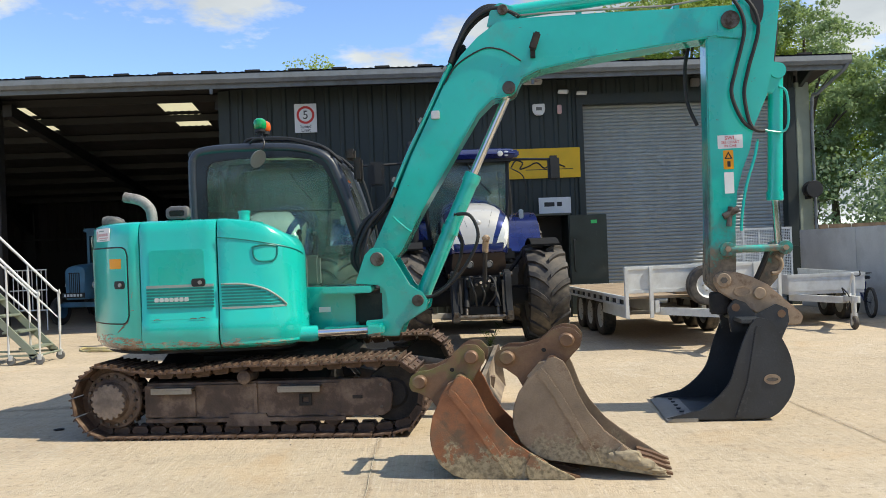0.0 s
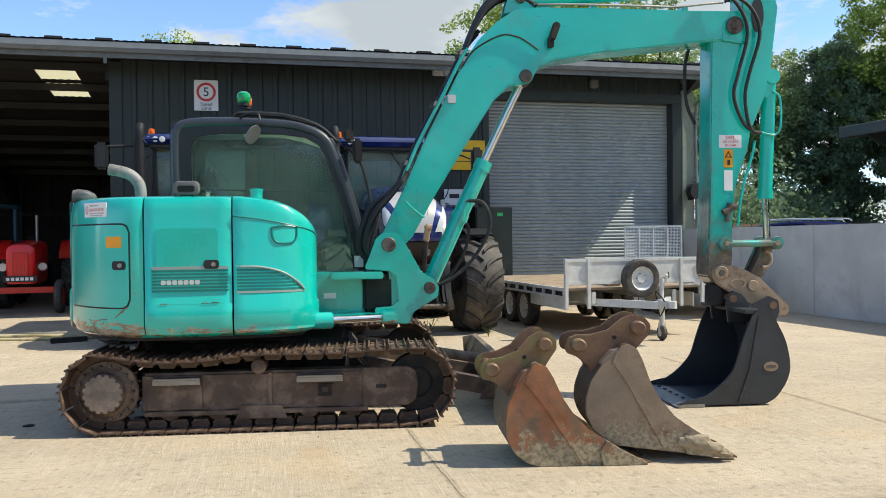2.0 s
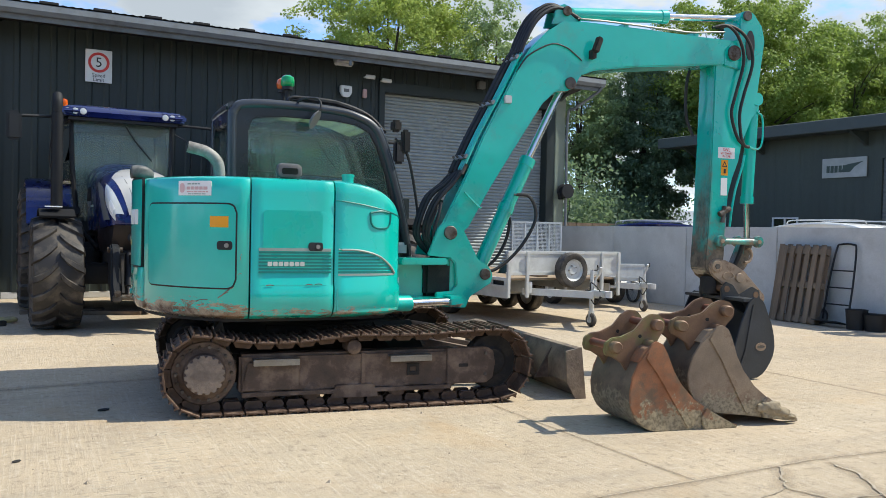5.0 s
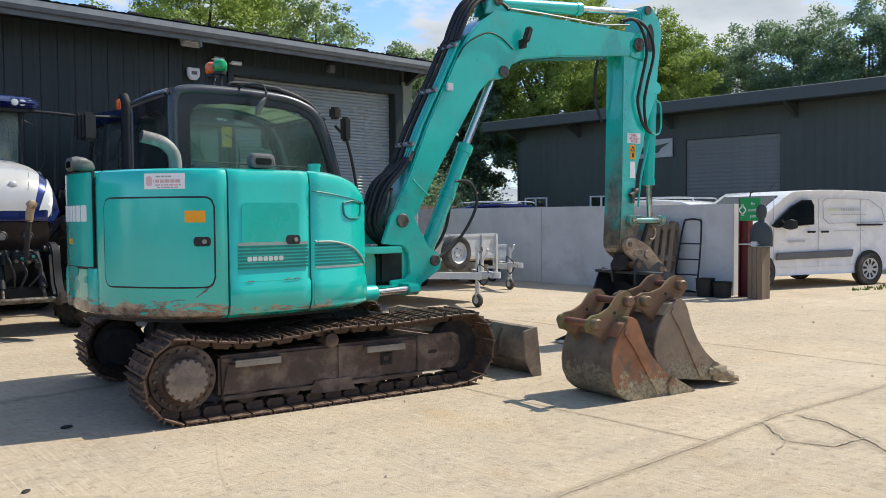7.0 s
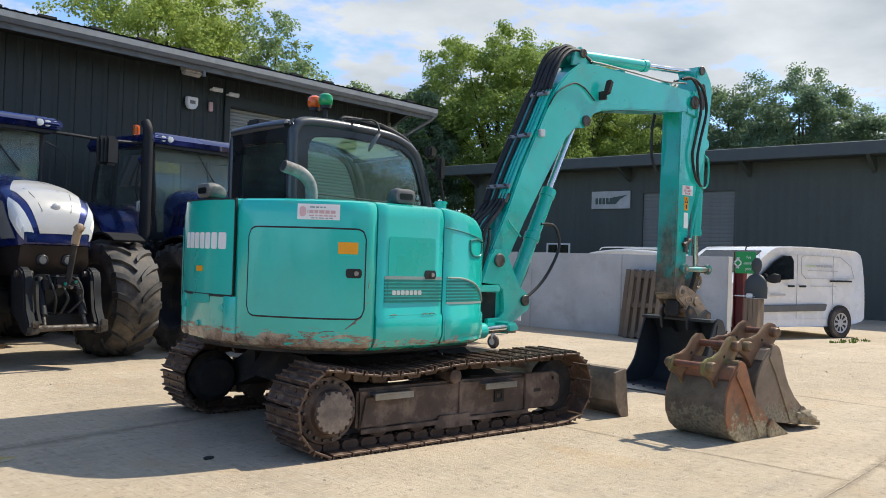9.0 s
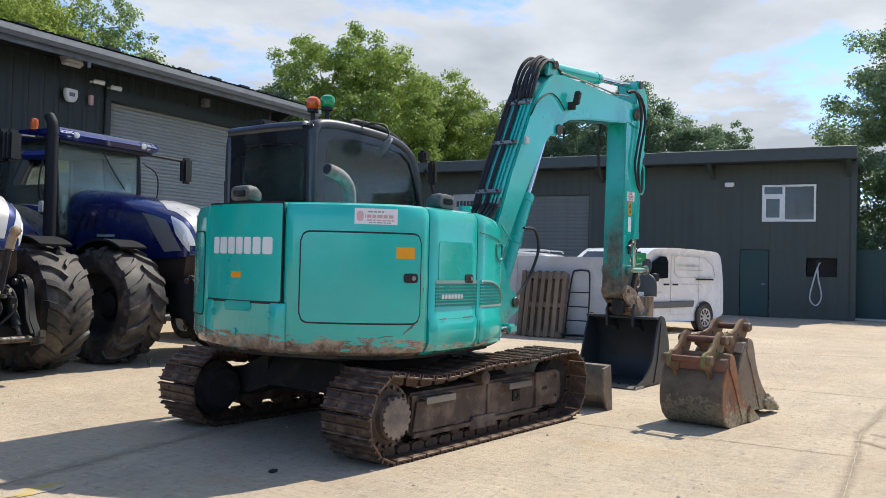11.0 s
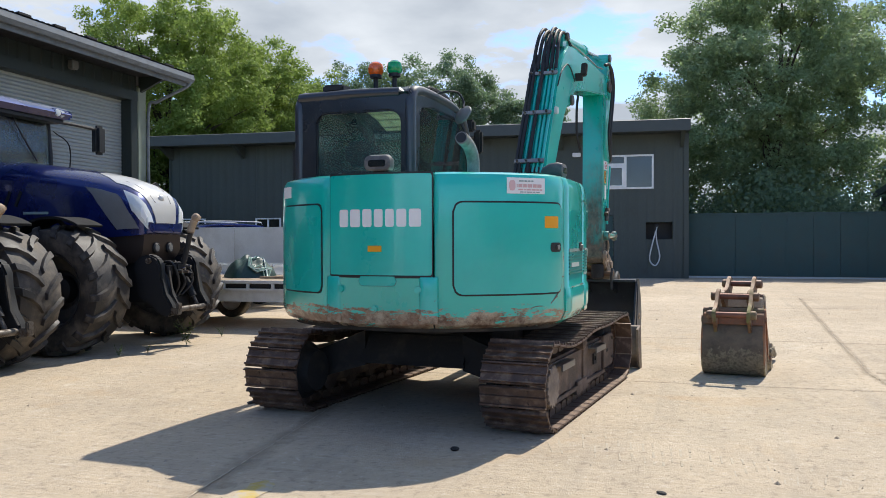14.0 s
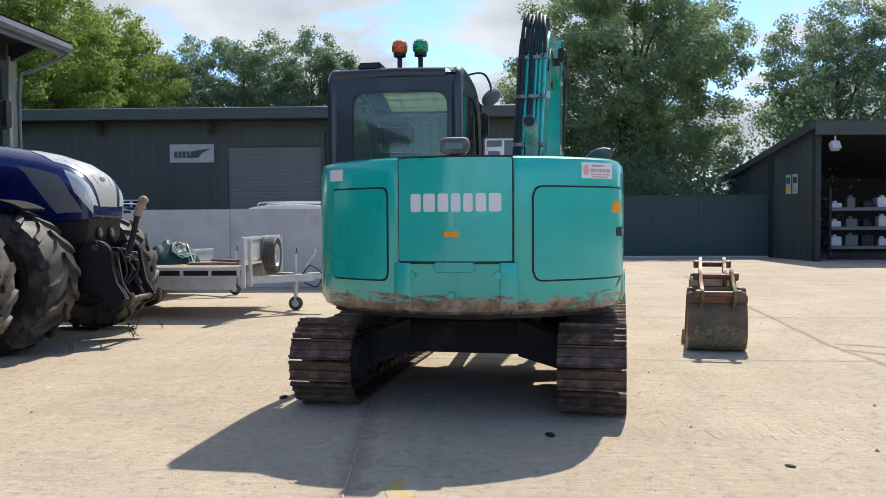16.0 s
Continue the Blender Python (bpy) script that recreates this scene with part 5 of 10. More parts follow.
# ---- house: outline of the bodywork seen from above (x ahead, y to the left)
R_TAIL = 1.30
_raw = [(0.685, -0.62), (0.68, -0.82), (0.625, -0.955), (0.50, -1.045), (0.32, -1.088), (0.07, -1.105), (-0.30, -1.108), (-0.56, -1.10), (-0.71, -1.065)]
_raw += [(R_TAIL * math.cos(radians(a)), R_TAIL * math.sin(radians(a))) for a in range(-130, -229, -7)]
_raw += [(-0.71, 1.065), (-0.56, 1.10), (-0.30, 1.105), (0.2, 1.105)]
RIM = [Vector((p.x, p.y)) for p in smooth_line([(x, y, 0) for x, y in _raw], 6)]
CUM = [0.0]
for a_, c_ in zip(RIM, RIM[1:]):
    CUM.append(CUM[-1] + (c_ - a_).length)


def rim(s, off=0.0):
    """The point of the outline at arc length s, pushed outward by off."""
    s = min(max(s, 0.0), CUM[-1] - 1e-6)
    i = max(j for j in range(len(CUM) - 1) if CUM[j] <= s)
    p = RIM[i].lerp(RIM[i + 1], (s - CUM[i]) / (CUM[i + 1] - CUM[i]))
    d = (RIM[min(i + 2, len(RIM) - 1)] - RIM[max(i - 1, 0)]).normalized()
    return p + Vector((-d.y, d.x)) * off


def at_rim(x=None, y=None, lo=0.0, hi=99.0):
    """Arc length at which the outline passes x (on its near side) or y (along the tail)."""
    best = min((abs((p.x - x) if x is not None else (p.y - y)), c) for p, c in zip(RIM, CUM) if lo <= c <= hi)
    return best[1]


S_MID = at_rim(x=0.085, hi=2.0)
S_SIDE = at_rim(x=-0.567, hi=2.0)
S_A = at_rim(y=-0.367, lo=1.9)
S_B = at_rim(y=0.385, lo=1.9)
S_L = at_rim(x=-0.62, lo=3.5)
LEVELS = [(0.0, 0.075), (0.025, 0.030), (0.085, 0.0), (0.90, 0.0), (0.955, 0.008), (0.985, 0.025), (1.0, 0.06)]


def skin(s0, s1, zb=0.70, zt=1.735, deep=0.16, n=14, top=None, ledge=0.0):
    """A rounded bodywork shell between two places on the outline."""
    rings = []
    levels = LEVELS[:3] + [(2.93, 0.0), (2.955, ledge)] + [(t, q + ledge) for t, q in LEVELS[3:]] if ledge else LEVELS
    levels = [(t, q - ledge) for t, q in levels]
    for t, inset in levels:
        ring = []
        for i in range(n + 1):
            s = s0 + (s1 - s0) * i / n
            e = 0.018 if i in (0, n) else 0.0
            p = rim(s, -inset - e)
            z1 = top(p.x) if top else zt
            ring.append((p.x, p.y, zb + (z1 - zb) * t if t < 2 else t - 2))
        for i in range(n, -1, -1):
            p = rim(s0 + (s1 - s0) * i / n, -deep)
            z1 = top(p.x) if top else zt
            ring.append((p.x, p.y, zb + (z1 - zb) * t if t < 2 else t - 2))
        rings.append(ring)
    return loft(rings)


def patch(s0, s1, z0, z1, off, thick=0.02, rc=0.0, n=16, top=None):
    """A raised panel that follows the outline, with rounded corners."""
    cols, length = [], s1 - s0
    ss = sorted({s0 + length * i / n for i in range(n + 1)} | ({s0 + rc * k / 4 for k in range(1, 4)} | {s1 - rc * k / 4 for k in range(1, 4)} if rc else set()))
    for s in ss:
        d = min(s - s0, s1 - s)
        cut = rc - math.sqrt(max(rc * rc - (rc - d) ** 2, 0)) if rc and d < rc else 0.0
        zt = min(z1, top(rim(s).x)) if top else z1
        a, b = rim(s, off), rim(s, off - thick)
        cols.append([(a.x, a.y, z0 + cut), (a.x, a.y, zt - cut), (b.x, b.y, zt - cut), (b.x, b.y, z0 + cut)])
    return loft(cols)


def hood_top(x):
    if x < 0.13:
        return 1.735
    t = (x - 0.13) / 0.555
    return 1.735 - 0.045 * t - 0.19 * t ** 3.2


G = 0.006
body = ex("body_core", loft([[(*(rim(CUM[-1] * i / 60, -0.13)), z) for i in range(61)] for z in (0.74, 1.40)]), "under", "dark inner body")
ex("deck", loft([[(*rim(S_MID + (S_L - S_MID) * i / 50, -0.10), z) for i in range(51)] for z in (1.40, 1.712)]), "teal", "teal engine deck")
bonnet = ex("front_side_panel", skin(0.0, S_MID - G, 0.70, deep=0.5, n=22, top=hood_top, ledge=0.014), "teal", "teal side panel with a sloping top")
ex("lower_lip", patch(0.18, S_MID - 0.02, 0.74, 0.93, 0.006, 0.02, 0.02), "teal", "", HS, bonnet)
ex("crease", tube([(*rim(S_MID - 0.01 - (S_MID - 0.16) * i / 10, 0.0005), 1.585 - 0.035 * i / 10 - 0.115 * (i / 10) ** 1.5) for i in range(11)], 0.005, 6, 2), "stripe", "dark seam", HS, bonnet)
hx = at_rim(x=0.46, hi=2.0)
ex("grab_recess", join(tube([(*rim(hx - 0.10, 0.002), 1.50), (*rim(hx - 0.09, 0.002), 1.42), (*rim(hx - 0.05, 0.002), 1.385), (*rim(hx + 0.04, 0.002), 1.385), (*rim(hx + 0.085, 0.002), 1.42), (*rim(hx + 0.095, 0.002), 1.50)], 0.008, 6), tube([(*rim(hx - 0.10, 0.002), 1.50), (*rim(hx, 0.002), 1.515), (*rim(hx + 0.095, 0.002), 1.50)], 0.008, 6)), "stripe", "moulded grab recess", HS, bonnet)
mid = ex("middle_side_panel", skin(S_MID + G, S_SIDE - G, ledge=0.014), "teal", "dented teal side door panel")
ex("pressed_panel", patch(S_MID + 0.10, S_SIDE - 0.09, 1.06, 1.50, 0.004, 0.02, 0.03), "teal", "", HS, mid)
ex("lower_lip", patch(S_MID + 0.05, S_SIDE - 0.06, 0.78, 0.95, 0.006, 0.02, 0.03), "teal", "scraped lower lip", HS, mid)
for k in range(7):
    z = 1.19 - 0.024 * k
    ex("stripe", patch(S_MID + 0.03, S_SIDE - 0.06, z - 0.008, z + 0.006, 0.006, 0.006, n=6), "stripe", "", HS, mid)
    s_end = S_MID - 0.30 - 0.038 * k
    ex("stripe", patch(s_end, S_MID - 0.03, z - 0.008, z + 0.006, 0.003, 0.006, n=6), "stripe", "", HS, bonnet)
ex("stripe_edge", patch(S_MID + 0.03, S_SIDE - 0.06, 1.20, 1.222, 0.006, 0.006, n=6), "stripe_grey", "", HS, mid)
ex("stripe_edge", tube([(*rim(q, 0.003), z) for q, z in ((S_MID - 0.03, 1.215), (S_MID - 0.20, 1.21), (S_MID - 0.36, 1.17), (S_MID - 0.47, 1.10), (S_MID - 0.54, 1.035))], 0.009, 6), "stripe_grey", "", HS, bonnet)
ex("stripe_edge", patch(S_MID - 0.54, S_MID - 0.03, 1.018, 1.034, 0.003, 0.006, n=8), "stripe_grey", "", HS, bonnet)
for k in range(7):
    s = S_SIDE - 0.125 - 0.040 * k
    ex("model_mark", patch(s - 0.032, s, 1.090, 1.122, 0.009, 0.006, 0.006, n=4), "mark_grey", "pale grey model mark block", HS, mid)


def latch(s, z, parent, off):
    l = ex("latch", patch(s - 0.055, s + 0.055, z - 0.032, z + 0.032, off, 0.02, 0.02, 6), "black", "black door latch", HS, parent)
    p, q = rim(s - 0.015, off), rim(s - 0.015, off + 0.012)
    ex("latch_key", cyl((p.x, p.y, z), (q.x, q.y, z), 0.016, None, 14), "steel", "", HS, parent)


latch(S_MID + 0.15, 1.235, mid, 0.010)
right = ex("rear_corner_body", skin(S_SIDE + G, S_A - G, n=26), "teal", "teal rear corner with scraped skirt")
d0, d1 = S_SIDE + 0.105, S_A - 0.135
ex("door_gap", patch(d0 - 0.012, d1 + 0.012, 0.918, 1.542, 0.003, 0.02, 0.07, 30), "black", "dark gap round the door", HS, right)
ex("door", patch(d0, d1, 0.93, 1.53, 0.008, 0.02, 0.06, 30), "teal", "flush teal corner door", HS, right)
latch(d0 + 0.075, 1.235, right, 0.012)
ex("reflector", patch(d0 + 0.05, d0 + 0.185, 1.365, 1.445, 0.0105, 0.004, n=6), "orange", "orange reflector sticker", HS, right)
st_c = at_rim(x=-0.925, hi=2.2)
ex("plate_sticker", patch(st_c - 0.145, st_c + 0.145, 1.592, 1.698, 0.004, 0.004, n=10), "white", "worn white sticker with faded red print", HS, right)
for z, h, a, c, m in ((1.676, 0.010, -0.05, 0.06, "stripe_grey"), (1.645, 0.022, -0.115, 0.075, "faded_red"), (1.619, 0.009, -0.12, 0.07, "faded_red"), (1.603, 0.007, -0.10, 0.05, "stripe_grey")):
    q, rr = a, random.Random(int(z * 1000))
    while q < c:
        w = rr.uniform(0.015, 0.04)
        ex("print_line", patch(st_c + q, st_c + min(q + w, c), z - h / 2, z + h / 2, 0.006, 0.003, n=3), m, "", HS, right)
        q += w + 0.007
ex("print_mark", patch(st_c + 0.085, st_c + 0.130, 1.612, 1.680, 0.006, 0.003, 0.02, n=6), "faded_pink", "faded pink printed mark", HS, right)
for q0, z0, q1, z1, r in ((0.115, 0.935, 0.20, 0.872, 0.005), (0.15, 0.90, 0.225, 0.855, 0.004), (0.30, 0.84, 0.40, 0.828, 0.003), (0.062, 1.175, 0.07, 1.13, 0.002), (0.055, 1.03, 0.085, 1.026, 0.002)):
    ex("scrape", tube([(*rim(S_SIDE + q0, 0.0), z0), (*rim(S_SIDE + (q0 + q1) / 2, 0.0), (z0 + z1) / 2 + 0.006), (*rim(S_SIDE + q1, 0.0), z1)], r, 6), "hubface", "bare scrape through the paint", HS, right)
for q, z in ((0.10, 0.955), (0.17, 0.952), (0.46, 0.95)):
    ex("paint_chip", tube([(*rim(S_MID + q, 0.014), z), (*rim(S_MID + q + 0.03, 0.014), z + 0.003), (*rim(S_MID + q + 0.055, 0.014), z - 0.002)], 0.0035, 6), "trackframe", "rusty chip on the pressed ledge", HS, mid)
tail = ex("tail_body", skin(S_A + G, S_B - G, deep=0.3, n=16), "teal", "teal rear body with scraped counterweight")
ex("bonnet_gap", patch(S_A + 0.003, S_B - 0.003, 1.047, 1.735, 0.001, 0.02, 0.0), "black", "", HS, tail)
bon = ex("rear_bonnet", patch(S_A + 0.010, S_B - 0.010, 1.055, 1.722, 0.005, 0.03, 0.015), "teal", "flat teal rear bonnet", HS, tail)
def moulding(q0, q1):
    """A soft upright swelling of the counterweight between two places on the outline."""
    rings = []
    for z, f in ((0.735, 0.0), (0.75, 0.55), (0.785, 0.95), (0.84, 1.0), (0.98, 1.0), (1.02, 0.8), (1.043, 0.3)):
        front = [rim(q0 + (q1 - q0) * i / 12, 0.001 + 0.017 * f * math.sin(math.pi * i / 12) ** 0.6) for i in range(13)]
        back = [rim(q0 + (q1 - q0) * i / 12, -0.03) for i in range(12, -1, -1)]
        rings.append([(p.x, p.y, z) for p in front + back])
    return loft(rings)


for q in (S_A, S_B):
    k = 1 if q == S_A else -1
    ex("corner_moulding", moulding(*sorted((q - k * 0.03, q + k * 0.095))), "teal", "rounded moulding of the counterweight", HS, tail, 60)
c = (S_A + S_B) / 2
for q0, q1 in ((S_A + 0.015, c - 0.125), (c + 0.125, S_B - 0.015)):
    ex("bonnet_slot", patch(q0, q1, 1.036, 1.050, 0.003, 0.01, n=6), "black", "dark slot under the bonnet", HS, tail)
ex("catch_recess", patch(c - 0.135, c + 0.135, 0.985, 1.047, 0.0035, 0.012, 0.03), "teal", "pressed catch panel", HS, tail)
# Thin dark border paints in the shade round the catch panel.
ex("catch_shadow", patch(c - 0.139, c + 0.139, 0.981, 1.047, 0.002, 0.008, 0.034), "stripe", "", HS, tail)
letters = (0.070, 0.078, 0.068, 0.062, 0.060, 0.066, 0.080)
s = at_rim(y=-0.275, lo=1.9)
for k, w in enumerate(reversed(letters)):
    ex("maker_mark", patch(s, s + w, 1.374, 1.492, 0.0085, 0.005, 0.014, n=4), "white", "white maker's mark block", HS, tail)
    s += w + 0.018
c = (S_A + S_B) / 2
ex("reflector", patch(c - 0.035, c + 0.065, 1.21, 1.25, 0.0075, 0.004, n=4), "orange", "orange reflector sticker", HS, tail)
for ds, z in ((-0.28, 0.96), (0.28, 0.96), (0.02, 0.83)):
    p, q = rim(c + ds, 0.0), rim(c + ds, 0.012)
    ex("plug", cyl((p.x, p.y, z), (q.x, q.y, z), 0.024, None, 16), "teal", "", HS, tail)
left = ex("rear_corner_body", skin(S_B + G, S_L - G, n=26), "teal", "teal rear corner with scraped skirt")
d0, d1 = S_B + 0.085, S_L - 0.36
ex("door_gap", patch(d0 - 0.012, d1 + 0.012, 0.918, 1.542, 0.003, 0.02, 0.05, 24), "black", "", HS, left)
ex("door", patch(d0, d1, 0.93, 1.53, 0.008, 0.02, 0.045, 24), "teal", "flush teal corner door", HS, left)
ex("plate_sticker", patch(d1 - 0.12, d1 + 0.04, 1.595, 1.675, 0.004, 0.004, n=6), "white", "worn white sticker", HS, left)
ex("skirt", loft([[(*rim(CUM[-1] * i / 60, -0.10), z) for i in range(61)] for z in (0.675, 0.72)]), "under", "dark underside skirt")
ex("fuel_cap", join(cyl((0.235, -0.865, 1.70), (0.235, -0.865, 1.775), 0.045, None, 20), cyl((0.235, -0.865, 1.775), (0.235, -0.865, 1.80), 0.052, None, 20, 0.006)), "teal", "teal filler cap")
ex("exhaust", tube([(-0.69, -0.46, 1.70), (-0.69, -0.46, 1.80), (-0.71, -0.46, 1.88), (-0.79, -0.455, 1.95), (-0.93, -0.45, 1.985)], 0.045, 16, 5), "dullsteel", "dull grey exhaust pipe")
ex("exhaust_mouth", cyl((-0.90, -0.45, 1.98), (-0.935, -0.45, 1.986), 0.036, None, 16), "black")
ex("engine_cover", box(-0.62, 0.0, -0.80, 0.05, 1.70, 1.735, 0.015), "teal")


def rounded(x0, x1, z0, z1, r, n=5):
    """A rectangle with rounded corners, as points in order."""
    out = []
    for cx, cz, a0 in ((x1 - r, z0 + r, -90), (x1 - r, z1 - r, 0), (x0 + r, z1 - r, 90), (x0 + r, z0 + r, 180)):
        out += [(cx + r * math.cos(radians(a0 + 90 * i / n)), cz + r * math.sin(radians(a0 + 90 * i / n))) for i in range(n + 1)]
    return out


def camera_pod(x, y, z, turn, colour, label):
    """A rounded camera housing that tapers to the back, with a dark recessed face; it looks along -x before the turn."""
    m = HS @ pose(x, y, z, 0, 0, turn)
    secs = [(-0.075, 0.085, 0.010, 0.085, 0.03), (-0.068, 0.092, 0.0, 0.098, 0.035), (-0.03, 0.095, 0.0, 0.108, 0.04), (0.03, 0.080, 0.0, 0.10, 0.036), (0.08, 0.055, 0.005, 0.075, 0.025), (0.10, 0.03, 0.012, 0.05, 0.015)]
    body = ex("camera_housing", loft([[(a, q, h) for q, h in rounded(-w, w, z0, z1, r)] for a, w, z0, z1, r in secs]), colour, label, m)
    ex("lens_face", loft([[(a, q, h) for q, h in rounded(-w, w, z0, z1, 0.014)] for a, w, z0, z1 in ((-0.079, 0.060, 0.026, 0.070), (-0.07, 0.062, 0.024, 0.072))]), "darkglass", "", m, body)
    ex("stalk", box(-0.04, 0.05, -0.04, 0.04, -0.04, 0.006), "black", "", m, body)


camera_pod(-1.24, 0.01, 1.745, 0, "pod", "grey rear camera housing")
camera_pod(-0.262, -0.955, 1.745, 90, "pod", "grey side camera housing")

# ---- cab
CAB_OUT = [(-0.52, 0.80), (-0.54, 1.60), (-0.54, 2.33), (-0.51, 2.41), (-0.42, 2.455), (-0.10, 2.47), (0.42, 2.45), (0.66, 2.405), (0.82, 2.32), (0.90, 2.15), (0.98, 1.92), (1.08, 1.56), (1.14, 1.24), (1.16, 1.10), (1.16, 0.80)]
CAB_IN = [(-0.36, 1.05), (-0.37, 1.62), (-0.37, 2.20), (-0.355, 2.27), (-0.31, 2.315), (-0.06, 2.34), (0.40, 2.335), (0.60, 2.31), (0.72, 2.245), (0.79, 2.12), (0.87, 1.90), (0.97, 1.54), (1.04, 1.24), (1.055, 1.14), (1.03, 1.05)]
Y0, Y1 = 0.06, 1.06
cab = ex("cab", ring_prism(CAB_OUT, CAB_IN, Y0 + 0.008, Y0 + 0.05, "y", 0.008), "cabtrim", "dark slate operator cab with tinted windows")
ex("side_frame", ring_prism(CAB_OUT, CAB_IN, Y1 - 0.05, Y1 - 0.008, "y", 0.008), "cabtrim", "", HS, cab)
ex("side_window", prism([(x, z) for x, z in CAB_IN], Y0 + 0.022, Y0 + 0.028), "cabglass", "green tinted side window", HS, cab).visible_shadow = False
ex("side_window", prism([(x, z) for x, z in CAB_IN], Y1 - 0.028, Y1 - 0.022), "cabglass", "green tinted side window", HS, cab).visible_shadow = False
roof = [(-0.535, 2.33), (-0.51, 2.41), (-0.42, 2.46), (-0.10, 2.478), (0.42, 2.457), (0.66, 2.41), (0.815, 2.325), (0.78, 2.30), (0.64, 2.365), (0.42, 2.405), (-0.10, 2.426), (-0.39, 2.41), (-0.46, 2.375), (-0.49, 2.32)]
rf = ex("roof", prism(roof, Y0 + 0.02, 0.30, "y", 0.012), "cabframe", "dark cab roof", HS, cab)
ex("roof_side", prism(roof, 0.84, Y1 - 0.02, "y", 0.012), "cabframe", "", HS, rf)
ex("roof_back", prism([(-0.535, 2.33), (-0.51, 2.41), (-0.42, 2.46), (-0.10, 2.478), (0.02, 2.474), (0.02, 2.424), (-0.10, 2.426), (-0.39, 2.41), (-0.46, 2.375), (-0.49, 2.32)], 0.298, 0.842, "y"), "cabframe", "", HS, rf)
for k in range(5):
    x = 0.10 + 0.15 * k
    z = 2.425 - max(0.0, x - 0.35) * 0.24
    ex("hatch_bar", box(x, x + 0.012, 0.30, 0.84, z - 0.008, z + 0.006), "black", "", HS, rf)
for y in (0.42, 0.57, 0.72):
    ex("hatch_bar", tube([(0.03, y, 2.427), (0.35, y, 2.425), (0.55, y, 2.385), (0.78, y, 2.305)], 0.006, 6, 3), "black", "", HS, rf)
ex("roof_lip", tube([(0.79, 0.14, 2.30), (0.80, 0.57, 2.302), (0.79, 0.98, 2.30)], 0.03, 10), "cabframe", "", HS, rf)
ex("rear_frame", ring_prism(rounded(Y0 + .01, Y1 - .01, 1.66, 2.42, 0.05), rounded(0.165, 0.865, 1.72, 2.265, 0.09), -0.535, -0.485, "x", 0.012), "cabtrim", "", HS, cab)
ex("rear_window", box(-0.51, -0.505, 0.15, 0.88, 1.71, 2.28), "cabglass", "", HS, cab).visible_shadow = False
for y in (Y0 + 0.04, Y1 - 0.04):
    ex("front_pillar", tube([(0.80, y, 2.32), (0.88, y, 2.16), (0.96, y, 1.92), (1.06, y, 1.56), (1.12, y, 1.24), (1.14, y, 1.05)], 0.035, 10), "cabframe", "", HS, cab)
ex("windscreen", loft([[(x, y, z) for y, x, z in ((Y0 + .05, a, b), (Y1 - .05, a, b), (Y1 - .05, a - 0.006, b), (Y0 + .05, a - 0.006, b))] for a, b in ((1.15, 1.08), (1.12, 1.26), (1.06, 1.56), (0.96, 1.92), (0.88, 2.15), (0.79, 2.32))]), "cabglass", "", HS, cab).visible_shadow = False
for y in (Y0 + 0.035, Y1 - 0.035):
    ex("frame_tube", tube([(-0.50, y, 1.62), (-0.505, y, 2.24), (-0.48, y, 2.375), (-0.39, y, 2.425), (-0.10, y, 2.44), (0.40, y, 2.425), (0.64, y, 2.375), (0.78, y, 2.29), (0.86, y, 2.13), (0.94, y, 1.90), (1.04, y, 1.54), (1.10, y, 1.24)], 0.045, 12), "cabframe", "", HS, cab)
ex("frame_tube", tube([(-0.505, Y0 + 0.035, 2.40), (-0.51, 0.56, 2.408), (-0.505, Y1 - 0.035, 2.40)], 0.042, 12), "cabframe", "", HS, cab)
ex("lower_shell", prism([(-0.53, 0.74), (-0.53, 1.10), (0.30, 1.10), (1.14, 1.06), (1.17, 0.74)], Y0 + 0.002, Y1, "y", 0.02), "teal", "teal lower cab shell", HS, cab)
ex("front_sill", box(1.02, 1.17, Y0, Y1, 1.02, 1.12, 0.02), "cabframe", "", HS, cab)
st = ex("seat", join(box(-0.15, 0.35, 0.36, 0.84, 1.18, 1.32, 0.04), moved(box(-0.07, 0.07, 0.36, 0.84, 0, 0.58, 0.05), pose(-0.12, 0, 1.28, 0, -12)), moved(box(-0.05, 0.05, 0.45, 0.75, 0, 0.2, 0.04), pose(-0.25, 0, 1.88, 0, -8))), "black", "black operator seat", HS, cab)
ex("console", join(box(0.0, 0.5, 0.20, 0.32, 1.1, 1.42, 0.03), box(0.0, 0.5, 0.88, 1.0, 1.1, 1.42, 0.03)), "grey_plastic", "", HS, cab)
for y in (0.26, 0.94):
    ex("lever", join(tube([(0.42, y, 1.42), (0.45, y, 1.55), (0.44, y, 1.62)], 0.014), ball((0.44, y, 1.64), 0.03, 10)), "black", "", HS, cab)
ex("headlining", box(-0.46, 0.02, Y0 + .06, Y1 - .06, 2.395, 2.41), "grey_plastic", "", HS, cab)
ex("roof_hatch", prism([(0.02, 2.415), (0.36, 2.412), (0.56, 2.372), (0.79, 2.292), (0.79, 2.284), (0.56, 2.364), (0.36, 2.404), (0.02, 2.407)], 0.30, 0.84), "hatch", "pale translucent roof hatch", HS, cab)
ex("window_rail", tube([(-0.37, Y0 + 0.04, 1.86), (0.2, Y0 + 0.04, 1.845), (0.82, Y0 + 0.04, 1.83)], 0.007), "black", "", HS, cab)
for x in (-0.5, -0.3):
    ex("handhold", tube([(x, Y1 + 0.03, 1.2), (x, Y1 + 0.03, 2.0)], 0.012), "black", "", HS, cab)
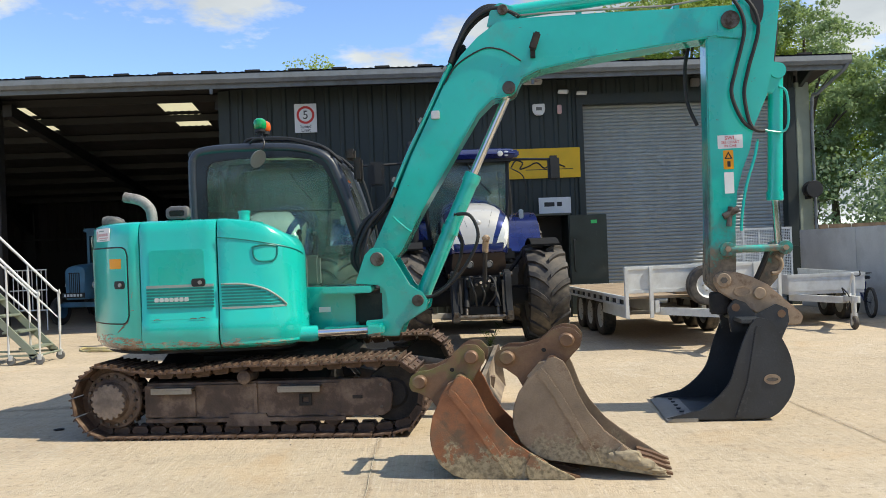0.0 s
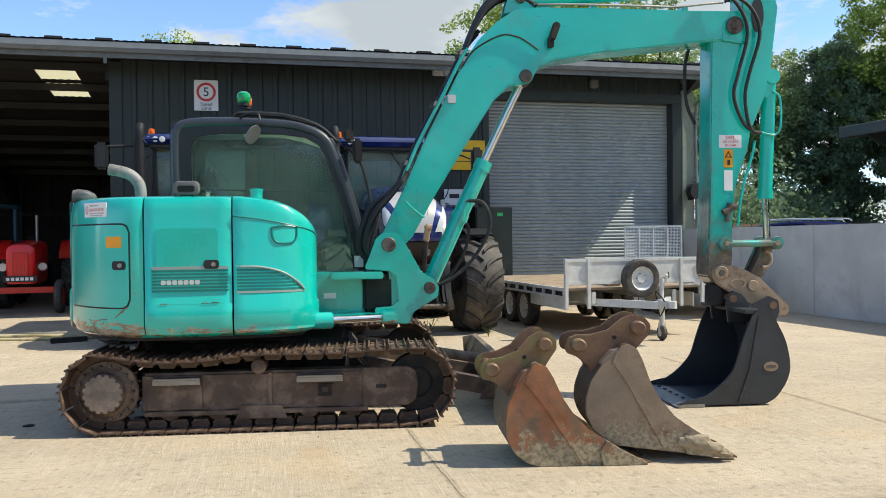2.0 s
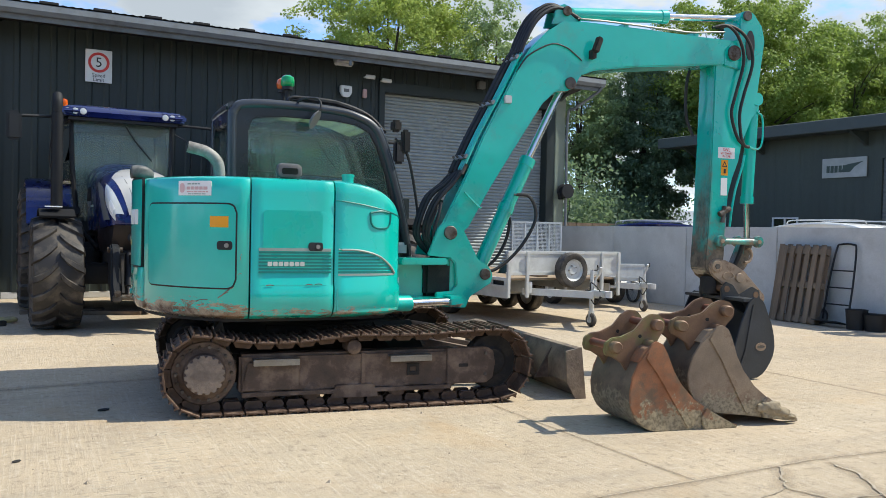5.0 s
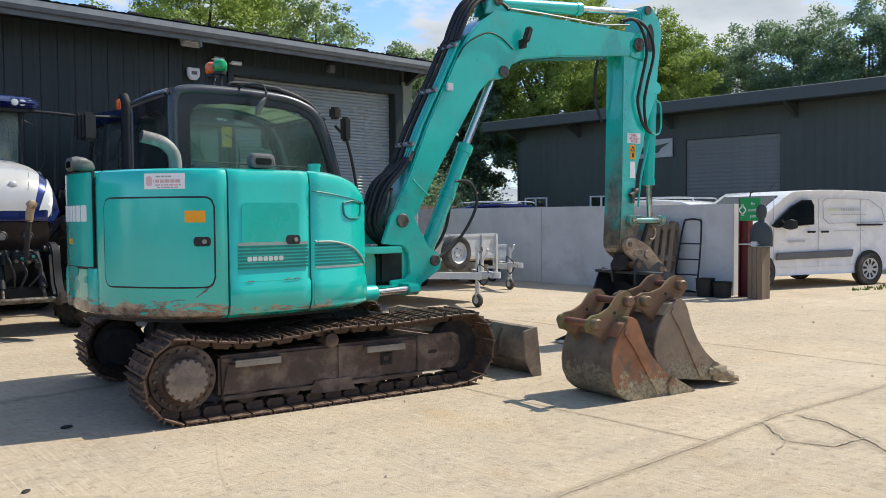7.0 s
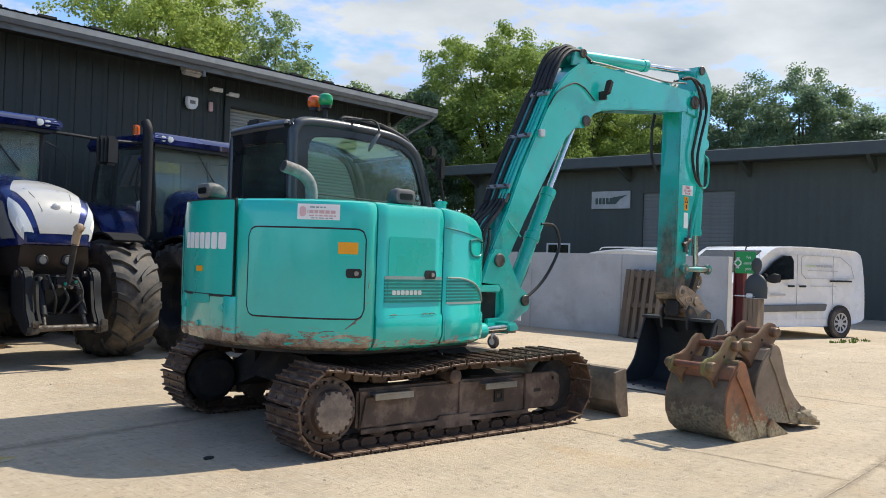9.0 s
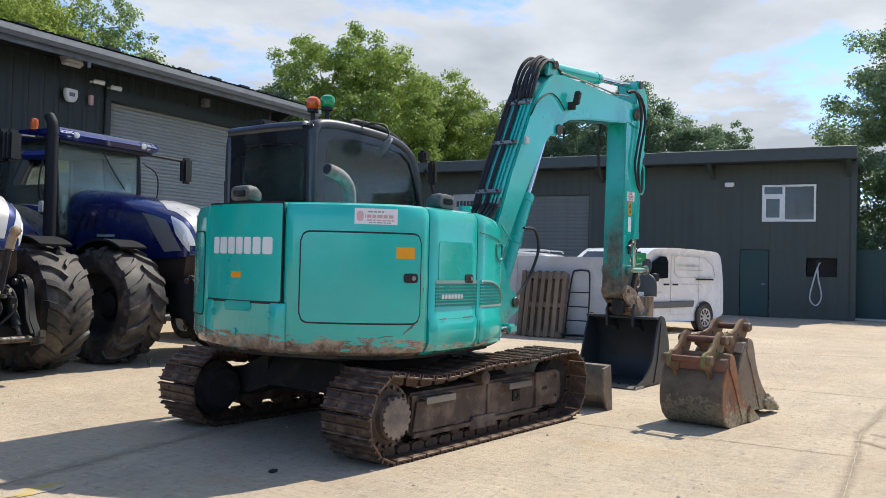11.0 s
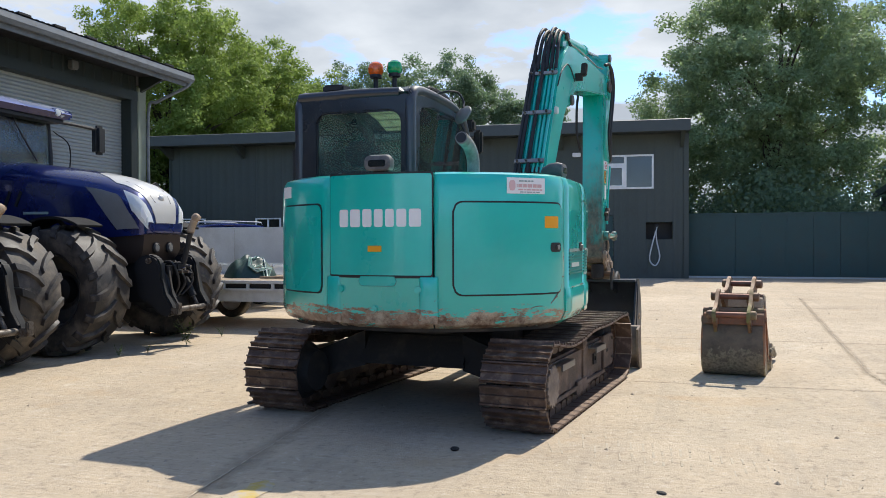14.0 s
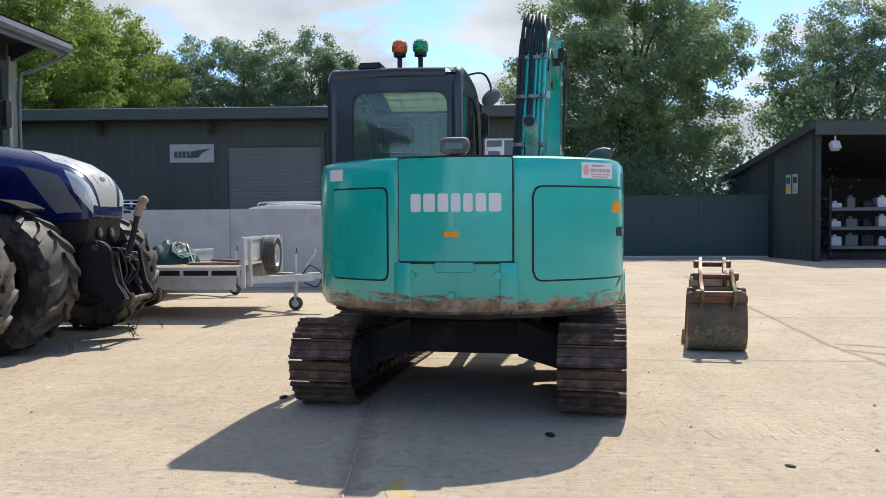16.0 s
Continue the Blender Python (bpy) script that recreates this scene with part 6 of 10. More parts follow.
# roof guard, mirror, beacons
guard = ex("roof_guard", tube([(-0.02, 0.14, 2.46), (0.0, 0.14, 2.515), (0.10, 0.14, 2.53), (0.42, 0.14, 2.515), (0.72, 0.14, 2.425), (0.90, 0.14, 2.27)], 0.016, 8), "black", "black tubular roof guard", HS, cab)
ex("guard_bar", tube([(-0.02, 0.95, 2.46), (0.0, 0.95, 2.515), (0.10, 0.95, 2.53), (0.42, 0.95, 2.515), (0.72, 0.95, 2.425), (0.90, 0.95, 2.27)], 0.016, 8), "black", "", HS, cab)
ex("guard_visor", prism([(0.02, 2.50), (0.12, 2.535), (0.42, 2.52), (0.68, 2.445), (0.68, 2.43), (0.42, 2.50), (0.12, 2.516)], 0.12, 0.24), "black", "", HS, cab)
mirror = ex("mirror_arm", tube([(0.04, 0.10, 2.47), (0.10, 0.0, 2.50), (0.20, -0.05, 2.50), (0.22, -0.09, 2.43), (0.18, -0.10, 2.37)], 0.009, 8), "black", "", HS, cab)
ex("round_mirror", moved(turned([(0.01, -0.02), (0.06, -0.015), (0.085, 0.0), (0.088, 0.012), (0.01, 0.012)], (0, 0, 0), (0.75, -0.45, -0.5)), Matrix.Translation((0.16, -0.10, 2.315))), "grey_plastic", "grey round mirror", HS, cab)
ex("roof_box", box(-0.50, -0.32, 0.66, 0.84, 2.44, 2.50, 0.015), "black", "", HS, cab)
for y, m, l in ((0.455, "green_lens", "green beacon"), (0.625, "orange_lens", "orange beacon")):
    b = ex("beacon", join(cyl((0.05, y, 2.46), (0.05, y, 2.66), 0.02, None, 12), turned([(0.01, 0), (0.05, 0), (0.05, 0.03), (0.01, 0.03)], (0.05, y, 2.64), (0, 0, 1), 20)), "black", l + " on a black stalk", HS, cab)
    ex("lens", turned([(0.048, 0), (0.062, 0.02), (0.064, 0.06), (0.055, 0.09), (0.03, 0.108), (0.002, 0.112)], (0.05, y, 2.665), (0, 0, 1), 24), m, l + " lens", HS, cab)
ex("windscreen_lamp", join(box(0.94, 1.03, 0.05, 0.14, 2.28, 2.39, 0.02), box(1.02, 1.10, 0.0, 0.08, 2.08, 2.30, 0.02)), "under", "work lamps beside the windscreen", HS, cab)
ex("front_rail", tube([(0.97, 0.07, 2.22), (1.10, 0.07, 2.06), (1.20, 0.07, 1.60), (1.22, 0.07, 1.30)], 0.014, 8), "black", "", HS, cab)
ex("grey_sticker", box(1.02, 1.10, Y0 - 0.004, Y0, 1.16, 1.26), "white", "", HS, cab)

# ---- front frame, swing post and boom
ex("front_frame", prism([(0.55, 0.74), (0.55, 1.14), (0.96, 1.14), (1.05, 1.09), (1.09, 1.02), (1.07, 0.74)], -0.44, 0.0, "y", 0.02), "teal", "teal front frame")
# A solid dark block stands in for the shaded opening by the swing post.
ex("cavity_shade", prism([(1.06, 0.80), (1.06, 1.10), (1.33, 1.10), (1.33, 0.80)], -0.49, -0.16, "y", 0.03), "under", "solid dark block for the shade in the swing post cavity")
ex("swing_lug", prism([(0.80, 0.74), (1.25, 0.74), (1.25, 0.80), (0.80, 0.80)], -0.62, -0.25, "y", 0.01), "teal")
ex("swing_lug", prism([(0.80, 1.08), (1.22, 1.08), (1.22, 1.14), (0.80, 1.14)], -0.62, -0.25, "y", 0.01), "teal")
ex("white_label", box(0.74, 0.84, -0.446, -0.441, 0.92, 0.965), "white", "small white label")
ex("swing_ram", cyl((0.40, -0.88, 0.775), (0.80, -0.82, 0.775), 0.066, None, 20, 0.008), "teal", "teal swing ram barrel")
ex("rod_lug", box(1.18, 1.32, -0.76, -0.56, 0.73, 0.82, 0.02), "teal", "teal rod end lug")
ex("ram_rod", cyl((0.78, -0.823, 0.775), (1.24, -0.70, 0.775), 0.032), "chrome", "bright ram rod")


def bo(name, bm, material, label="", parent=None, sharp=32):
    return ex(name, bm, material, label, BOOM, parent, sharp)


POST = [(-0.12, 0.72), (0.16, 0.70), (0.20, 0.80), (0.40, 0.92), (0.415, 1.00), (0.37, 1.07), (0.27, 1.13), (0.12, 1.40), (0.06, 1.46), (-0.05, 1.46), (-0.11, 1.40), (-0.20, 1.16), (0.0, 1.14), (0.055, 1.09), (0.075, 0.90), (0.02, 0.85), (-0.12, 0.84)]
post = bo("swing_post", prism(POST, -0.20, -0.155, "y", 0.008), "teal_arm", "teal swing post plate")
bo("plate", prism(POST, 0.155, 0.20, "y", 0.008), "teal_arm", "", post)
bo("post_core", prism([(0.0, 0.80), (0.16, 0.80), (0.22, 1.0), (0.12, 1.16), (0.0, 1.16)], -0.155, 0.155, "y", 0.02), "teal_arm", "", post)
bo("post_base", prism([(-0.16, 0.74), (0.16, 0.74), (0.16, 0.80), (-0.16, 0.80)], -0.15, 0.15), "teal_arm", "", post)


def pin(x, z, w, r, parent, col="pin"):
    return bo("pin", join(cyl((x, -w - 0.02, z), (x, w + 0.02, z), r * 0.62, None, 18), turned([(0.01, 0), (r, 0), (r, 0.016), (r * 0.9, 0.022), (0.01, 0.022)], (x, -w, z), (0, -1, 0), 22), turned([(0.01, 0), (r, 0), (r, 0.016), (0.01, 0.02)], (x, w, z), (0, 1, 0), 22)), col, "", parent)


pin(0.0, 1.36, 0.20, 0.06, post)
pin(0.335, 1.0, 0.20, 0.05, post)
TOP = [(-0.075, 1.34), (-0.065, 1.42), (0.025, 1.60), (0.125, 1.80), (0.31, 2.22), (0.485, 2.56), (0.66, 2.90), (0.77, 3.06), (0.92, 3.21), (1.09, 3.325), (1.32, 3.345), (1.97, 3.345), (2.60, 3.335), (2.98, 3.335), (3.07, 3.29), (3.10, 3.21)]
LOW = [(3.06, 3.13), (2.96, 3.085), (2.75, 3.07), (2.40, 3.03), (1.81, 2.965), (1.42, 2.90), (1.28, 2.84), (1.22, 2.72), (1.14, 2.69), (1.03, 2.68), (0.90, 2.56), (0.63, 2.14), (0.39, 1.76), (0.20, 1.42), (0.075, 1.30), (0.0, 1.275), (-0.06, 1.30)]
boom = bo("boom", prism(TOP + LOW, -0.145, 0.145, "y", 0.012), "teal_arm", "worn teal main boom")
pin(1.17, 2.76, 0.15, 0.055, boom)
pin(2.99, 3.205, 0.165, 0.075, boom)
bo("boom_bracket", prism([(1.00, 3.30), (1.04, 3.46), (1.12, 3.50), (1.22, 3.46), (1.32, 3.32)], -0.10, -0.07, "y", 0.005), "teal_arm", "", boom)
bo("boom_bracket", prism([(1.00, 3.30), (1.04, 3.46), (1.12, 3.50), (1.22, 3.46), (1.32, 3.32)], 0.07, 0.10, "y", 0.005), "teal_arm", "", boom)
pin(1.14, 3.43, 0.11, 0.045, boom)
bo("boom_lamp", join(moved(box(-0.03, 0.03, -0.215, -0.15, -0.075, 0.075, 0.012), pose(1.40, -0.05, 3.12, 0, 20)), box(1.36, 1.40, -0.22, -0.14, 3.0, 3.08)), "under", "small dark boom lamp", boom)
bo("handrail", tube([(0.14, -0.16, 1.72), (0.20, -0.17, 1.66), (0.27, -0.17, 1.60), (0.30, -0.16, 1.585)], 0.009), "teal_arm", "", boom)
bo("lifting_lug", box(0.505, 0.575, -0.178, -0.145, 2.53, 2.60, 0.006), "galv", "", boom)
for x in (1.75, 2.55):
    bo("pipe_clamp", box(x, x + 0.05, -0.12, 0.12, 3.34, 3.385, 0.006), "teal_arm", "", boom)
PIPE_Y = (-0.120, -0.078, -0.036, 0.008, 0.052, 0.096, 0.130)
for k, y in enumerate(PIPE_Y):
    hose = k in (3, 5, 6)
    off = 0.020 + (0.022 if hose else 0.0)
    pts = [(0.135 - off, y, 1.88), (0.225 - off, y, 2.08), (0.315 - off, y, 2.27), (0.49 - off, y, 2.60), (0.655 - off, y, 2.925)]
    pts += [(0.76 - off, y, 3.085), (0.84 - off, y, 3.18)] if hose else [(0.70 - off, y, 3.0)]
    bo("boom_pipe", tube(pts, 0.019 if hose else 0.0155, 8), "hose" if hose else "teal_arm", "black hydraulic hose" if hose else "", boom)
# hoses that hang in a loop between the pipes' lower ends and the swing post
for k, y in enumerate(PIPE_Y):
    r = random.Random(k)
    d = (k % 4) * 0.042 + r.uniform(-0.012, 0.012)
    pts = [(0.15, y, 1.94), (0.055 - d * 0.4, y, 1.80), (-0.075 - d * 0.6, y * 0.9 - 0.01, 1.65 + d * 0.3), (-0.155 - d * 0.65, y * 0.8 - 0.02, 1.49), (-0.175 - d * 0.7, y * 0.7 - 0.01, 1.35), (-0.135 - d * 0.4, y * 0.6, 1.23), (-0.06, y * 0.6, 1.14)]
    bo("hydraulic_hose", tube(pts, 0.0165, 8), "hose", "black hydraulic hose", boom)
    bo("hose_end", cyl((0.125, y, 1.885), (0.165, y, 1.97), 0.022, None, 10), "pin", "", boom)
for k in range(3):
    bo("hydraulic_hose", tube([(-0.06, -0.13 + 0.05 * k, 1.64), (-0.10 - 0.03 * k, -0.16 + 0.04 * k, 1.50), (-0.14 - 0.03 * k, -0.15 + 0.04 * k, 1.34), (-0.10, -0.12, 1.20)], 0.014, 8), "hose", "thin black hose", boom)
# the bundle over the bend, from the pipes' upper ends to the ram bracket
for k in range(6):
    y = -0.115 + 0.046 * k
    up = 0.03 * (k % 3)
    pts = [(0.665, y, 2.985), (0.735, y, 3.15 + up * 0.5), (0.835, y * 0.9, 3.315 + up), (0.965, y * 0.8, 3.425 + up), (1.09, y * 0.8, 3.455 + up * 0.6), (1.20, y * 0.8, 3.415), (1.28, y, 3.365)]
    bo("hydraulic_hose", tube(pts, 0.019, 8), "hose", "black hydraulic hose", boom)
for x, z, a in ((0.19, 2.03, -63), (0.44, 2.525, -62), (0.665, 2.95, -60)):
    cl = bo("pipe_clamp", moved(box(-0.022, 0.022, -0.145, 0.150, 0.006, 0.030, 0.004), pose(x - 0.018, 0, z, 0, a)), "steel", "grey steel pipe clamp", boom)
    for y in (-0.10, 0.03, 0.12):
        bo("clamp_bolt", moved(cyl((0, y, 0.03), (0, y, 0.052), 0.011, None, 6), pose(x - 0.018, 0, z, 0, a)), "pin", "", cl)
bo("side_pipe", tube([(0.62, -0.152, 2.82), (0.74, -0.158, 2.98), (0.96, -0.158, 3.10), (1.10, -0.158, 3.09), (1.18, -0.158, 3.05), (1.28, -0.158, 2.98)], 0.007), "hose", "", boom)
bo("top_pipe", tube([(1.25, -0.12, 3.37), (1.55, -0.13, 3.375), (2.2, -0.13, 3.37), (2.5, -0.12, 3.37), (2.75, -0.11, 3.40), (2.92, -0.1, 3.42)], 0.010), "steel", "", boom)
# boom ram below, arm ram above
ram = bo("boom_ram", join(cyl((0.335, 0, 1.0), (0.815, 0, 2.02), 0.068, None, 24, 0.008), cyl((0.335, -0.05, 1.0), (0.335, 0.05, 1.0), 0.075, None, 20)), "teal_arm", "teal boom lift ram")
bo("gland", cyl((0.795, 0, 1.98), (0.835, 0, 2.065), 0.076, None, 24, 0.008), "teal_arm", "", ram)
bo("ram_rod", cyl((0.80, 0, 2.0), (1.15, 0, 2.72), 0.036), "chrome", "bright ram rod", ram)
bo("rod_eye", cyl((1.17, -0.05, 2.76), (1.17, 0.05, 2.76), 0.065, None, 20), "pin", "", ram)
bo("ram_hose", tube([(0.66, -0.08, 1.72), (0.80, -0.12, 1.70), (0.86, -0.13, 1.52), (0.76, -0.12, 1.30), (0.60, -0.11, 1.12), (0.42, -0.1, 1.02), (0.25, -0.08, 1.08)], 0.015), "hose", "", ram)
bo("ram_hose", tube([(0.60, 0.08, 1.60), (0.70, 0.10, 1.50), (0.66, 0.10, 1.28), (0.52, 0.1, 1.08), (0.30, 0.08, 1.02)], 0.015), "hose", "", ram)
bo("ram_clamp", cyl((0.60, 0, 1.56), (0.625, 0, 1.62), 0.078, None, 20), "teal_arm", "", ram)
ram = bo("arm_ram", join(cyl((1.14, 0, 3.43), (2.26, 0, 3.525), 0.062, None, 24, 0.008), cyl((1.14, -0.05, 3.43), (1.14, 0.05, 3.43), 0.07, None, 20)), "teal_arm", "teal arm ram over the boom")
bo("ram_rod", cyl((2.24, 0, 3.523), (3.14, 0, 3.597), 0.034), "chrome", "bright ram rod", ram)
bo("gland", cyl((2.22, 0, 3.52), (2.30, 0, 3.528), 0.069, None, 24, 0.006), "teal_arm", "", ram)
# dipper arm
ARM = [(2.80, 3.06), (2.785, 2.24), (2.765, 1.48), (2.745, 1.14), (2.75, 1.05), (2.81, 0.99), (2.90, 0.99), (2.96, 1.06), (2.975, 1.20), (2.98, 1.50), (3.005, 1.80), (3.055, 1.98), (3.12, 2.14), (3.155, 2.32), (3.27, 2.58), (3.335, 2.85), (3.405, 3.38), (3.365, 3.52), (3.255, 3.645), (3.135, 3.65), (3.085, 3.58), (3.075, 3.36), (2.99, 3.33), (2.875, 3.24)]
arm = bo("dipper_arm", prism(ARM, -0.125, 0.125, "y", 0.012), "teal_dip", "worn teal dipper arm")
for y in (-0.15, 0.127):
    bo("cheek", prism([(2.89, 3.08), (3.09, 3.05), (3.16, 3.2), (3.11, 3.34), (2.98, 3.33), (2.89, 3.22)], y, y + 0.023, "y", 0.005), "teal_arm", "", arm)
pin(3.165, 3.60, 0.13, 0.05, arm)
pin(2.90, 1.33, 0.145, 0.052, arm)
pin(2.86, 1.08, 0.145, 0.06, arm, "hitch")
bo("pin_bolt", cyl((2.86, -0.18, 1.08), (2.86, -0.155, 1.08), 0.028, None, 6), "pin", "", arm)
ram_ear = bo("ram_ear", prism([(3.22, 2.62), (3.34, 2.60), (3.42, 2.74), (3.41, 2.85), (3.32, 2.88)], -0.06, 0.06, "y", 0.008), "teal_arm", "", arm)
ram = bo("bucket_ram", join(cyl((3.38, 0, 2.79), (3.335, 0, 1.74), 0.060, None, 24, 0.008), cyl((3.38, -0.075, 2.79), (3.38, 0.075, 2.79), 0.065, None, 20)), "teal_arm", "teal bucket ram")
bo("ram_rod", cyl((3.335, 0, 1.76), (3.35, 0, 1.36), 0.032), "chrome", "bright ram rod", ram)
bo("gland", cyl((3.337, 0, 1.80), (3.334, 0, 1.72), 0.068, None, 24, 0.006), "teal_arm", "", ram)
bo("ram_pipe", tube([(3.38, -0.065, 2.66), (3.44, -0.075, 2.60), (3.445, -0.075, 2.36), (3.39, -0.07, 2.28), (3.22, -0.12, 2.30)], 0.010), "teal_arm", "", ram)
bo("arm_pipe", tube([(3.18, -0.135, 2.22), (3.15, -0.135, 2.08), (3.08, -0.135, 1.86), (3.04, -0.135, 1.66), (3.02, -0.135, 1.48)], 0.012), "teal_arm", "", arm)
for dx, dy in ((0, 0), (0.05, 0.0)):
    bo("hydraulic_hose", tube([(2.72 + dx, -0.17, 3.43), (2.88 + dx, -0.19, 3.46), (3.02 + dx * 2, -0.19, 3.36), (3.10 + dx * 2.2, -0.18, 3.14), (3.02 + dx * 2, -0.17, 2.80), (2.98 + dx * 2, -0.165, 2.60), (3.06 + dx, -0.16, 2.38), (3.16, -0.15, 2.30), (3.24, -0.12, 2.29)], 0.016), "hose", "black hydraulic hose", arm)
bo("hydraulic_hose", tube([(3.05, 0.15, 3.5), (3.30, 0.16, 3.54), (3.44, 0.16, 3.36), (3.42, 0.15, 3.0), (3.36, 0.14, 2.76)], 0.016), "hose", "black hydraulic hose", arm)
bo("hydraulic_hose", tube([(2.72, 0.16, 3.1), (2.68, 0.17, 2.9), (2.69, 0.17, 2.6), (2.76, 0.15, 2.4)], 0.016), "hose", "black hydraulic hose", arm)
ov = [(3.215 + 0.055 * math.cos(a), 3.31 + 0.15 * math.sin(a)) for a in [math.pi * i / 12 for i in range(24)]]
bo("oval_badge", prism(ov, -0.131, -0.126), "black_print", "dark oval badge", arm)
bo("warning_label", box(2.862, 3.062, -0.129, -0.125, 2.16, 2.27), "white", "white lifting label with red print", arm)
lab = BOOM @ pose(2.962, -0.1305, 2.245, 90)
lettering("SWL", 0.045, "red_print", arm, lab, "lettering", depth=0.0005)
lettering("SEE CHART", 0.030, "red_print", arm, BOOM @ pose(2.962, -0.1305, 2.21, 90), "lettering", depth=0.0005, squeeze=0.95)
lettering("IN CAB", 0.030, "red_print", arm, BOOM @ pose(2.962, -0.1305, 2.18, 90), "lettering", depth=0.0005)
bo("warning_label", box(2.903, 2.983, -0.129, -0.125, 1.99, 2.145), "orange", "orange warning label", arm)
bo("triangle", ring_prism([(2.911, 2.075), (2.975, 2.075), (2.943, 2.135)], [(2.925, 2.083), (2.961, 2.083), (2.943, 2.117)], -0.1305, -0.1292), "black_print", "", arm)
bo("warning_mark", box(2.933, 2.958, -0.1305, -0.1292, 2.01, 2.055), "black_print", "", arm)
bo("white_label", box(2.905, 2.98, -0.129, -0.125, 1.79, 1.965), "white", "blank white label", arm)
bo("valve", join(cyl((2.88, -0.15, 1.60), (3.0, -0.15, 1.66), 0.028, None, 12), cyl((2.92, -0.15, 1.52), (2.94, -0.15, 1.68), 0.022, None, 12)), "pin", "greasy valve block", arm)
# linkage and quick hitch
for y in (-0.155, 0.155):
    tip = bo("tipping_link", join(cyl((2.90, y, 1.33), (3.355, y, 1.332), 0.030, None, 16), turned([(0.02, -0.025), (0.058, -0.025), (0.062, -0.015), (0.062, 0.015), (0.058, 0.025), (0.02, 0.025)], (2.90, y, 1.33), (0, 1, 0), 22), turned([(0.02, -0.025), (0.055, -0.025), (0.059, -0.015), (0.059, 0.015), (0.055, 0.025), (0.02, 0.025)], (3.355, y, 1.332), (0, 1, 0), 22)), "teal_dip", "worn pale teal tipping link")
    for x, z in ((2.90, 1.335), (3.355, 1.332)):
        bo("link_bolt", cyl((x, y - math.copysign(0.0, y), z), (x, y + math.copysign(0.036, y), z), 0.024, None, 6), "hitch", "", tip)
bo("link_pin", cyl((3.355, -0.17, 1.332), (3.355, 0.17, 1.332), 0.040, None, 18), "pin")
gl = bo("guide_link", prism([(3.28, 1.36), (3.405, 1.36), (3.32, 1.08), (3.24, 0.99), (3.16, 0.97), (3.13, 1.04)], -0.055, 0.055, "y", 0.012), "teal_dip", "grimy teal lower link")
bo("link_hose", tube([(3.25, -0.07, 1.33), (3.20, -0.075, 1.20), (3.13, -0.075, 1.06)], 0.024), "under", "", gl)
bo("lifting_hook", tube([(3.29, -0.075, 1.27), (3.335, -0.08, 1.235), (3.345, -0.08, 1.18), (3.315, -0.08, 1.13), (3.265, -0.08, 1.12)], 0.016, 10), "hitch", "tan steel lifting hook", gl)
HITCH = [(2.775, 1.07), (2.79, 1.12), (2.86, 1.155), (2.98, 1.14), (3.09, 1.10), (3.21, 1.035), (3.34, 0.91), (3.475, 0.785), (3.48, 0.74), (3.445, 0.69), (3.34, 0.70), (3.11, 0.80), (2.965, 0.89), (2.82, 0.985)]
hit_ = bo("quick_hitch", prism(HITCH, -0.15, -0.115, "y", 0.012), "hitch", "dusty tan-brown quick hitch")
bo("plate", prism(HITCH, 0.115, 0.15, "y", 0.012), "hitch", "", hit_)
bo("hitch_body", prism([(2.90, 0.955), (2.95, 1.05), (3.18, 1.02), (3.32, 0.90), (3.46, 0.775), (3.435, 0.70), (3.34, 0.71), (3.1, 0.83)], -0.116, 0.116, "y", 0.008), "hitch", "", hit_)
pin(3.14, 0.965, 0.152, 0.048, hit_, "hitch")
ovb = [(3.00 + 0.065 * math.cos(a), 0.985 + 0.04 * math.sin(a)) for a in [math.pi * i / 10 for i in range(20)]]
bo("maker_plate", ring_prism([(3.01 + (x - 3.0) * 1.15, z * 1.0) for x, z in ovb], [(3.01 + (x - 3.0) * 0.85, 0.985 + (z - 0.985) * 0.8) for x, z in ovb], -0.160, -0.148), "hitch", "raised oval casting mark", hit_)

# ---------------------------------------------------------------- buckets
PLATE = [(0.03, 0.62), (0.05, 0.66), (0.09, 0.675), (0.14, 0.65), (0.18, 0.58), (0.235, 0.45), (0.30, 0.345), (0.40, 0.235), (0.50, 0.165), (0.575, 0.12), (0.60, 0.10), (0.62, 0.0), (0.10, 0.0),
         (0.02, 0.025), (-0.06, 0.09), (-0.11, 0.19), (-0.12, 0.29), (-0.10, 0.41), (-0.05, 0.52)]
WRAP = [(0.09, 0.665), (0.02, 0.60), (-0.05, 0.51), (-0.10, 0.40), (-0.12, 0.29), (-0.11, 0.19), (-0.06, 0.09), (0.02, 0.025), (0.10, 0.002), (0.35, 0.0), (0.63, 0.0)]
EAR = [(-0.26, 0.60), (-0.25, 0.655), (-0.20, 0.69), (-0.12, 0.70), (-0.02, 0.745), (0.05, 0.83), (0.11, 0.865), (0.18, 0.86), (0.225, 0.81), (0.225, 0.75), (0.18, 0.68), (0.13, 0.60), (0.08, 0.46), (0.0, 0.40), (-0.07, 0.42), (-0.12, 0.50), (-0.19, 0.545), (-0.245, 0.56)]


def wrap_sheet(line, w, thick):
    p = smooth_line([(x, 0, z) for x, z in line], 3)
    rings = []
    for i, q in enumerate(p):
        d = (p[min(i + 1, len(p) - 1)] - p[max(i - 1, 0)]).normalized()
        nrm = Vector((-d.z, 0, d.x))
        rings.append([(q.x, -w, q.z), (q.x, w, q.z), (q.x + nrm.x * thick, w, q.z + nrm.z * thick), (q.x + nrm.x * thick, -w, q.z + nrm.z * thick)])
    return loft(rings)


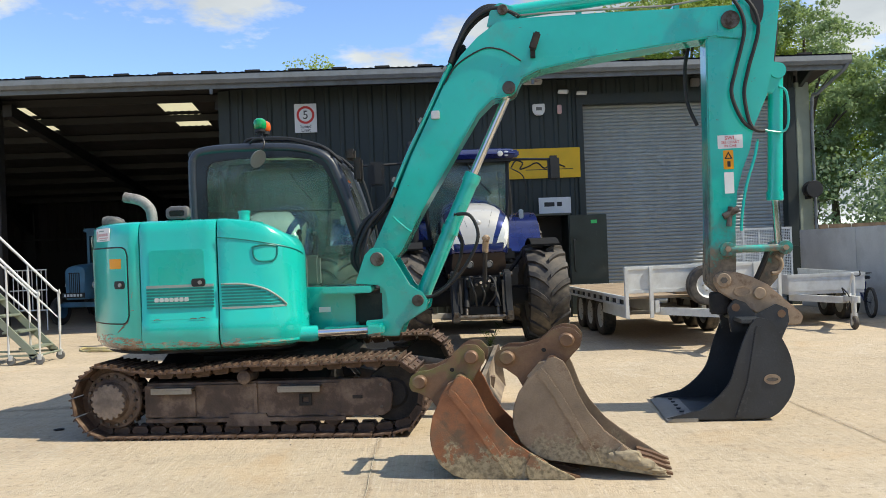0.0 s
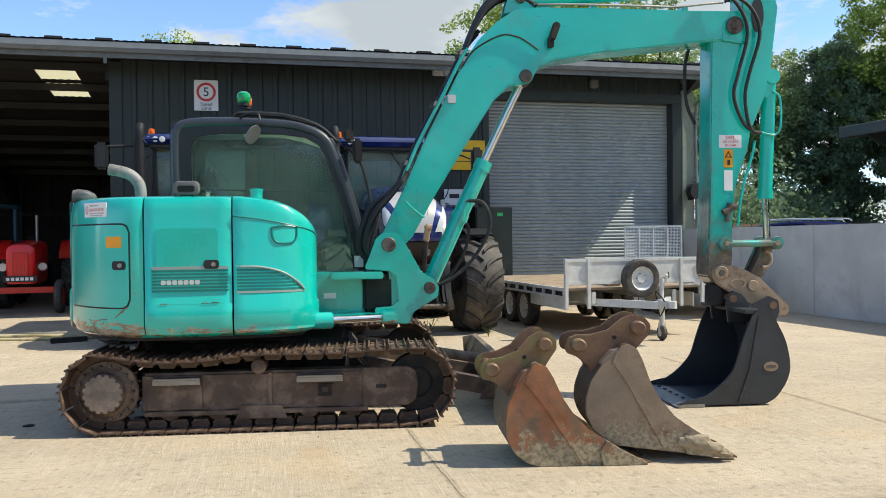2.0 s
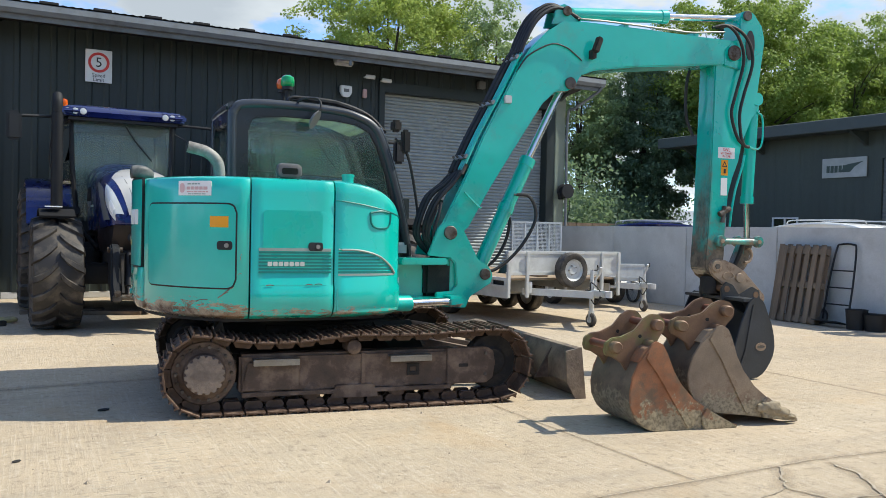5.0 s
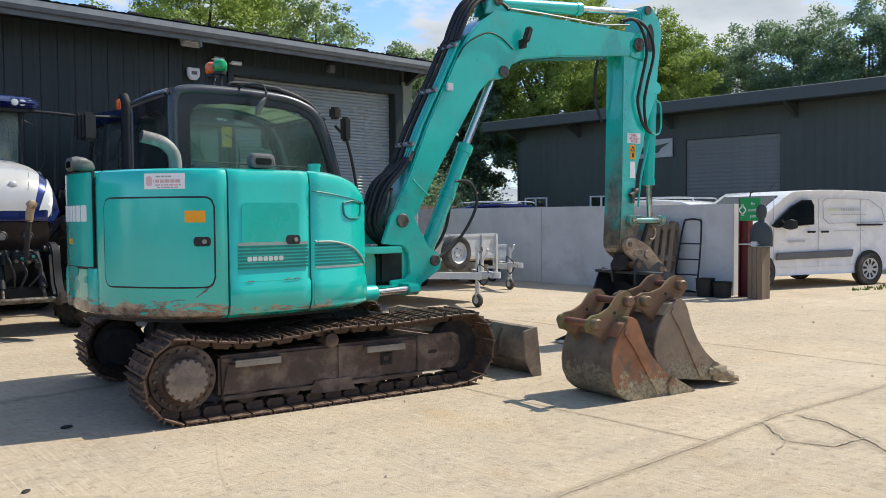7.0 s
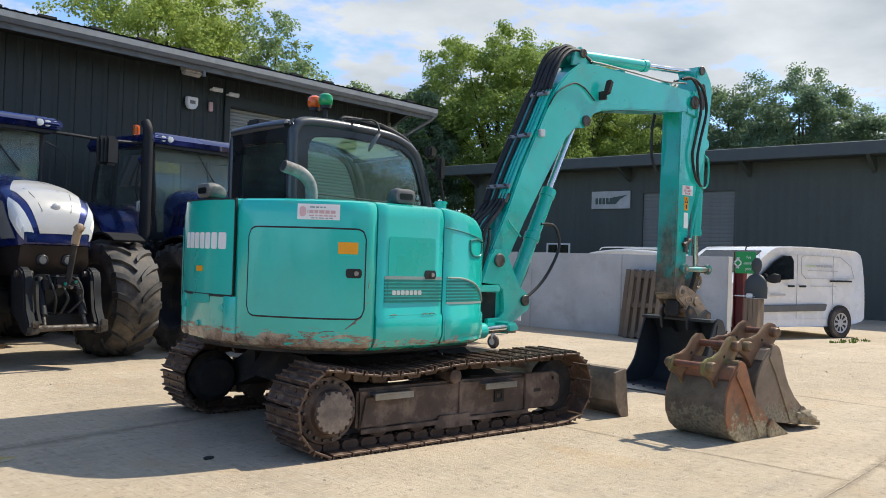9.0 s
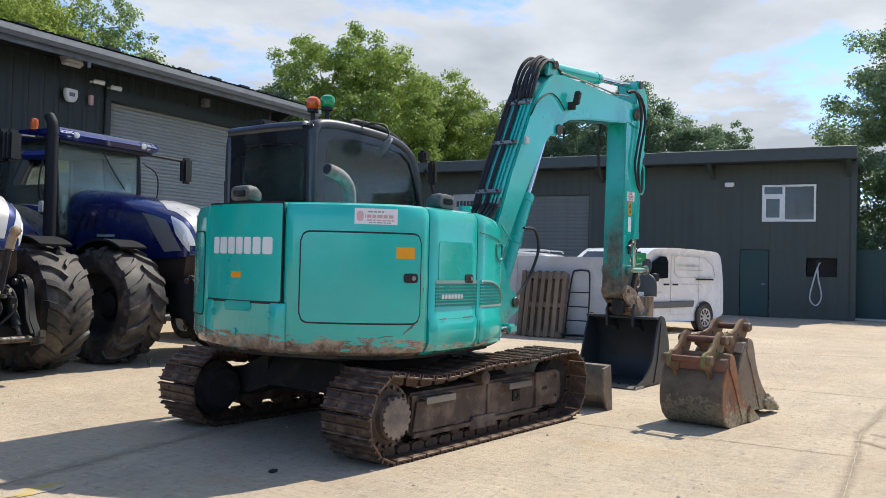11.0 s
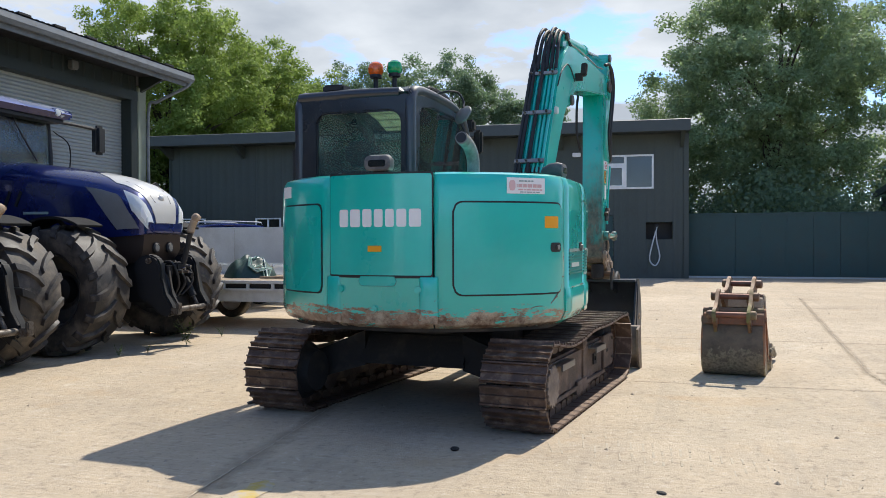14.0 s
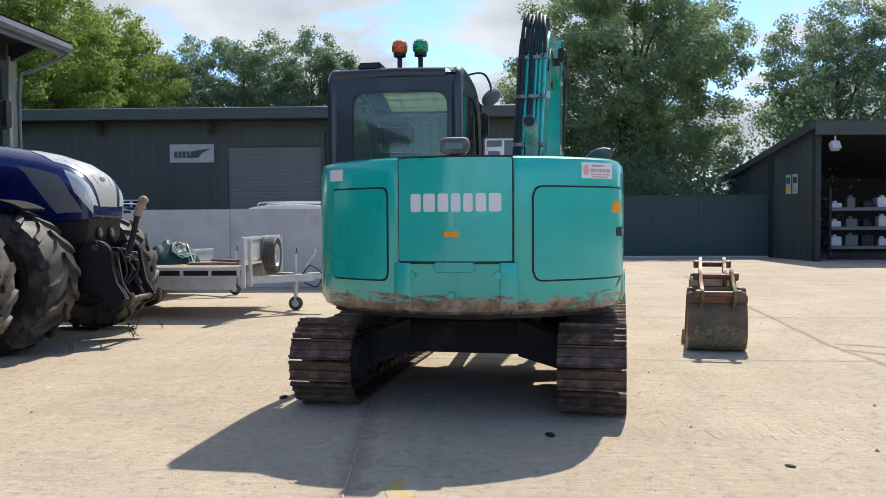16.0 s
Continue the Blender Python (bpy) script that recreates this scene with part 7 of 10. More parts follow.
def digging_bucket(m, w, col, ear, label, mud, group):
    t = thing("excavator_bucket", label, "bucket", m, group)
    part("shell", wrap_sheet(WRAP, w, 0.018), "shell_rust", t)
    for s in (-1, 1):
        part("side_plate", prism(PLATE, s * w - 0.011, s * w + 0.011, "y", 0.004), col, t)
        part("side_rib", prism([(0.02, 0.60), (0.06, 0.56), (0.16, 0.42), (0.26, 0.26), (0.36, 0.10), (0.40, 0.02), (0.35, 0.02), (0.30, 0.10), (0.20, 0.26), (0.10, 0.42), (0.0, 0.55)], s * (w + 0.011), s * (w + 0.022), "y", 0.004), col, t)
        part("side_cutter", prism([(0.50, 0.165), (0.56, 0.125), (0.76, 0.012), (0.76, 0.0), (0.48, 0.0), (0.46, 0.10)], s * (w + 0.011), s * (w + 0.035), "y", 0.005), col, t)
        e = s * w * 0.56
        part("hanger", prism(EAR, e - 0.016, e + 0.016, "y", 0.006), ear, t, "rusty hanger plate")
        for x, z in ((-0.185, 0.625), (0.145, 0.785)):
            part("boss", turned([(0.01, 0), (0.045, 0), (0.045, 0.045), (0.036, 0.055), (0.01, 0.055)], (x, e + s * 0.012, z), (0, s, 0), 18), "rust_ear", t)
        part("hanger_hole", cyl((0.02, e - 0.0175, 0.70), (0.02, e + 0.0175, 0.70), 0.014, None, 12), "under", t)
    for x, z in ((-0.185, 0.625), (0.145, 0.785)):
        part("cross_pin", cyl((x, -w * 0.56, z), (x, w * 0.56, z), 0.030, None, 18), "pin_rust", t, "brown rusty cross pin")
    part("top_bar", cyl((0.075, -w, 0.645), (0.075, w, 0.645), 0.032, None, 18), ear, t)
    part("torsion_plate", prism([(0.09, 0.66), (0.0, 0.62), (-0.06, 0.52), (-0.02, 0.52), (0.05, 0.60), (0.10, 0.63)], -w, w, "y", 0.004), col, t)
    part("cutting_edge", prism([(0.50, 0.0), (0.66, 0.0), (0.70, 0.008), (0.64, 0.028), (0.50, 0.028)], -w - 0.02, w + 0.02, "y", 0.003), "rust_ear", t)
    n = 4
    for k in range(n):
        y = -w + 0.03 + (2 * w - 0.06) * k / (n - 1)
        part("tooth", loft([[(0.60, y - 0.035, 0.002), (0.60, y + 0.035, 0.002), (0.60, y + 0.035, 0.06), (0.60, y - 0.035, 0.06)], [(0.68, y - 0.03, 0.004), (0.68, y + 0.03, 0.004), (0.68, y + 0.03, 0.045), (0.68, y - 0.03, 0.045)], [(0.79, y - 0.02, 0.002), (0.79, y + 0.02, 0.002), (0.79, y + 0.02, 0.012), (0.79, y - 0.02, 0.012)]]), "rust_ear", t)
    if mud:
        for k, (x, z, sx, sy, sz) in enumerate(((0.545, 0.085, 0.085, 0.030, 0.055), (0.625, 0.060, 0.070, 0.030, 0.038), (0.475, 0.075, 0.045, 0.022, 0.040), (0.69, 0.035, 0.055, 0.030, 0.022))):
            lump = bmesh.new()
            bmesh.ops.create_icosphere(lump, subdivisions=3, radius=1.0)
            for q in lump.verts:
                d = 1.0 + 0.30 * noise.noise(q.co * 1.7 + Vector((k * 5.0, 0, 0))) + 0.16 * noise.noise(q.co * 5.0)
                q.co = Vector((x + q.co.x * sx * d, -w - 0.026 + q.co.y * sy * d, z + q.co.z * sz * d))
            part("caked_mud", lump, "soil", t, "dried mud caked on the cutter")
    return t


digging_bucket(pose(0.03, 5.41, 0, 0, 0, -7.6) @ Matrix.Diagonal((1, 1, 0.94, 1)), 0.27, "rust", "ear_olive", "rust-red digging bucket lying on the concrete", False, "loose buckets")
digging_bucket(pose(0.573, 5.336, 0.035, 0, 0, -11) @ pose(0.62, 0, 0) @ pose(0, 0, 0, 0, 7.0) @ Matrix.Diagonal((1.08, 1.08, 0.94, 1)) @ pose(-0.62, 0, 0), 0.20, "rust_grey", "rust_ear", "grey-brown digging bucket caked with dried mud", True, "loose buckets")

# black bucket on the quick hitch
BK = Matrix.Translation(SWING) @ BOOM @ pose(2.965, -0.05, 0) @ Matrix.Diagonal((1, 0.88, 1, 1))
bk = thing("attached_bucket", "black painted digging bucket hung on the quick hitch", "bucket", BK, "")
BP = [(0.005, 0.755), (0.06, 0.80), (0.16, 0.77), (0.23, 0.64), (0.29, 0.50), (0.32, 0.33), (0.30, 0.22), (0.25, 0.13), (0.19, 0.06), (0.12, 0.02), (-0.44, 0.02), (-0.50, 0.045), (-0.41, 0.085), (-0.31, 0.15), (-0.22, 0.235), (-0.16, 0.32), (-0.12, 0.44), (-0.08, 0.56), (-0.03, 0.68)]
BPS = [BP[0]] + [(p.x, p.z) for p in smooth_line([(x, 0, z) for x, z in BP[1:10]], 4)] + BP[10:12] + [(p.x, p.z) for p in smooth_line([(x, 0, z) for x, z in BP[12:]], 3)]
BW = [(0.02, 0.78), (0.10, 0.775), (0.18, 0.72), (0.25, 0.61), (0.30, 0.48), (0.318, 0.33), (0.30, 0.21), (0.25, 0.125), (0.18, 0.055), (0.10, 0.018), (-0.15, 0.012), (-0.46, 0.012)]
part("shell", wrap_sheet(BW, 0.52, -0.018), "bucketblack", bk)
for s in (-1, 1):
    part("side_plate", prism(BPS, s * 0.52 - 0.012, s * 0.52 + 0.012, "y", 0.004), "bucketblack", bk, "scratched black side plate")
    part("side_rib", prism([(0.04, 0.73), (0.08, 0.73), (0.0, 0.30), (-0.10, 0.03), (-0.14, 0.03), (-0.04, 0.30)], s * 0.532, s * 0.542, "y", 0.004), "bucketblack", bk)
    part("side_cutter", prism([(-0.30, 0.02), (-0.50, 0.02), (-0.66, 0.03), (-0.48, 0.075), (-0.30, 0.11)], s * 0.532 - 0.006, s * 0.532 + 0.012, "y", 0.004), "bucketblack", bk)
    part("hanger", prism([(-0.08, 0.66), (-0.10, 0.86), (-0.04, 0.93), (0.04, 0.90), (0.12, 0.80), (0.28, 0.88), (0.37, 0.84), (0.38, 0.74), (0.30, 0.56), (0.10, 0.66)], s * 0.19 - 0.016, s * 0.19 + 0.016, "y", 0.006), "bucketblack", bk)
for x, z in ((-0.035, 0.86), (0.32, 0.80)):
    part("cross_pin", cyl((x, -0.21, z), (x, 0.21, z), 0.032, None, 18), "rust_ear", bk, "rusty bucket pin")
part("top_plate", box(-0.06, 0.12, -0.52, 0.52, 0.755, 0.785, 0.006), "bucketblack", bk)
part("cutting_edge", prism([(-0.42, 0.0), (-0.62, 0.004), (-0.66, 0.012), (-0.60, 0.03), (-0.42, 0.03)], -0.55, 0.55, "y", 0.003), "steel", bk, "worn bright cutting edge")
for k in range(6):
    y = -0.40 + 0.16 * k
    part("edge_bolt", cyl((-0.50, y, 0.028), (-0.50, y, 0.04), 0.018, None, 8), "bucketblack", bk)
ovb = [(0.15 + 0.062 * math.cos(a), 0.32 + 0.04 * math.sin(a)) for a in [math.pi * i / 12 for i in range(24)]]
part("oval_badge", prism(ovb, -0.537, -0.531), "hitch", bk, "small oval maker's badge")
part("badge_face", prism([(0.15 + (x - 0.15) * 0.72, 0.32 + (z - 0.32) * 0.35) for x, z in ovb], -0.539, -0.5375), "pin", bk)
part("swivel", cyl((-0.12, 0, 0.80), (-0.12, 0, 0.98), 0.085, None, 22, 0.012), "under", bk, "dark swivel block")


# ---------------------------------------------------------------- wheels
def road_wheel(r, w, parent, m, rim_mat="galv", spokes=0, name="wheel", rim_r=0.62):
    """Parts of one wheel about its own axis along x, placed by m under parent."""
    pr = [(rim_r * r, -w * 0.42), (0.80 * r, -w * 0.5), (0.94 * r, -w * 0.47), (r, -w * 0.34), (r, -w * 0.05), (0.985 * r, -w * 0.04), (0.985 * r, w * 0.04), (r, w * 0.05), (r, w * 0.34), (0.94 * r, w * 0.47), (0.80 * r, w * 0.5), (rim_r * r, w * 0.42)]
    ty = part(name, moved(turned(pr, (0, 0, 0), (1, 0, 0), 36), m), "rubber", parent, "black rubber tyre")
    rm = [(0.02, -w * 0.25), (rim_r * r * 0.35, -w * 0.28), (rim_r * r * 0.5, -w * 0.18), (rim_r * r * 0.85, -w * 0.2), (rim_r * r, -w * 0.42), (rim_r * r, w * 0.42), (rim_r * r * 0.85, w * 0.2), (rim_r * r * 0.5, w * 0.18), (0.02, w * 0.25)]
    part("rim", moved(turned(rm, (0, 0, 0), (1, 0, 0), 28), m), rim_mat, ty)
    for k in range(spokes):
        a = 2 * math.pi * k / spokes
        sp = prism([(-0.03, 0.14 * r), (0.03, 0.14 * r), (0.018, rim_r * r * 0.98), (-0.018, rim_r * r * 0.98)], -w * 0.36, -w * 0.26, "x")
        part("spoke", moved(sp, m @ pose(0, 0, 0, math.degrees(a))), rim_mat, ty)
    for k in range(5 if not spokes else 0):
        a = 2 * math.pi * k / 5
        c = (0, 0.3 * rim_r * r * math.cos(a) * 1.4, 0.3 * rim_r * r * math.sin(a) * 1.4)
        part("wheel_nut", moved(cyl((-w * 0.30, c[1], c[2]), (-w * 0.20, c[1], c[2]), 0.012, None, 6), m), "steel", ty)
    return ty


# ---------------------------------------------------------------- trailers
def jockey(t, x, y, h):
    j = part("jockey_wheel", turned([(0.03, -0.035), (0.085, -0.035), (0.105, -0.015), (0.105, 0.015), (0.085, 0.035), (0.03, 0.035)], (x, y, 0.105), (1, 0, 0), 24), "rubber", t, "small jockey wheel")
    part("hub", turned([(0.01, -0.04), (0.05, -0.04), (0.05, 0.04), (0.01, 0.04)], (x, y, 0.105), (1, 0, 0), 16), "galv", j)
    part("jockey_leg", join(cyl((x, y, 0.2), (x, y, h + 0.32), 0.028, None, 14), cyl((x, y, 0.25), (x, y, h), 0.036, None, 14), box(x - 0.05, x + 0.05, y - 0.012, y + 0.012, 0.10, 0.24)), "galv", j)
    part("crank", tube([(x, y, h + 0.32), (x + 0.1, y, h + 0.33), (x + 0.1, y, h + 0.40)], 0.010), "black", j)


def coupling(t, y, z):
    c = part("coupling", join(box(-0.05, 0.05, y - 0.25, y + 0.05, z - 0.04, z + 0.05, 0.012), cyl((0, y - 0.30, z - 0.04), (0, y - 0.30, z + 0.05), 0.055, None, 18)), "galv", t, "trailer coupling head")
    part("bellows", turned([(0.03, 0), (0.045, 0.03), (0.035, 0.06), (0.048, 0.09), (0.036, 0.12), (0.048, 0.15), (0.03, 0.18)], (0, y + 0.02, z), (0, 1, 0), 16), "black", c)
    part("hand_brake", join(tube([(0.06, y + 0.12, z), (0.06, y + 0.06, z + 0.18), (0.06, y - 0.02, z + 0.30)], 0.014), cyl((0.06, y - 0.02, z + 0.28), (0.06, y - 0.06, z + 0.38), 0.02, None, 12)), "galv", c)
    part("cable", tube([(0.0, y + 0.1, z + 0.05), (-0.08, y - 0.02, z + 0.16), (-0.04, y - 0.18, z + 0.02), (-0.06, y - 0.10, z - 0.15), (0.02, y + 0.1, z - 0.1)], 0.009), "hose", c)


def flat_trailer():
    t = thing("flat_trailer", "galvanised flatbed trailer with timber deck and spare wheel", "trailer", pose(3.45, 11.15, 0, 0, 0, 3.0))
    L, W, Z = 4.35, 1.04, 0.70
    for i in range(18):
        y = 0.04 + i * (L - 0.05) / 18
        part("deck_board", box(-W + 0.03, W - 0.03, y, y + (L - 0.05) / 18 - 0.008, Z - 0.03, Z, 0.004), "deckwood", t)
    for s in (-1, 1):
        part("side_rail", box(s * W - 0.025, s * W + 0.025, 0, L, Z - 0.035, Z + 0.01, 0.006), "galv", t)
        part("lower_side_rail", box(s * W - 0.022, s * W + 0.022, 0, L, Z - 0.135, Z - 0.105, 0.005), "galv", t)
        for i in range(12):
            part("rail_post", box(s * W - 0.02, s * W + 0.02, 0.02 + i * 0.388, 0.06 + i * 0.388, Z - 0.107, Z - 0.033), "galv", t)
        # A dark board puts the shade between the rails into the colour.
        part("shadow_board", box(s * (W - 0.045) - 0.008, s * (W - 0.045) + 0.008, 0.02, L - 0.04, Z - 0.12, Z - 0.031), "steelwork", t, "dark board for the shade between the side rails")
        part("chassis_rail", box(s * 0.62 - 0.03, s * 0.62 + 0.03, 0.0, L, Z - 0.22, Z - 0.05, 0.006), "galv", t)
        part("drawbar", bar([(s * 0.62, 0.15, 0.50), (s * 0.05, -0.72, 0.50)], 0.07, 0.10), "galv", t)
        part("side_skirt", box(s * (W - 0.06) - 0.01, s * (W - 0.06) + 0.01, 0.1, 1.5, Z - 0.30, Z - 0.10, 0.004), "galv", t)
    part("rear_rail", box(-W, W, L - 0.03, L + 0.03, Z - 0.16, Z, 0.006), "galv", t)
    b = part("headboard", box(-W, W, -0.012, 0.012, Z + 0.09, 1.09, 0.003), "galv", t, "pressed galvanised headboard")
    part("head_rail", box(-W - 0.02, W + 0.02, -0.025, 0.025, 1.06, 1.11, 0.006), "galv", b)
    part("lower_rail", box(-W - 0.02, W + 0.02, -0.025, 0.025, Z + 0.05, Z + 0.10, 0.006), "galv", b)
    for x in (-W, -W * 0.68, 0.0, W * 0.68, W):
        part("stanchion", box(x - 0.025, x + 0.025, -0.05, -0.005, 0.42, 1.10, 0.005), "galv", b)
    for y in (2.05, 2.75, 3.45):
        for s in (-1, 1):
            road_wheel(0.31, 0.20, t, pose(s * 0.82, y, 0.31, 0, 0, 0 if s < 0 else 180), "galv")
        part("axle", cyl((-0.8, y, 0.33), (0.8, y, 0.33), 0.035), "galv", t)
    road_wheel(0.265, 0.17, t, pose(0.0, -0.16, 0.83, 0, 0, 90), "galv", name="spare_wheel")
    part("spare_bracket", box(-0.04, 0.02, -0.14, 0.0, 0.80, 0.88), "galv", t)
    jockey(t, 0.16, -0.46, 0.52)
    coupling(t, -0.72, 0.52)
    return t


flat_trailer()


def plant_trailer():
    t = thing("plant_trailer", "small galvanised plant trailer with low sides", "trailer", pose(6.02, 13.15, 0, 0, 0, -4.0))
    L, W, Z = 2.9, 0.58, 0.56
    part("bed", box(-W, W, 0, L, Z - 0.05, Z, 0.005), "galv", t)
    for s in (-1, 1):
        part("side_panel", box(s * W - 0.012, s * W + 0.012, 0, L, Z, Z + 0.24, 0.003), "galv", t)
        part("side_rail", box(s * W - 0.022, s * W + 0.022, 0, L, Z + 0.22, Z + 0.27, 0.005), "galv", t)
        part("drawbar", bar([(s * 0.48, 0.15, 0.46), (s * 0.05, -0.75, 0.46)], 0.07, 0.10), "galv", t)
        for y in (1.15, 1.85):
            road_wheel(0.29, 0.18, t, pose(s * 0.71, y, 0.29, 0, 0, 0 if s < 0 else 180), "galv")
        part("mudguard", prism([(1.5 + 0.78 * math.cos(a), 0.36 + 0.36 * math.sin(a)) for a in [math.pi * i / 12 for i in range(13)]] + [(1.5 + 0.75 * math.cos(a), 0.36 + 0.33 * math.sin(a)) for a in [math.pi * (12 - i) / 12 for i in range(13)]], s * 0.60, s * 0.82, "x"), "galv", t)
    part("headboard", box(-W, W, -0.012, 0.012, Z, Z + 0.24, 0.003), "galv", t)
    part("head_rail", box(-W - .02, W + .02, -0.022, 0.022, Z + 0.22, Z + 0.27, 0.005), "galv", t)
    rp = part("ramp", box(-0.72, 0.48, L + 0.02, L + 0.05, Z + 0.02, Z + 0.08, 0.004), "galv", t, "upright mesh loading ramp")
    for k in range(5):
        x = -0.72 + 0.30 * k
        part("ramp_bar", box(x - 0.015, x + 0.015, L + 0.02, L + 0.05, Z, 1.62), "galv", rp)
    part("ramp_top", box(-0.74, 0.50, L + 0.02, L + 0.05, 1.59, 1.63), "galv", rp)
    for k in range(33):
        z = Z + 0.10 + 0.030 * k
        part("mesh_wire", box(-0.72, 0.48, L + 0.03, L + 0.036, z, z + 0.011), "galv", rp)
    for k in range(38):
        x = -0.705 + 0.0315 * k
        part("mesh_wire", box(x, x + 0.010, L + 0.037, L + 0.043, Z + 0.09, 1.60), "galv", rp)
    jockey(t, 0.16, -0.62, 0.48)
    coupling(t, -0.80, 0.48)
    return t


plant_trailer()


def heap_height(u, v):
    """Height of the crumpled heap over the trailer bed, u and v from -1 to 1."""
    r = min(1.0, math.sqrt(u * u + v * v))
    base = 0.43 * (1 - r ** 2.6) ** 0.8
    fold = 0.055 * math.sin(7 * u + 3 * v + 2 * math.sin(3 * v)) + 0.045 * math.sin(11 * v - 4 * u) + 0.025 * math.sin(19 * u + 13 * v)
    return base * (1 + 0.9 * fold) + fold * base * 0.7


def heap():
    n, k = 26, 40
    rings = []
    for i in range(n):
        r = 1 - i / (n - 0.5)
        rings.append([(0.56 * r * math.cos(q) * (1 + 0.10 * math.sin(3 * q)), 0.46 * r * math.sin(q) * (1 + 0.08 * math.cos(4 * q)), heap_height(r * math.cos(q), r * math.sin(q))) for q in [2 * math.pi * j / k for j in range(k)]])
    return loft(rings)


HEAP = pose(3.62, 12.60, 0.702, 0, 0, 20) @ Matrix.Diagonal((0.85, 0.85, 0.70, 1))
solo("tarpaulin", heap(), "tarp", "crumpled dark green tarpaulin heaped on the trailer", "tarpaulin", HEAP, sharp=60)
rp = thing("netting", "tangled pale green netting and rope draped over the tarpaulin", "netting", HEAP)
rnd = random.Random(11)
for k in range(9):
    a0, line = rnd.uniform(0, 6.28), []
    for i in range(16):
        u = -0.25 + 0.55 * math.sin(a0 + i * 0.30 * (1 + 0.1 * k))
        v = -0.48 + 0.40 * math.sin(a0 * 1.7 + i * 0.37)
        line.append((0.56 * u, 0.46 * v, heap_height(u, v) + 0.022))
    part("cord", tube(line, 0.013, 6, 3), "netting" if k % 3 else "stripe_grey", rp)

for k, (x, y, w, l, a, z) in enumerate(((3.30, 11.72, 0.16, 0.62, 78, 0.702), (3.42, 11.66, 0.12, 0.55, 66, 0.736), (3.24, 11.95, 0.14, 0.45, 95, 0.702))):
    solo("timber_offcut", box(-l / 2, l / 2, -w / 2, w / 2, 0, 0.032, 0.005), "deckwood" if k != 1 else "wood", "short timber offcut lying on the trailer deck", "timber", pose(x, y, z, 0, 0, a), group="offcuts on the trailer")

# bicycle against the concrete wall
bc = thing("bicycle", "small bicycle parked by the concrete wall", "bicycle", pose(7.30, 14.6, 0, 0, 0, 82))
for x in (-0.42, 0.42):
    w_ = part("wheel", moved(turned([(0.225, -0.02), (0.26, -0.02), (0.26, 0.02), (0.225, 0.02), (0.225, -0.02)], (0, 0, 0), (0, 1, 0), 30), Matrix.Translation((x, 0, 0.26))), "rubber", bc)
    for k in range(8):
        a = math.pi * k / 8
        part("spoke", cyl((x - 0.23 * math.cos(a), 0, 0.26 - 0.23 * math.sin(a)), (x + 0.23 * math.cos(a), 0, 0.26 + 0.23 * math.sin(a)), 0.003, None, 5), "steel", w_)
part("frame", join(tube([(-0.42, 0, 0.26), (-0.12, 0, 0.27), (-0.2, 0, 0.6), (0.28, 0, 0.58), (0.42, 0, 0.26)], 0.016, 8, 1), tube([(-0.12, 0, 0.27), (0.28, 0, 0.58)], 0.016, 8, 1)), "blue", bc)
part("handlebar", tube([(0.22, -0.25, 0.74), (0.24, -0.1, 0.72), (0.27, 0, 0.60), (0.24, 0.1, 0.72), (0.22, 0.25, 0.74)], 0.012), "black", bc)
part("saddle", box(-0.32, -0.12, -0.06, 0.06, 0.66, 0.71, 0.02), "black", bc)

# ---------------------------------------------------------------- things along the concrete wall
WALLM = pose(7.94, 8.96, 0, 0, 0, 88.2)


def pallet(m, label):
    t = thing("pallet", label, "pallet", m, "leaning pallets")
    for k in range(6):
        x = -0.55 + 0.205 * k
        part("slat", box(x, x + 0.12, -0.065, -0.045, 0, 1.2, 0.003), "wood", t)
    for z in (0.02, 0.55, 1.08):
        part("bearer", box(-0.55, 0.60, -0.045, 0.045, z, z + 0.09, 0.003), "wood", t)
    for k in (0, 2, 4, 5):
        x = -0.55 + 0.205 * k
        part("slat", box(x, x + 0.12, 0.045, 0.065, 0, 1.2, 0.003), "wood", t)


pallet(pose(7.56, 10.45, 0, 0, 0, 273.5) @ pose(0, 0, 0, -11) @ Matrix.Diagonal((0.78, 1.0, 1.08, 1)), "weathered timber pallet leaning on the concrete wall")
pallet(pose(7.41, 10.30, 0, 0, 0, 273.5) @ pose(0, 0, 0, -12) @ Matrix.Diagonal((0.72, 1.0, 1.06, 1)), "grey timber pallet leaning in front of another")
sk = thing("sack_truck", "black tubular sack truck leaning on the wall", "sack truck", pose(7.60, 9.68, 0, 0, 0, 273.5) @ pose(0, 0, 0, -12))
part("frame", tube([(-0.22, 0, 0.1), (-0.21, 0, 0.7), (-0.17, 0, 1.25), (-0.10, 0, 1.33), (0.10, 0, 1.33), (0.17, 0, 1.25), (0.21, 0, 0.7), (0.22, 0, 0.1)], 0.016), "black", sk)
for z in (0.35, 0.62, 0.90):
    part("rung", cyl((-0.21, 0, z), (0.21, 0, z), 0.012, None, 10), "black", sk)
part("toe_plate", box(-0.24, 0.24, -0.26, 0.0, 0.04, 0.055), "black", sk)
for s in (-1, 1):
    road_wheel(0.13, 0.07, sk, pose(s * 0.28, 0.05, 0.14), "grey_plastic")
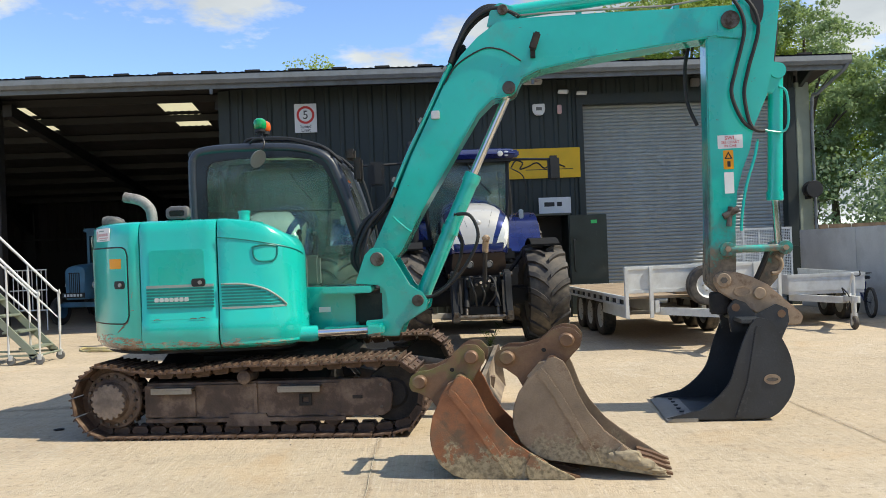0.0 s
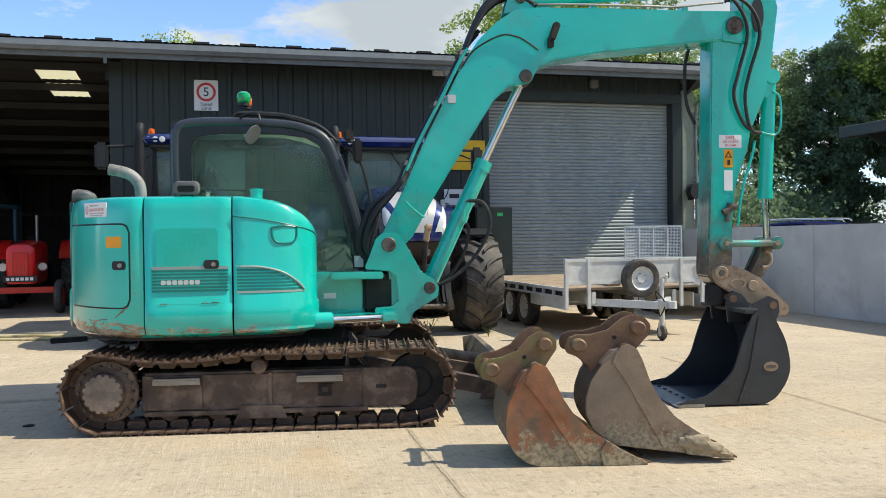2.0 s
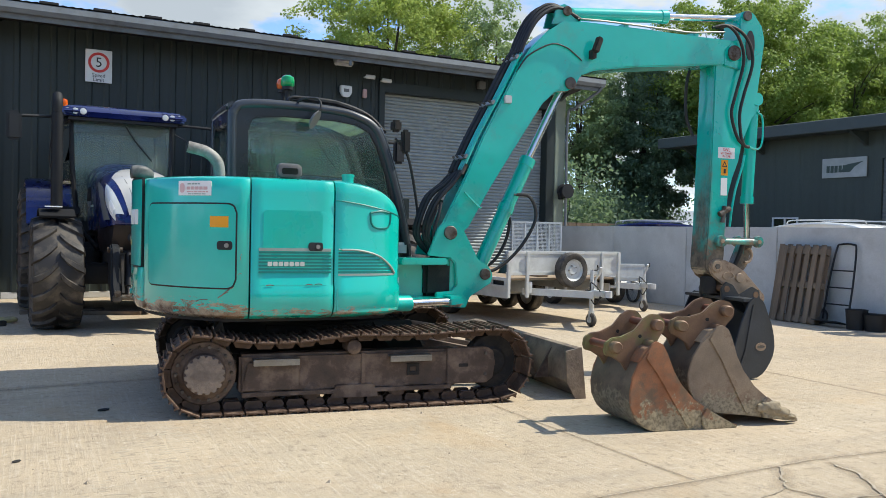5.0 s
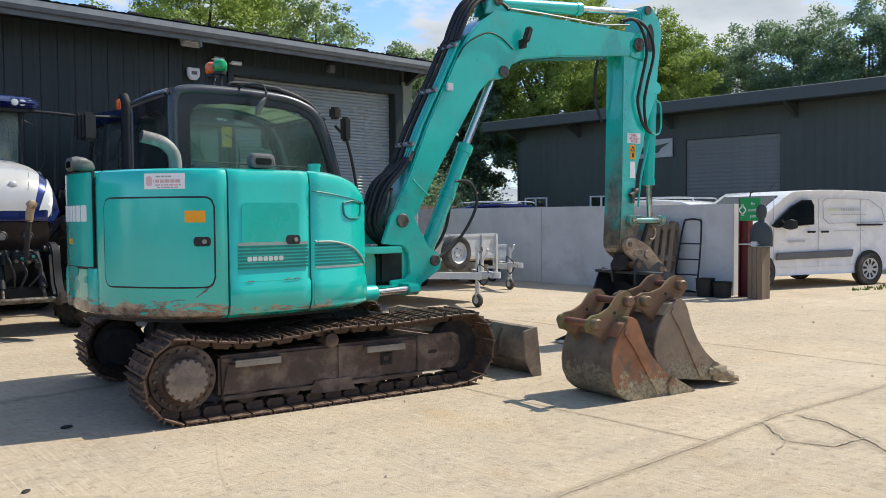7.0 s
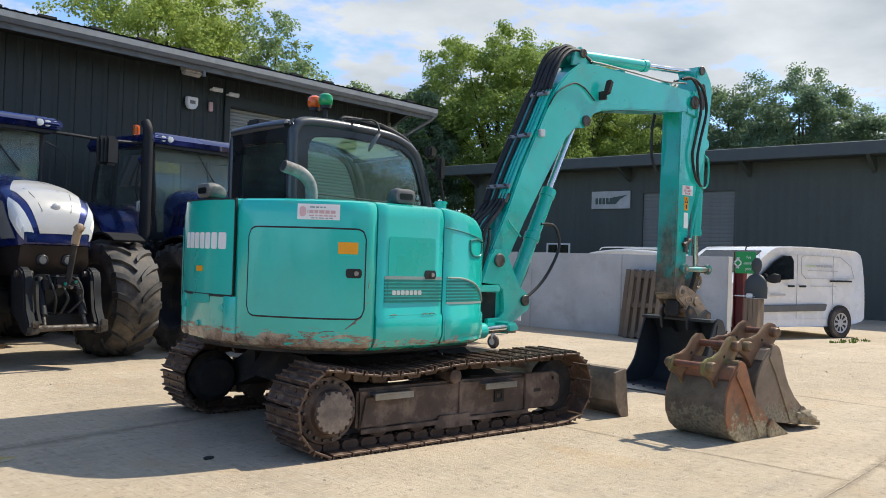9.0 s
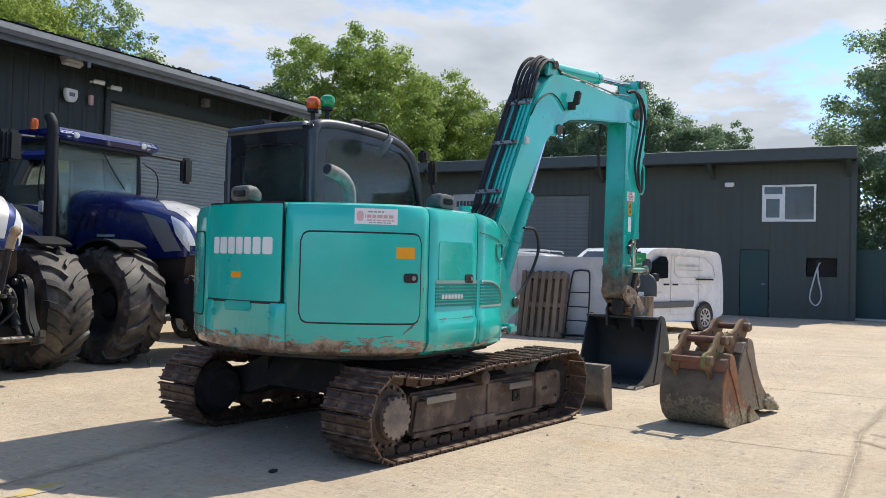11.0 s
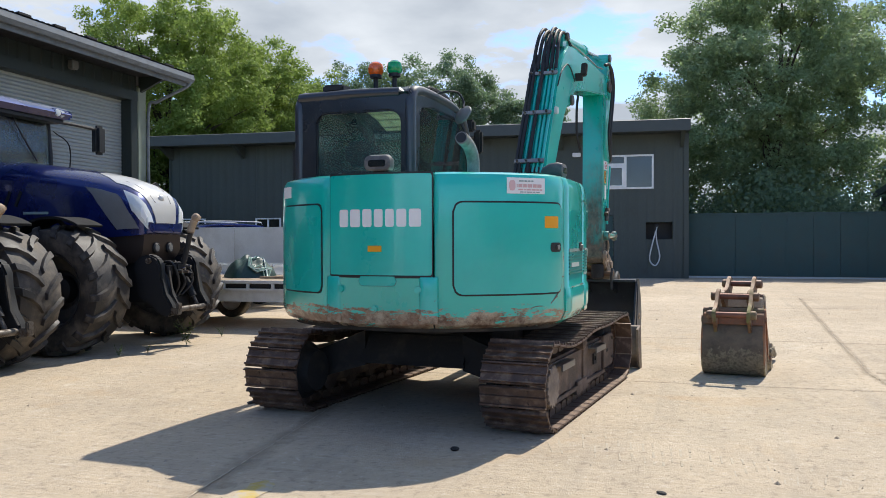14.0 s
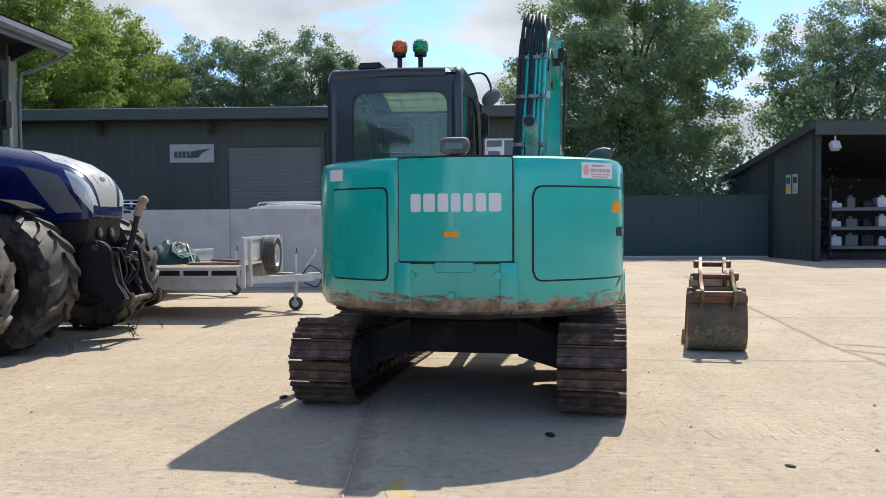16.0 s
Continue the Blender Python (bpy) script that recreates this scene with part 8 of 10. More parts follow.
for x, y, r, h in ((7.52, 9.22, 0.16, 0.30), (7.60, 8.96, 0.17, 0.25)):
    bu = thing("rubber_tub", "black rubber tub standing by the wall", "tub", pose(x, y, 0))
    part("tub", turned([(r * 0.1, 0.01), (r * 0.85, 0), (r, h), (r * 1.06, h + 0.01), (r * 0.98, h), (r * 0.8, 0.03), (r * 0.1, 0.03)], (0, 0, 0), (0, 0, 1), 26), "black", bu)

sp = thing("assembly_point_sign", "green assembly point sign on a dark red post", "sign", pose(7.93, 8.72, 0, 0, 0, -90))
part("post", join(box(-0.09, -0.07, -0.07, 0.07, 0, 1.66), box(0.07, 0.09, -0.07, 0.07, 0, 1.66), box(-0.07, 0.07, -0.01, 0.01, 0, 1.66)), "redsteel", sp, "dark red steel post")
bd = part("board", box(-0.06, 0.31, -0.09, -0.075, 1.28, 1.66, 0.004), "green_sign", sp, "green sign board")
for k, wd in enumerate(("Fire", "assembly", "point")):
    lettering(wd, 0.075, "white", bd, pose(0.185, -0.0915, 1.56 - 0.10 * k, 90), squeeze=0.66, depth=0.001)
part("pictogram", join(*[moved(box(-0.012, 0.012, -0.094, -0.0905, -0.06, 0.06), pose(-0.005 + dx, 0, 1.46 + dz, 0, a)) for dx, dz, a in ((-0.02, 0.05, 45), (0.02, 0.05, -45), (-0.02, -0.05, -45), (0.02, -0.05, 45))]), "white", bd)
part("lamp_arm", tube([(0.12, -0.08, 1.68), (0.14, -0.09, 1.74), (0.20, -0.12, 1.76)], 0.012), "black", sp)
part("shelf", box(-0.02, 0.34, -0.20, -0.02, 0.88, 0.90, 0.004), "galv", sp, "small steel shelf")
bx = thing("timber_crate", "narrow weathered timber box on end", "crate", pose(7.80, 8.40, 0, 0, 0, -90))
for k in range(3):
    part("plank", box(-0.12 + 0.08 * k, -0.045 + 0.08 * k, -0.15, -0.13, 0, 0.86, 0.004), "wood", bx)
part("box_side", box(-0.125, 0.12, -0.13, 0.13, 0, 0.85, 0.004), "wood", bx)
solo("tissue_box", box(-0.07, 0.07, -0.05, 0.05, 0, 0.08, 0.01), "white", "small white box on the timber crate", "box", pose(7.78, 8.46, 0.86))
st = turned([(0.24, 0.0), (0.245, 0.20), (0.225, 0.34), (0.15, 0.44), (0.07, 0.48), (0.065, 0.52), (0.10, 0.57), (0.118, 0.66), (0.105, 0.74), (0.06, 0.80), (0.005, 0.815)], (0, 0, 0), (0, 0, 1), 28)
st.transform(Matrix.Diagonal((0.38, 0.82, 0.86, 1)))
solo("bust_silhouette", st, "dgrey", "plain dark grey bust-shaped board standing on a box", "ornament", pose(7.86, 8.40, 0.86))


# ---------------------------------------------------------------- van and cars
def hull(profile, widths, inset=0.0):
    """A vehicle body: a side profile of (y, z) lofted over (x, shrink, drop) slices."""
    cy = sum(p[0] for p in profile) / len(profile)
    cz = sum(p[1] for p in profile) / len(profile)
    return loft([[(x, cy + (y - cy) * s, cz + (z - cz) * (s if z > cz else 1.0)) for y, z in profile] for x, s in widths])


def van():
    # drives towards +y; near side at -x
    t = thing("van", "white panel van with grey rub strips parked beyond the wall", "van", pose(10.77, 9.60, 0, 0, 0, 72.5))
    prof = smooth_line([(0, y, z) for y, z in [(-1.86, 0.34), (-1.94, 0.55), (-1.92, 1.10), (-1.84, 1.60), (-1.74, 1.76), (-1.50, 1.81), (-0.4, 1.84), (0.36, 1.82), (0.66, 1.745), (1.28, 1.28), (1.48, 1.14), (1.76, 1.01), (1.90, 0.80), (1.93, 0.50), (1.88, 0.30), (1.2, 0.25), (0, 0.25), (-1.2, 0.25)]], 3, True)
    prof = [(p.y, p.z) for p in prof]
    body = part("body", hull(prof, [(-0.86, 0.90), (-0.895, 0.955), (-0.90, 0.985), (-0.86, 1.0), (0.86, 1.0), (0.90, 0.985), (0.895, 0.955), (0.86, 0.90)]), "vanpaint", t, "white painted van body", 40)
    X = -0.905
    part("side_window", prism([(0.08, 1.20), (0.085, 1.54), (0.15, 1.635), (0.34, 1.635), (0.58, 1.51), (0.98, 1.17), (0.88, 1.145)], X - 0.004, X + 0.02, "x", 0.004), "darkglass", t, "dark cab side window")
    part("window_trim", ring_prism([(0.068, 1.187), (0.073, 1.545), (0.145, 1.647), (0.345, 1.647), (0.59, 1.52), (1.0, 1.172), (0.885, 1.133)], [(0.08, 1.20), (0.085, 1.54), (0.15, 1.635), (0.34, 1.635), (0.58, 1.51), (0.98, 1.17), (0.88, 1.145)], X - 0.006, X + 0.01, "x"), "black", t)
    part("windscreen", loft([[(x, 0.71, 1.735), (x, 1.27, 1.315), (x, 1.265, 1.285), (x, 0.705, 1.71)] for x in (-0.72, 0.72)]), "darkglass", t)
    for a, c in ((-1.0, -0.03), (-0.03, 0.95)):
        part("door_seam", ring_prism([(a, 0.40), (c, 0.40), (c, 1.68), (a, 1.68)], [(a + .004, 0.404), (c - .004, 0.404), (c - .004, 1.676), (a + .004, 1.676)], X - 0.001, X + 0.01, "x"), "alloy", t)
    part("panel_recess", ring_prism([(-1.60, 1.22), (-0.26, 1.20), (-0.14, 1.30), (-0.12, 1.62), (-0.20, 1.68), (-1.20, 1.66), (-1.50, 1.48)], [(-1.585, 1.23), (-0.265, 1.21), (-0.15, 1.305), (-0.13, 1.615), (-0.205, 1.67), (-1.195, 1.65), (-1.49, 1.475)], X - 0.003, X + 0.01, "x"), "alloy", t)
    part("slide_rail", box(X - 0.01, X + 0.02, -1.52, -0.92, 1.15, 1.185, 0.004), "black", t)
    part("rub_strip", prism([(-0.80, 0.56), (0.90, 0.54), (0.88, 0.67), (-0.84, 0.70)], X - 0.016, X + 0.02, "x", 0.012), "grey_plastic", t, "dark grey rub strip")
    for y in (-0.16, 0.14):
        part("door_handle", box(X - 0.03, X, y - 0.09, y + 0.09, 1.03, 1.07, 0.01), "black", t)
    part("door_mirror", loft([[(x, y0 + q, z) for q, z in rounded(-0.05, 0.05, a, c, 0.035)] for x, y0, a, c in ((X - 0.005, 0.72, 1.13, 1.20), (X - 0.05, 0.70, 1.11, 1.26), (X - 0.12, 0.68, 1.10, 1.29), (X - 0.20, 0.66, 1.12, 1.27))]), "black", t, "black door mirror")
    part("rear_bumper", box(-0.86, 0.86, -2.01, -1.86, 0.34, 0.62, 0.05), "grey_plastic", t)
    part("front_bumper", box(-0.84, 0.84, 1.84, 1.97, 0.30, 0.62, 0.06), "grey_plastic", t)
    part("tail_lamp", box(-0.88, -0.78, -1.93, -1.86, 0.95, 1.30, 0.02), "red_print", t)
    part("head_lamp", box(-0.88, -0.60, 1.70, 1.88, 0.76, 0.96, 0.03), "lamp_glass", t)
    part("roof_aerial", cyl((0, 0.3, 1.82), (0, 0.15, 2.0), 0.006, None, 6), "black", t)
    for ob in t.children:  # body length
        ob.data.transform(Matrix.Diagonal((1, 1.12, 1, 1)))
    for y in (-1.36, 1.37):
        part("wheel_arch", turned([(0.30, 0), (0.352, 0.0), (0.352, 0.03), (0.30, 0.03), (0.30, 0.0)], (X - 0.006, y, 0.325), (1, 0, 0), 30), "black", t)
        for s in (-1, 1):
            wm = pose(s * 0.835, y, 0.315, 0, 0, 0 if s < 0 else 180)
            wheel = road_wheel(0.315, 0.21, t, wm, "alloy", 0)
            part("wheel_trim", moved(turned([(0.01, -0.088), (0.05, -0.088), (0.09, -0.080), (0.185, -0.086), (0.207, -0.098), (0.207, -0.06), (0.01, -0.06)], (0, 0, 0), (1, 0, 0), 36), wm), "alloy", wheel, "silver wheel trim")
            for k in range(9):
                part("trim_slot", moved(prism([(-0.012, 0.085), (0.012, 0.085), (0.030, 0.178), (-0.030, 0.178)], -0.0905, -0.075, "x", 0.003), wm @ pose(0, 0, 0, 40 * k)), "black", wheel)
    n = random.Random(3)
    for z, h, a, c, m in ((1.44, 0.045, -1.12, -0.58, "alloy"), (1.44, 0.045, -0.56, -0.26, "pale_lime"), (1.36, 0.018, -1.25, -0.34, "alloy"), (1.05, 0.018, -1.20, -0.42, "alloy")):
        y = a
        while y < c:
            w = n.uniform(0.03, 0.07)
            part("print_line", box(X - 0.003, X, y, min(y + w, c), z, z + h), m, t)
            y += w + 0.015
    part("print_line", box(X - 0.003, X, 0.30, 0.72, 0.86, 0.90), "alloy", t)
    return t


van()


def car(m, colour, label):
    t = thing("parked_car", label, "car", m, "cars behind the wall")
    prof = smooth_line([(0, y, z) for y, z in [(-2.15, 0.35), (-2.2, 0.65), (-2.12, 0.95), (-2.0, 1.05), (-1.75, 1.45), (-1.5, 1.62), (-0.6, 1.68), (0.2, 1.62), (0.55, 1.48), (1.05, 1.05), (1.95, 0.92), (2.2, 0.72), (2.22, 0.4), (1.2, 0.25), (-1.2, 0.25)]], 3, True)
    prof = [(p.y, p.z) for p in prof]
    part("body", hull(prof, [(-0.84, 0.86), (-0.89, 0.94), (-0.88, 0.975), (-0.74, 1.0), (0.74, 1.0), (0.88, 0.975), (0.89, 0.94), (0.84, 0.86)]), colour, t, "", 40)
    for s in (-1, 1):
        part("side_glass", prism([(-1.7, 1.08), (-1.5, 1.44), (-0.6, 1.50), (0.15, 1.46), (0.75, 1.08)], s * 0.882, s * 0.892, "x", 0.003), "darkglass", t)
        part("roof_rail", tube([(s * 0.62, -1.6, 1.66), (s * 0.62, -1.4, 1.72), (s * 0.62, 0.0, 1.72), (s * 0.62, 0.2, 1.65)], 0.014), "galv", t)
        for y in (-1.35, 1.35):
            road_wheel(0.32, 0.20, t, pose(s * 0.80, y, 0.32, 0, 0, 0 if s < 0 else 180), "alloy", 7)
    part("rear_glass", box(-0.62, 0.62, -1.95, -1.75, 1.1, 1.42, 0.02), "darkglass", t)
    part("head_lamp", box(-0.8, -0.5, 2.0, 2.18, 0.66, 0.82, 0.02), "lamp_glass", t)


car(pose(11.7, 13.6, 0.06, 0, 0, 8), "vanpaint", "white estate car parked behind the concrete wall")
car(pose(10.0, 17.9, 0.04, 0, 0, 60), "blue", "dark blue car parked behind the concrete wall")

# ---------------------------------------------------------------- tractors
def lug_tyre(r, w, n, rim_r):
    """An agricultural tyre about the x axis: carcass with shoulder lugs in a chevron."""
    pr = [(rim_r, -w * 0.40), (rim_r * 1.06, -w * 0.46), (r * 0.80, -w * 0.52), (r * 0.91, -w * 0.49), (r * 0.945, -w * 0.30), (r * 0.95, 0), (r * 0.945, w * 0.30), (r * 0.91, w * 0.49), (r * 0.80, w * 0.52), (rim_r * 1.06, w * 0.46), (rim_r, w * 0.40)]
    bm = turned(pr, (0, 0, 0), (1, 0, 0), 48)
    return bm


def tread_lug(r, w, side):
    """One lug of the chevron, on one shoulder."""
    v, f = [], []
    line = [(0.03, r * 0.94, 0.0), (0.16, r * 0.94, 0.09), (0.34, r * 0.935, 0.17), (0.47, r * 0.90, 0.215), (0.525, r * 0.80, 0.235)]
    top = [(0.03, r, 0.0), (0.16, r, 0.09), (0.34, r * 0.995, 0.17), (0.50, r * 0.955, 0.215), (0.545, r * 0.83, 0.235)]
    hw = 0.066 / r * 0.5 * 0.98
    for (x, q, da), (x2, q2, _) in zip(line, top):
        wid = hw * (1.0 + 0.35 * x / 0.5)
        for xx, qq, s in ((x, q, -1.25), (x, q, 1.25), (x2, q2, 0.85), (x2, q2, -0.85)):
            a = -da * 0.95 / r + s * wid
            v.append((side * xx * w, qq * math.cos(a), qq * math.sin(a)))
    for i in range(len(line) - 1):
        b = 4 * i
        f += [(b + j, b + (j + 1) % 4, b + 4 + (j + 1) % 4, b + 4 + j) for j in range(4)]
    b = 4 * (len(line) - 1)
    f += [(0, 3, 2, 1), (b, b + 1, b + 2, b + 3)]
    return mesh_from("tread_lug", bm_of(v, f), M["rubber"], 40)


LUGS = {}


def farm_wheel(t, x, y, r, w, n, rim_r, s, name):
    m = pose(x, y, r, 0, 0, 0 if s > 0 else 180)
    ty = part(name, moved(lug_tyre(r, w, n, rim_r), m), "rubber", t, "dusty black lugged tractor tyre", 40)
    for side in (-1, 1):
        key = (r, w, side)
        if key not in LUGS:
            LUGS[key] = tread_lug(r, w, side)
        for k in range(n):
            piece("tread_lug", LUGS[key], ty, m @ pose(0, 0, 0, 360 * (k + (0.5 if side > 0 else 0)) / n))
    rm = [(0.05, -w * 0.1), (rim_r * 0.45, -w * 0.1), (rim_r * 0.55, w * 0.02), (rim_r * 0.9, w * 0.05), (rim_r * 0.97, w * 0.42), (rim_r * 1.04, w * 0.46), (rim_r * 1.04, w * 0.43), (rim_r * 1.01, -w * 0.42), (0.05, -w * 0.42)]
    part("rim", moved(turned(rm, (0, 0, 0), (1, 0, 0), 40), m), "wheelrim", ty, "dark steel wheel rim")
    part("hub", moved(turned([(0.02, 0.0), (0.16, 0.0), (0.15, w * 0.20), (0.09, w * 0.26), (0.02, w * 0.26)], (-w * 0.08, 0, 0), (1, 0, 0), 24), m), "tractor_black", ty)
    return ty


def hood_ring(y, hw, zb, zt, crown=0.10, n=12):
    ring = [(-hw * 0.93, y, zb), (-hw, y, zb + (zt - zb) * 0.3), (-hw, y, zb + (zt - zb) * 0.62)]
    for i in range(n + 1):
        a = math.pi * (1 - i / n)
        ring.append((hw * math.copysign(abs(math.cos(a)) ** 0.75, math.cos(a)), y, zt - crown - (zt - zb) * 0.12 + (crown + (zt - zb) * 0.12) * math.sin(a) ** 0.8))
    return ring + [(hw, y, zb + (zt - zb) * 0.62), (hw, y, zb + (zt - zb) * 0.3), (hw * 0.93, y, zb)]


def bonnet_shape(u):
    """Half width, bottom, shoulder, top and y of the bonnet at u: 0 at the nose, 1 at the windscreen."""
    tab = [(0.0, -0.665, 0.33, 1.395, 1.45), (0.05, -0.655, 0.375, 1.375, 1.60), (0.12, -0.62, 0.42, 1.36, 1.75), (0.20, -0.54, 0.45, 1.35, 1.875), (0.30, -0.38, 0.475, 1.34, 1.985), (0.42, -0.10, 0.49, 1.32, 2.08),
           (0.56, 0.28, 0.495, 1.30, 2.155), (0.72, 0.74, 0.50, 1.29, 2.225), (0.88, 1.25, 0.50, 1.28, 2.285), (1.0, 1.66, 0.50, 1.28, 2.31)]
    us = [q[0] for q in tab]
    y, hw, zb, zt = (float(np.interp(u, us, [q[k] for q in tab])) for k in (1, 2, 3, 4))
    return y, hw, zb, zb + (zt - zb) * 0.62, zt


def bonnet_point(u, a, off=0.0):
    """A point of the bonnet: a = 0 on the ridge, 0.7 at the shoulder, 1 at the lower edge; the sign is the side."""
    def raw(u, a):
        y, hw, zb, zs, zt = bonnet_shape(min(max(u, 0.0), 1.0))
        b, sg = abs(a), math.copysign(1.0, a)
        if b <= 0.7:
            th = b / 0.7 * math.pi / 2
            return Vector((sg * hw * math.sin(th) ** 0.9, y, zs + (zt - zs) * max(math.cos(th), 0.0) ** 0.62))
        k = (b - 0.7) / 0.3
        return Vector((sg * hw * (1 - 0.06 * k), y, zs + (zb - zs) * k))
    p = raw(u, a)
    if not off:
        return p
    du, da = raw(u + 0.01, a) - raw(u - 0.01, a), raw(u, a + 0.01) - raw(u, a - 0.01)
    n = du.cross(da)
    if n.length < 1e-9:
        return p
    n.normalize()
    if n.dot(p - Vector((0, 0.6, 1.5))) < 0:
        n = -n
    return p + n * off


def bonnet_patch(c, off=0.008, n=8):
    """A thin shell on the bonnet between four corners (u, a), in order round it."""
    top, low = [], []
    for i in range(n + 1):
        for j in range(n + 1):
            s, t = i / n, j / n
            u = (1 - s) * ((1 - t) * c[0][0] + t * c[1][0]) + s * ((1 - t) * c[3][0] + t * c[2][0])
            a = (1 - s) * ((1 - t) * c[0][1] + t * c[1][1]) + s * ((1 - t) * c[3][1] + t * c[2][1])
            top.append(bonnet_point(u, a, off))
            low.append(bonnet_point(u, a, -0.02))
    k = n + 1
    f = [(i * k + j, i * k + j + 1, (i + 1) * k + j + 1, (i + 1) * k + j) for i in range(n) for j in range(n)]
    m = k * k
    f += [tuple(m + q for q in reversed(p)) for p in f]
    edge = [j for j in range(n)] + [i * k + n for i in range(n)] + [n * k + j for j in range(n, 0, -1)] + [i * k for i in range(n, 0, -1)]
    f += [(edge[e], edge[(e + 1) % len(edge)], m + edge[(e + 1) % len(edge)], m + edge[e]) for e in range(len(edge))]
    return bm_of(top + low, f)


def tractor(m, label, sticker):
    """Faces -y; the origin lies on the ground under the front axle."""
    t = thing("tractor", label, "tractor", m, "blue tractors")
    for s in (-1, 1):
        farm_wheel(t, s * 1.005, 0, 0.735, 0.57, 17, 0.42, s, "front_wheel")
        farm_wheel(t, s * 1.02, 2.85, 0.98, 0.68, 19, 0.52, s, "rear_wheel")
        a = [radians(52 + 66 * i / 14) for i in range(15)]
        fen = [(0.805 * math.cos(b), 0.735 + 0.825 * math.sin(b)) for b in a] + [(0.785 * math.cos(b), 0.735 + 0.795 * math.sin(b)) for b in reversed(a)]
        part("front_fender", prism(fen, s * 0.80, s * 1.22, "x", 0.004), "fender", t, "black front mudguard")
        part("fender_arm", tube([(s * 0.45, 0.05, 1.0), (s * 0.75, 0.1, 1.35), (s * 0.95, 0.1, 1.54)], 0.03), "tractor_black", t)
        a = [radians(10 + 150 * i / 14) for i in range(15)]
        fen = [(2.85 + 1.10 * math.cos(b), 0.98 + 1.10 * math.sin(b)) for b in a] + [(2.85 + 1.05 * math.cos(b), 0.98 + 1.02 * math.sin(b)) for b in reversed(a)]
        part("rear_fender", prism(fen, s * 0.72, s * 1.30, "x", 0.015), "blue", t, "blue rear mudguard")
    part("front_axle", join(box(-0.75, 0.75, -0.13, 0.13, 0.58, 0.86, 0.04), cyl((-0.85, 0, 0.735), (0.85, 0, 0.735), 0.11)), "tractor_black", t)
    part("engine_block", box(-0.30, 0.30, -0.25, 1.9, 0.62, 1.30, 0.05), "tractor_black", t)
    part("gearbox", box(-0.36, 0.36, 1.6, 3.4, 0.55, 1.25, 0.05), "tractor_black", t)
    part("rear_axle", cyl((-0.8, 2.85, 0.98), (0.8, 2.85, 0.98), 0.17), "tractor_black", t)
    part("fuel_tank", box(-0.78, -0.34, 1.25, 2.2, 0.55, 1.10, 0.08), "tractor_black", t)
    part("step_unit", box(0.36, 0.80, 1.30, 1.95, 0.45, 1.15, 0.06), "tractor_black", t)
    # bonnet: dark blue shell with a pale panel down the nose, lamps let into its corners
    aa = [-1 + 2 * i / 32 for i in range(33)]
    hood = part("bonnet", loft([[bonnet_point(u / 28, a) for a in aa] for u in range(29)]), "blue", t, "metallic dark blue bonnet", 50)
    part("pale_panel", bonnet_patch([(0.016, -0.25), (0.016, 0.25), (0.36, 0.37), (0.36, -0.37)], 0.007, 12), "silver_hood", hood, "pearl white bonnet panel", 50)
    part("panel_tail", bonnet_patch([(0.362, -0.365), (0.362, 0.365), (0.50, 0.17), (0.50, -0.17)], 0.006, 8), "silver_hood", hood, "", 50)
    for a in (-0.22, 0.22):
        part("panel_crease", bonnet_patch([(0.12, a * 0.7 - 0.004), (0.12, a * 0.7 + 0.004), (0.34, a + 0.004), (0.34, a - 0.004)], 0.0095, 4), "grey_plastic", hood)
    b = bonnet_point(0.15, 0.0, 0.012)
    part("nose_badge", ball(b, 0.05, 14, (1, 0.45, 0.9)), "alloy", hood, "round silver nose badge")
    for s in (-1, 1):
        part("head_lamp", bonnet_patch([(0.020, s * 0.36), (0.045, s * 0.90), (0.22, s * 0.74), (0.30, s * 0.50)], 0.010), "lamp_glass", hood, "pale wraparound headlamp", 50)
        part("lamp_insert", bonnet_patch([(0.055, s * 0.56), (0.07, s * 0.78), (0.13, s * 0.74), (0.13, s * 0.57)], 0.013, 4), "white", hood)
        part("side_grille", bonnet_patch([(0.16, s * 0.92), (0.33, s * 0.94), (0.50, s * 0.60), (0.325, s * 0.62)], 0.008), "grey_plastic", hood, "grey side grille", 50)
        for k in range(3):
            part("vent_slot", moved(box(-0.015, 0.015, -0.02, 0.02, -0.10, 0.10, 0.004), pose(s * 0.496, 1.05 + 0.16 * k, 1.80, 25)), "black", hood)
        part("maker_mark", box(s * 0.497, s * 0.503, 0.62, 0.98, 1.61, 1.64), "stripe_grey", hood, "pale maker's mark block")
    # bronze chin with lamps
    chin = part("chin_panel", loft([[(-0.36, -0.54, 1.02), (0.36, -0.54, 1.02), (0.44, 0.25, 1.0), (-0.44, 0.25, 1.0)], [(-0.39, -0.61, 1.18), (0.39, -0.61, 1.18), (0.47, 0.3, 1.18), (-0.47, 0.3, 1.18)], [(-0.37, -0.62, 1.38), (0.37, -0.62, 1.38), (0.47, 0.3, 1.345), (-0.47, 0.3, 1.345)]]), "bronze", t, "bronze brown chin panel")
    for s in (-1, 1):
        part("work_lamp", turned([(0.01, 0), (0.066, 0.0), (0.066, -0.03), (0.052, -0.04), (0.01, -0.03)], (s * 0.14, -0.60, 1.20), (0, 1, 0), 20), "black", chin)
        part("lamp_lens", turned([(0.005, 0), (0.044, 0.0), (0.040, -0.01), (0.005, -0.012)], (s * 0.14, -0.633, 1.20), (0, 1, 0), 20), "grey_plastic", chin)
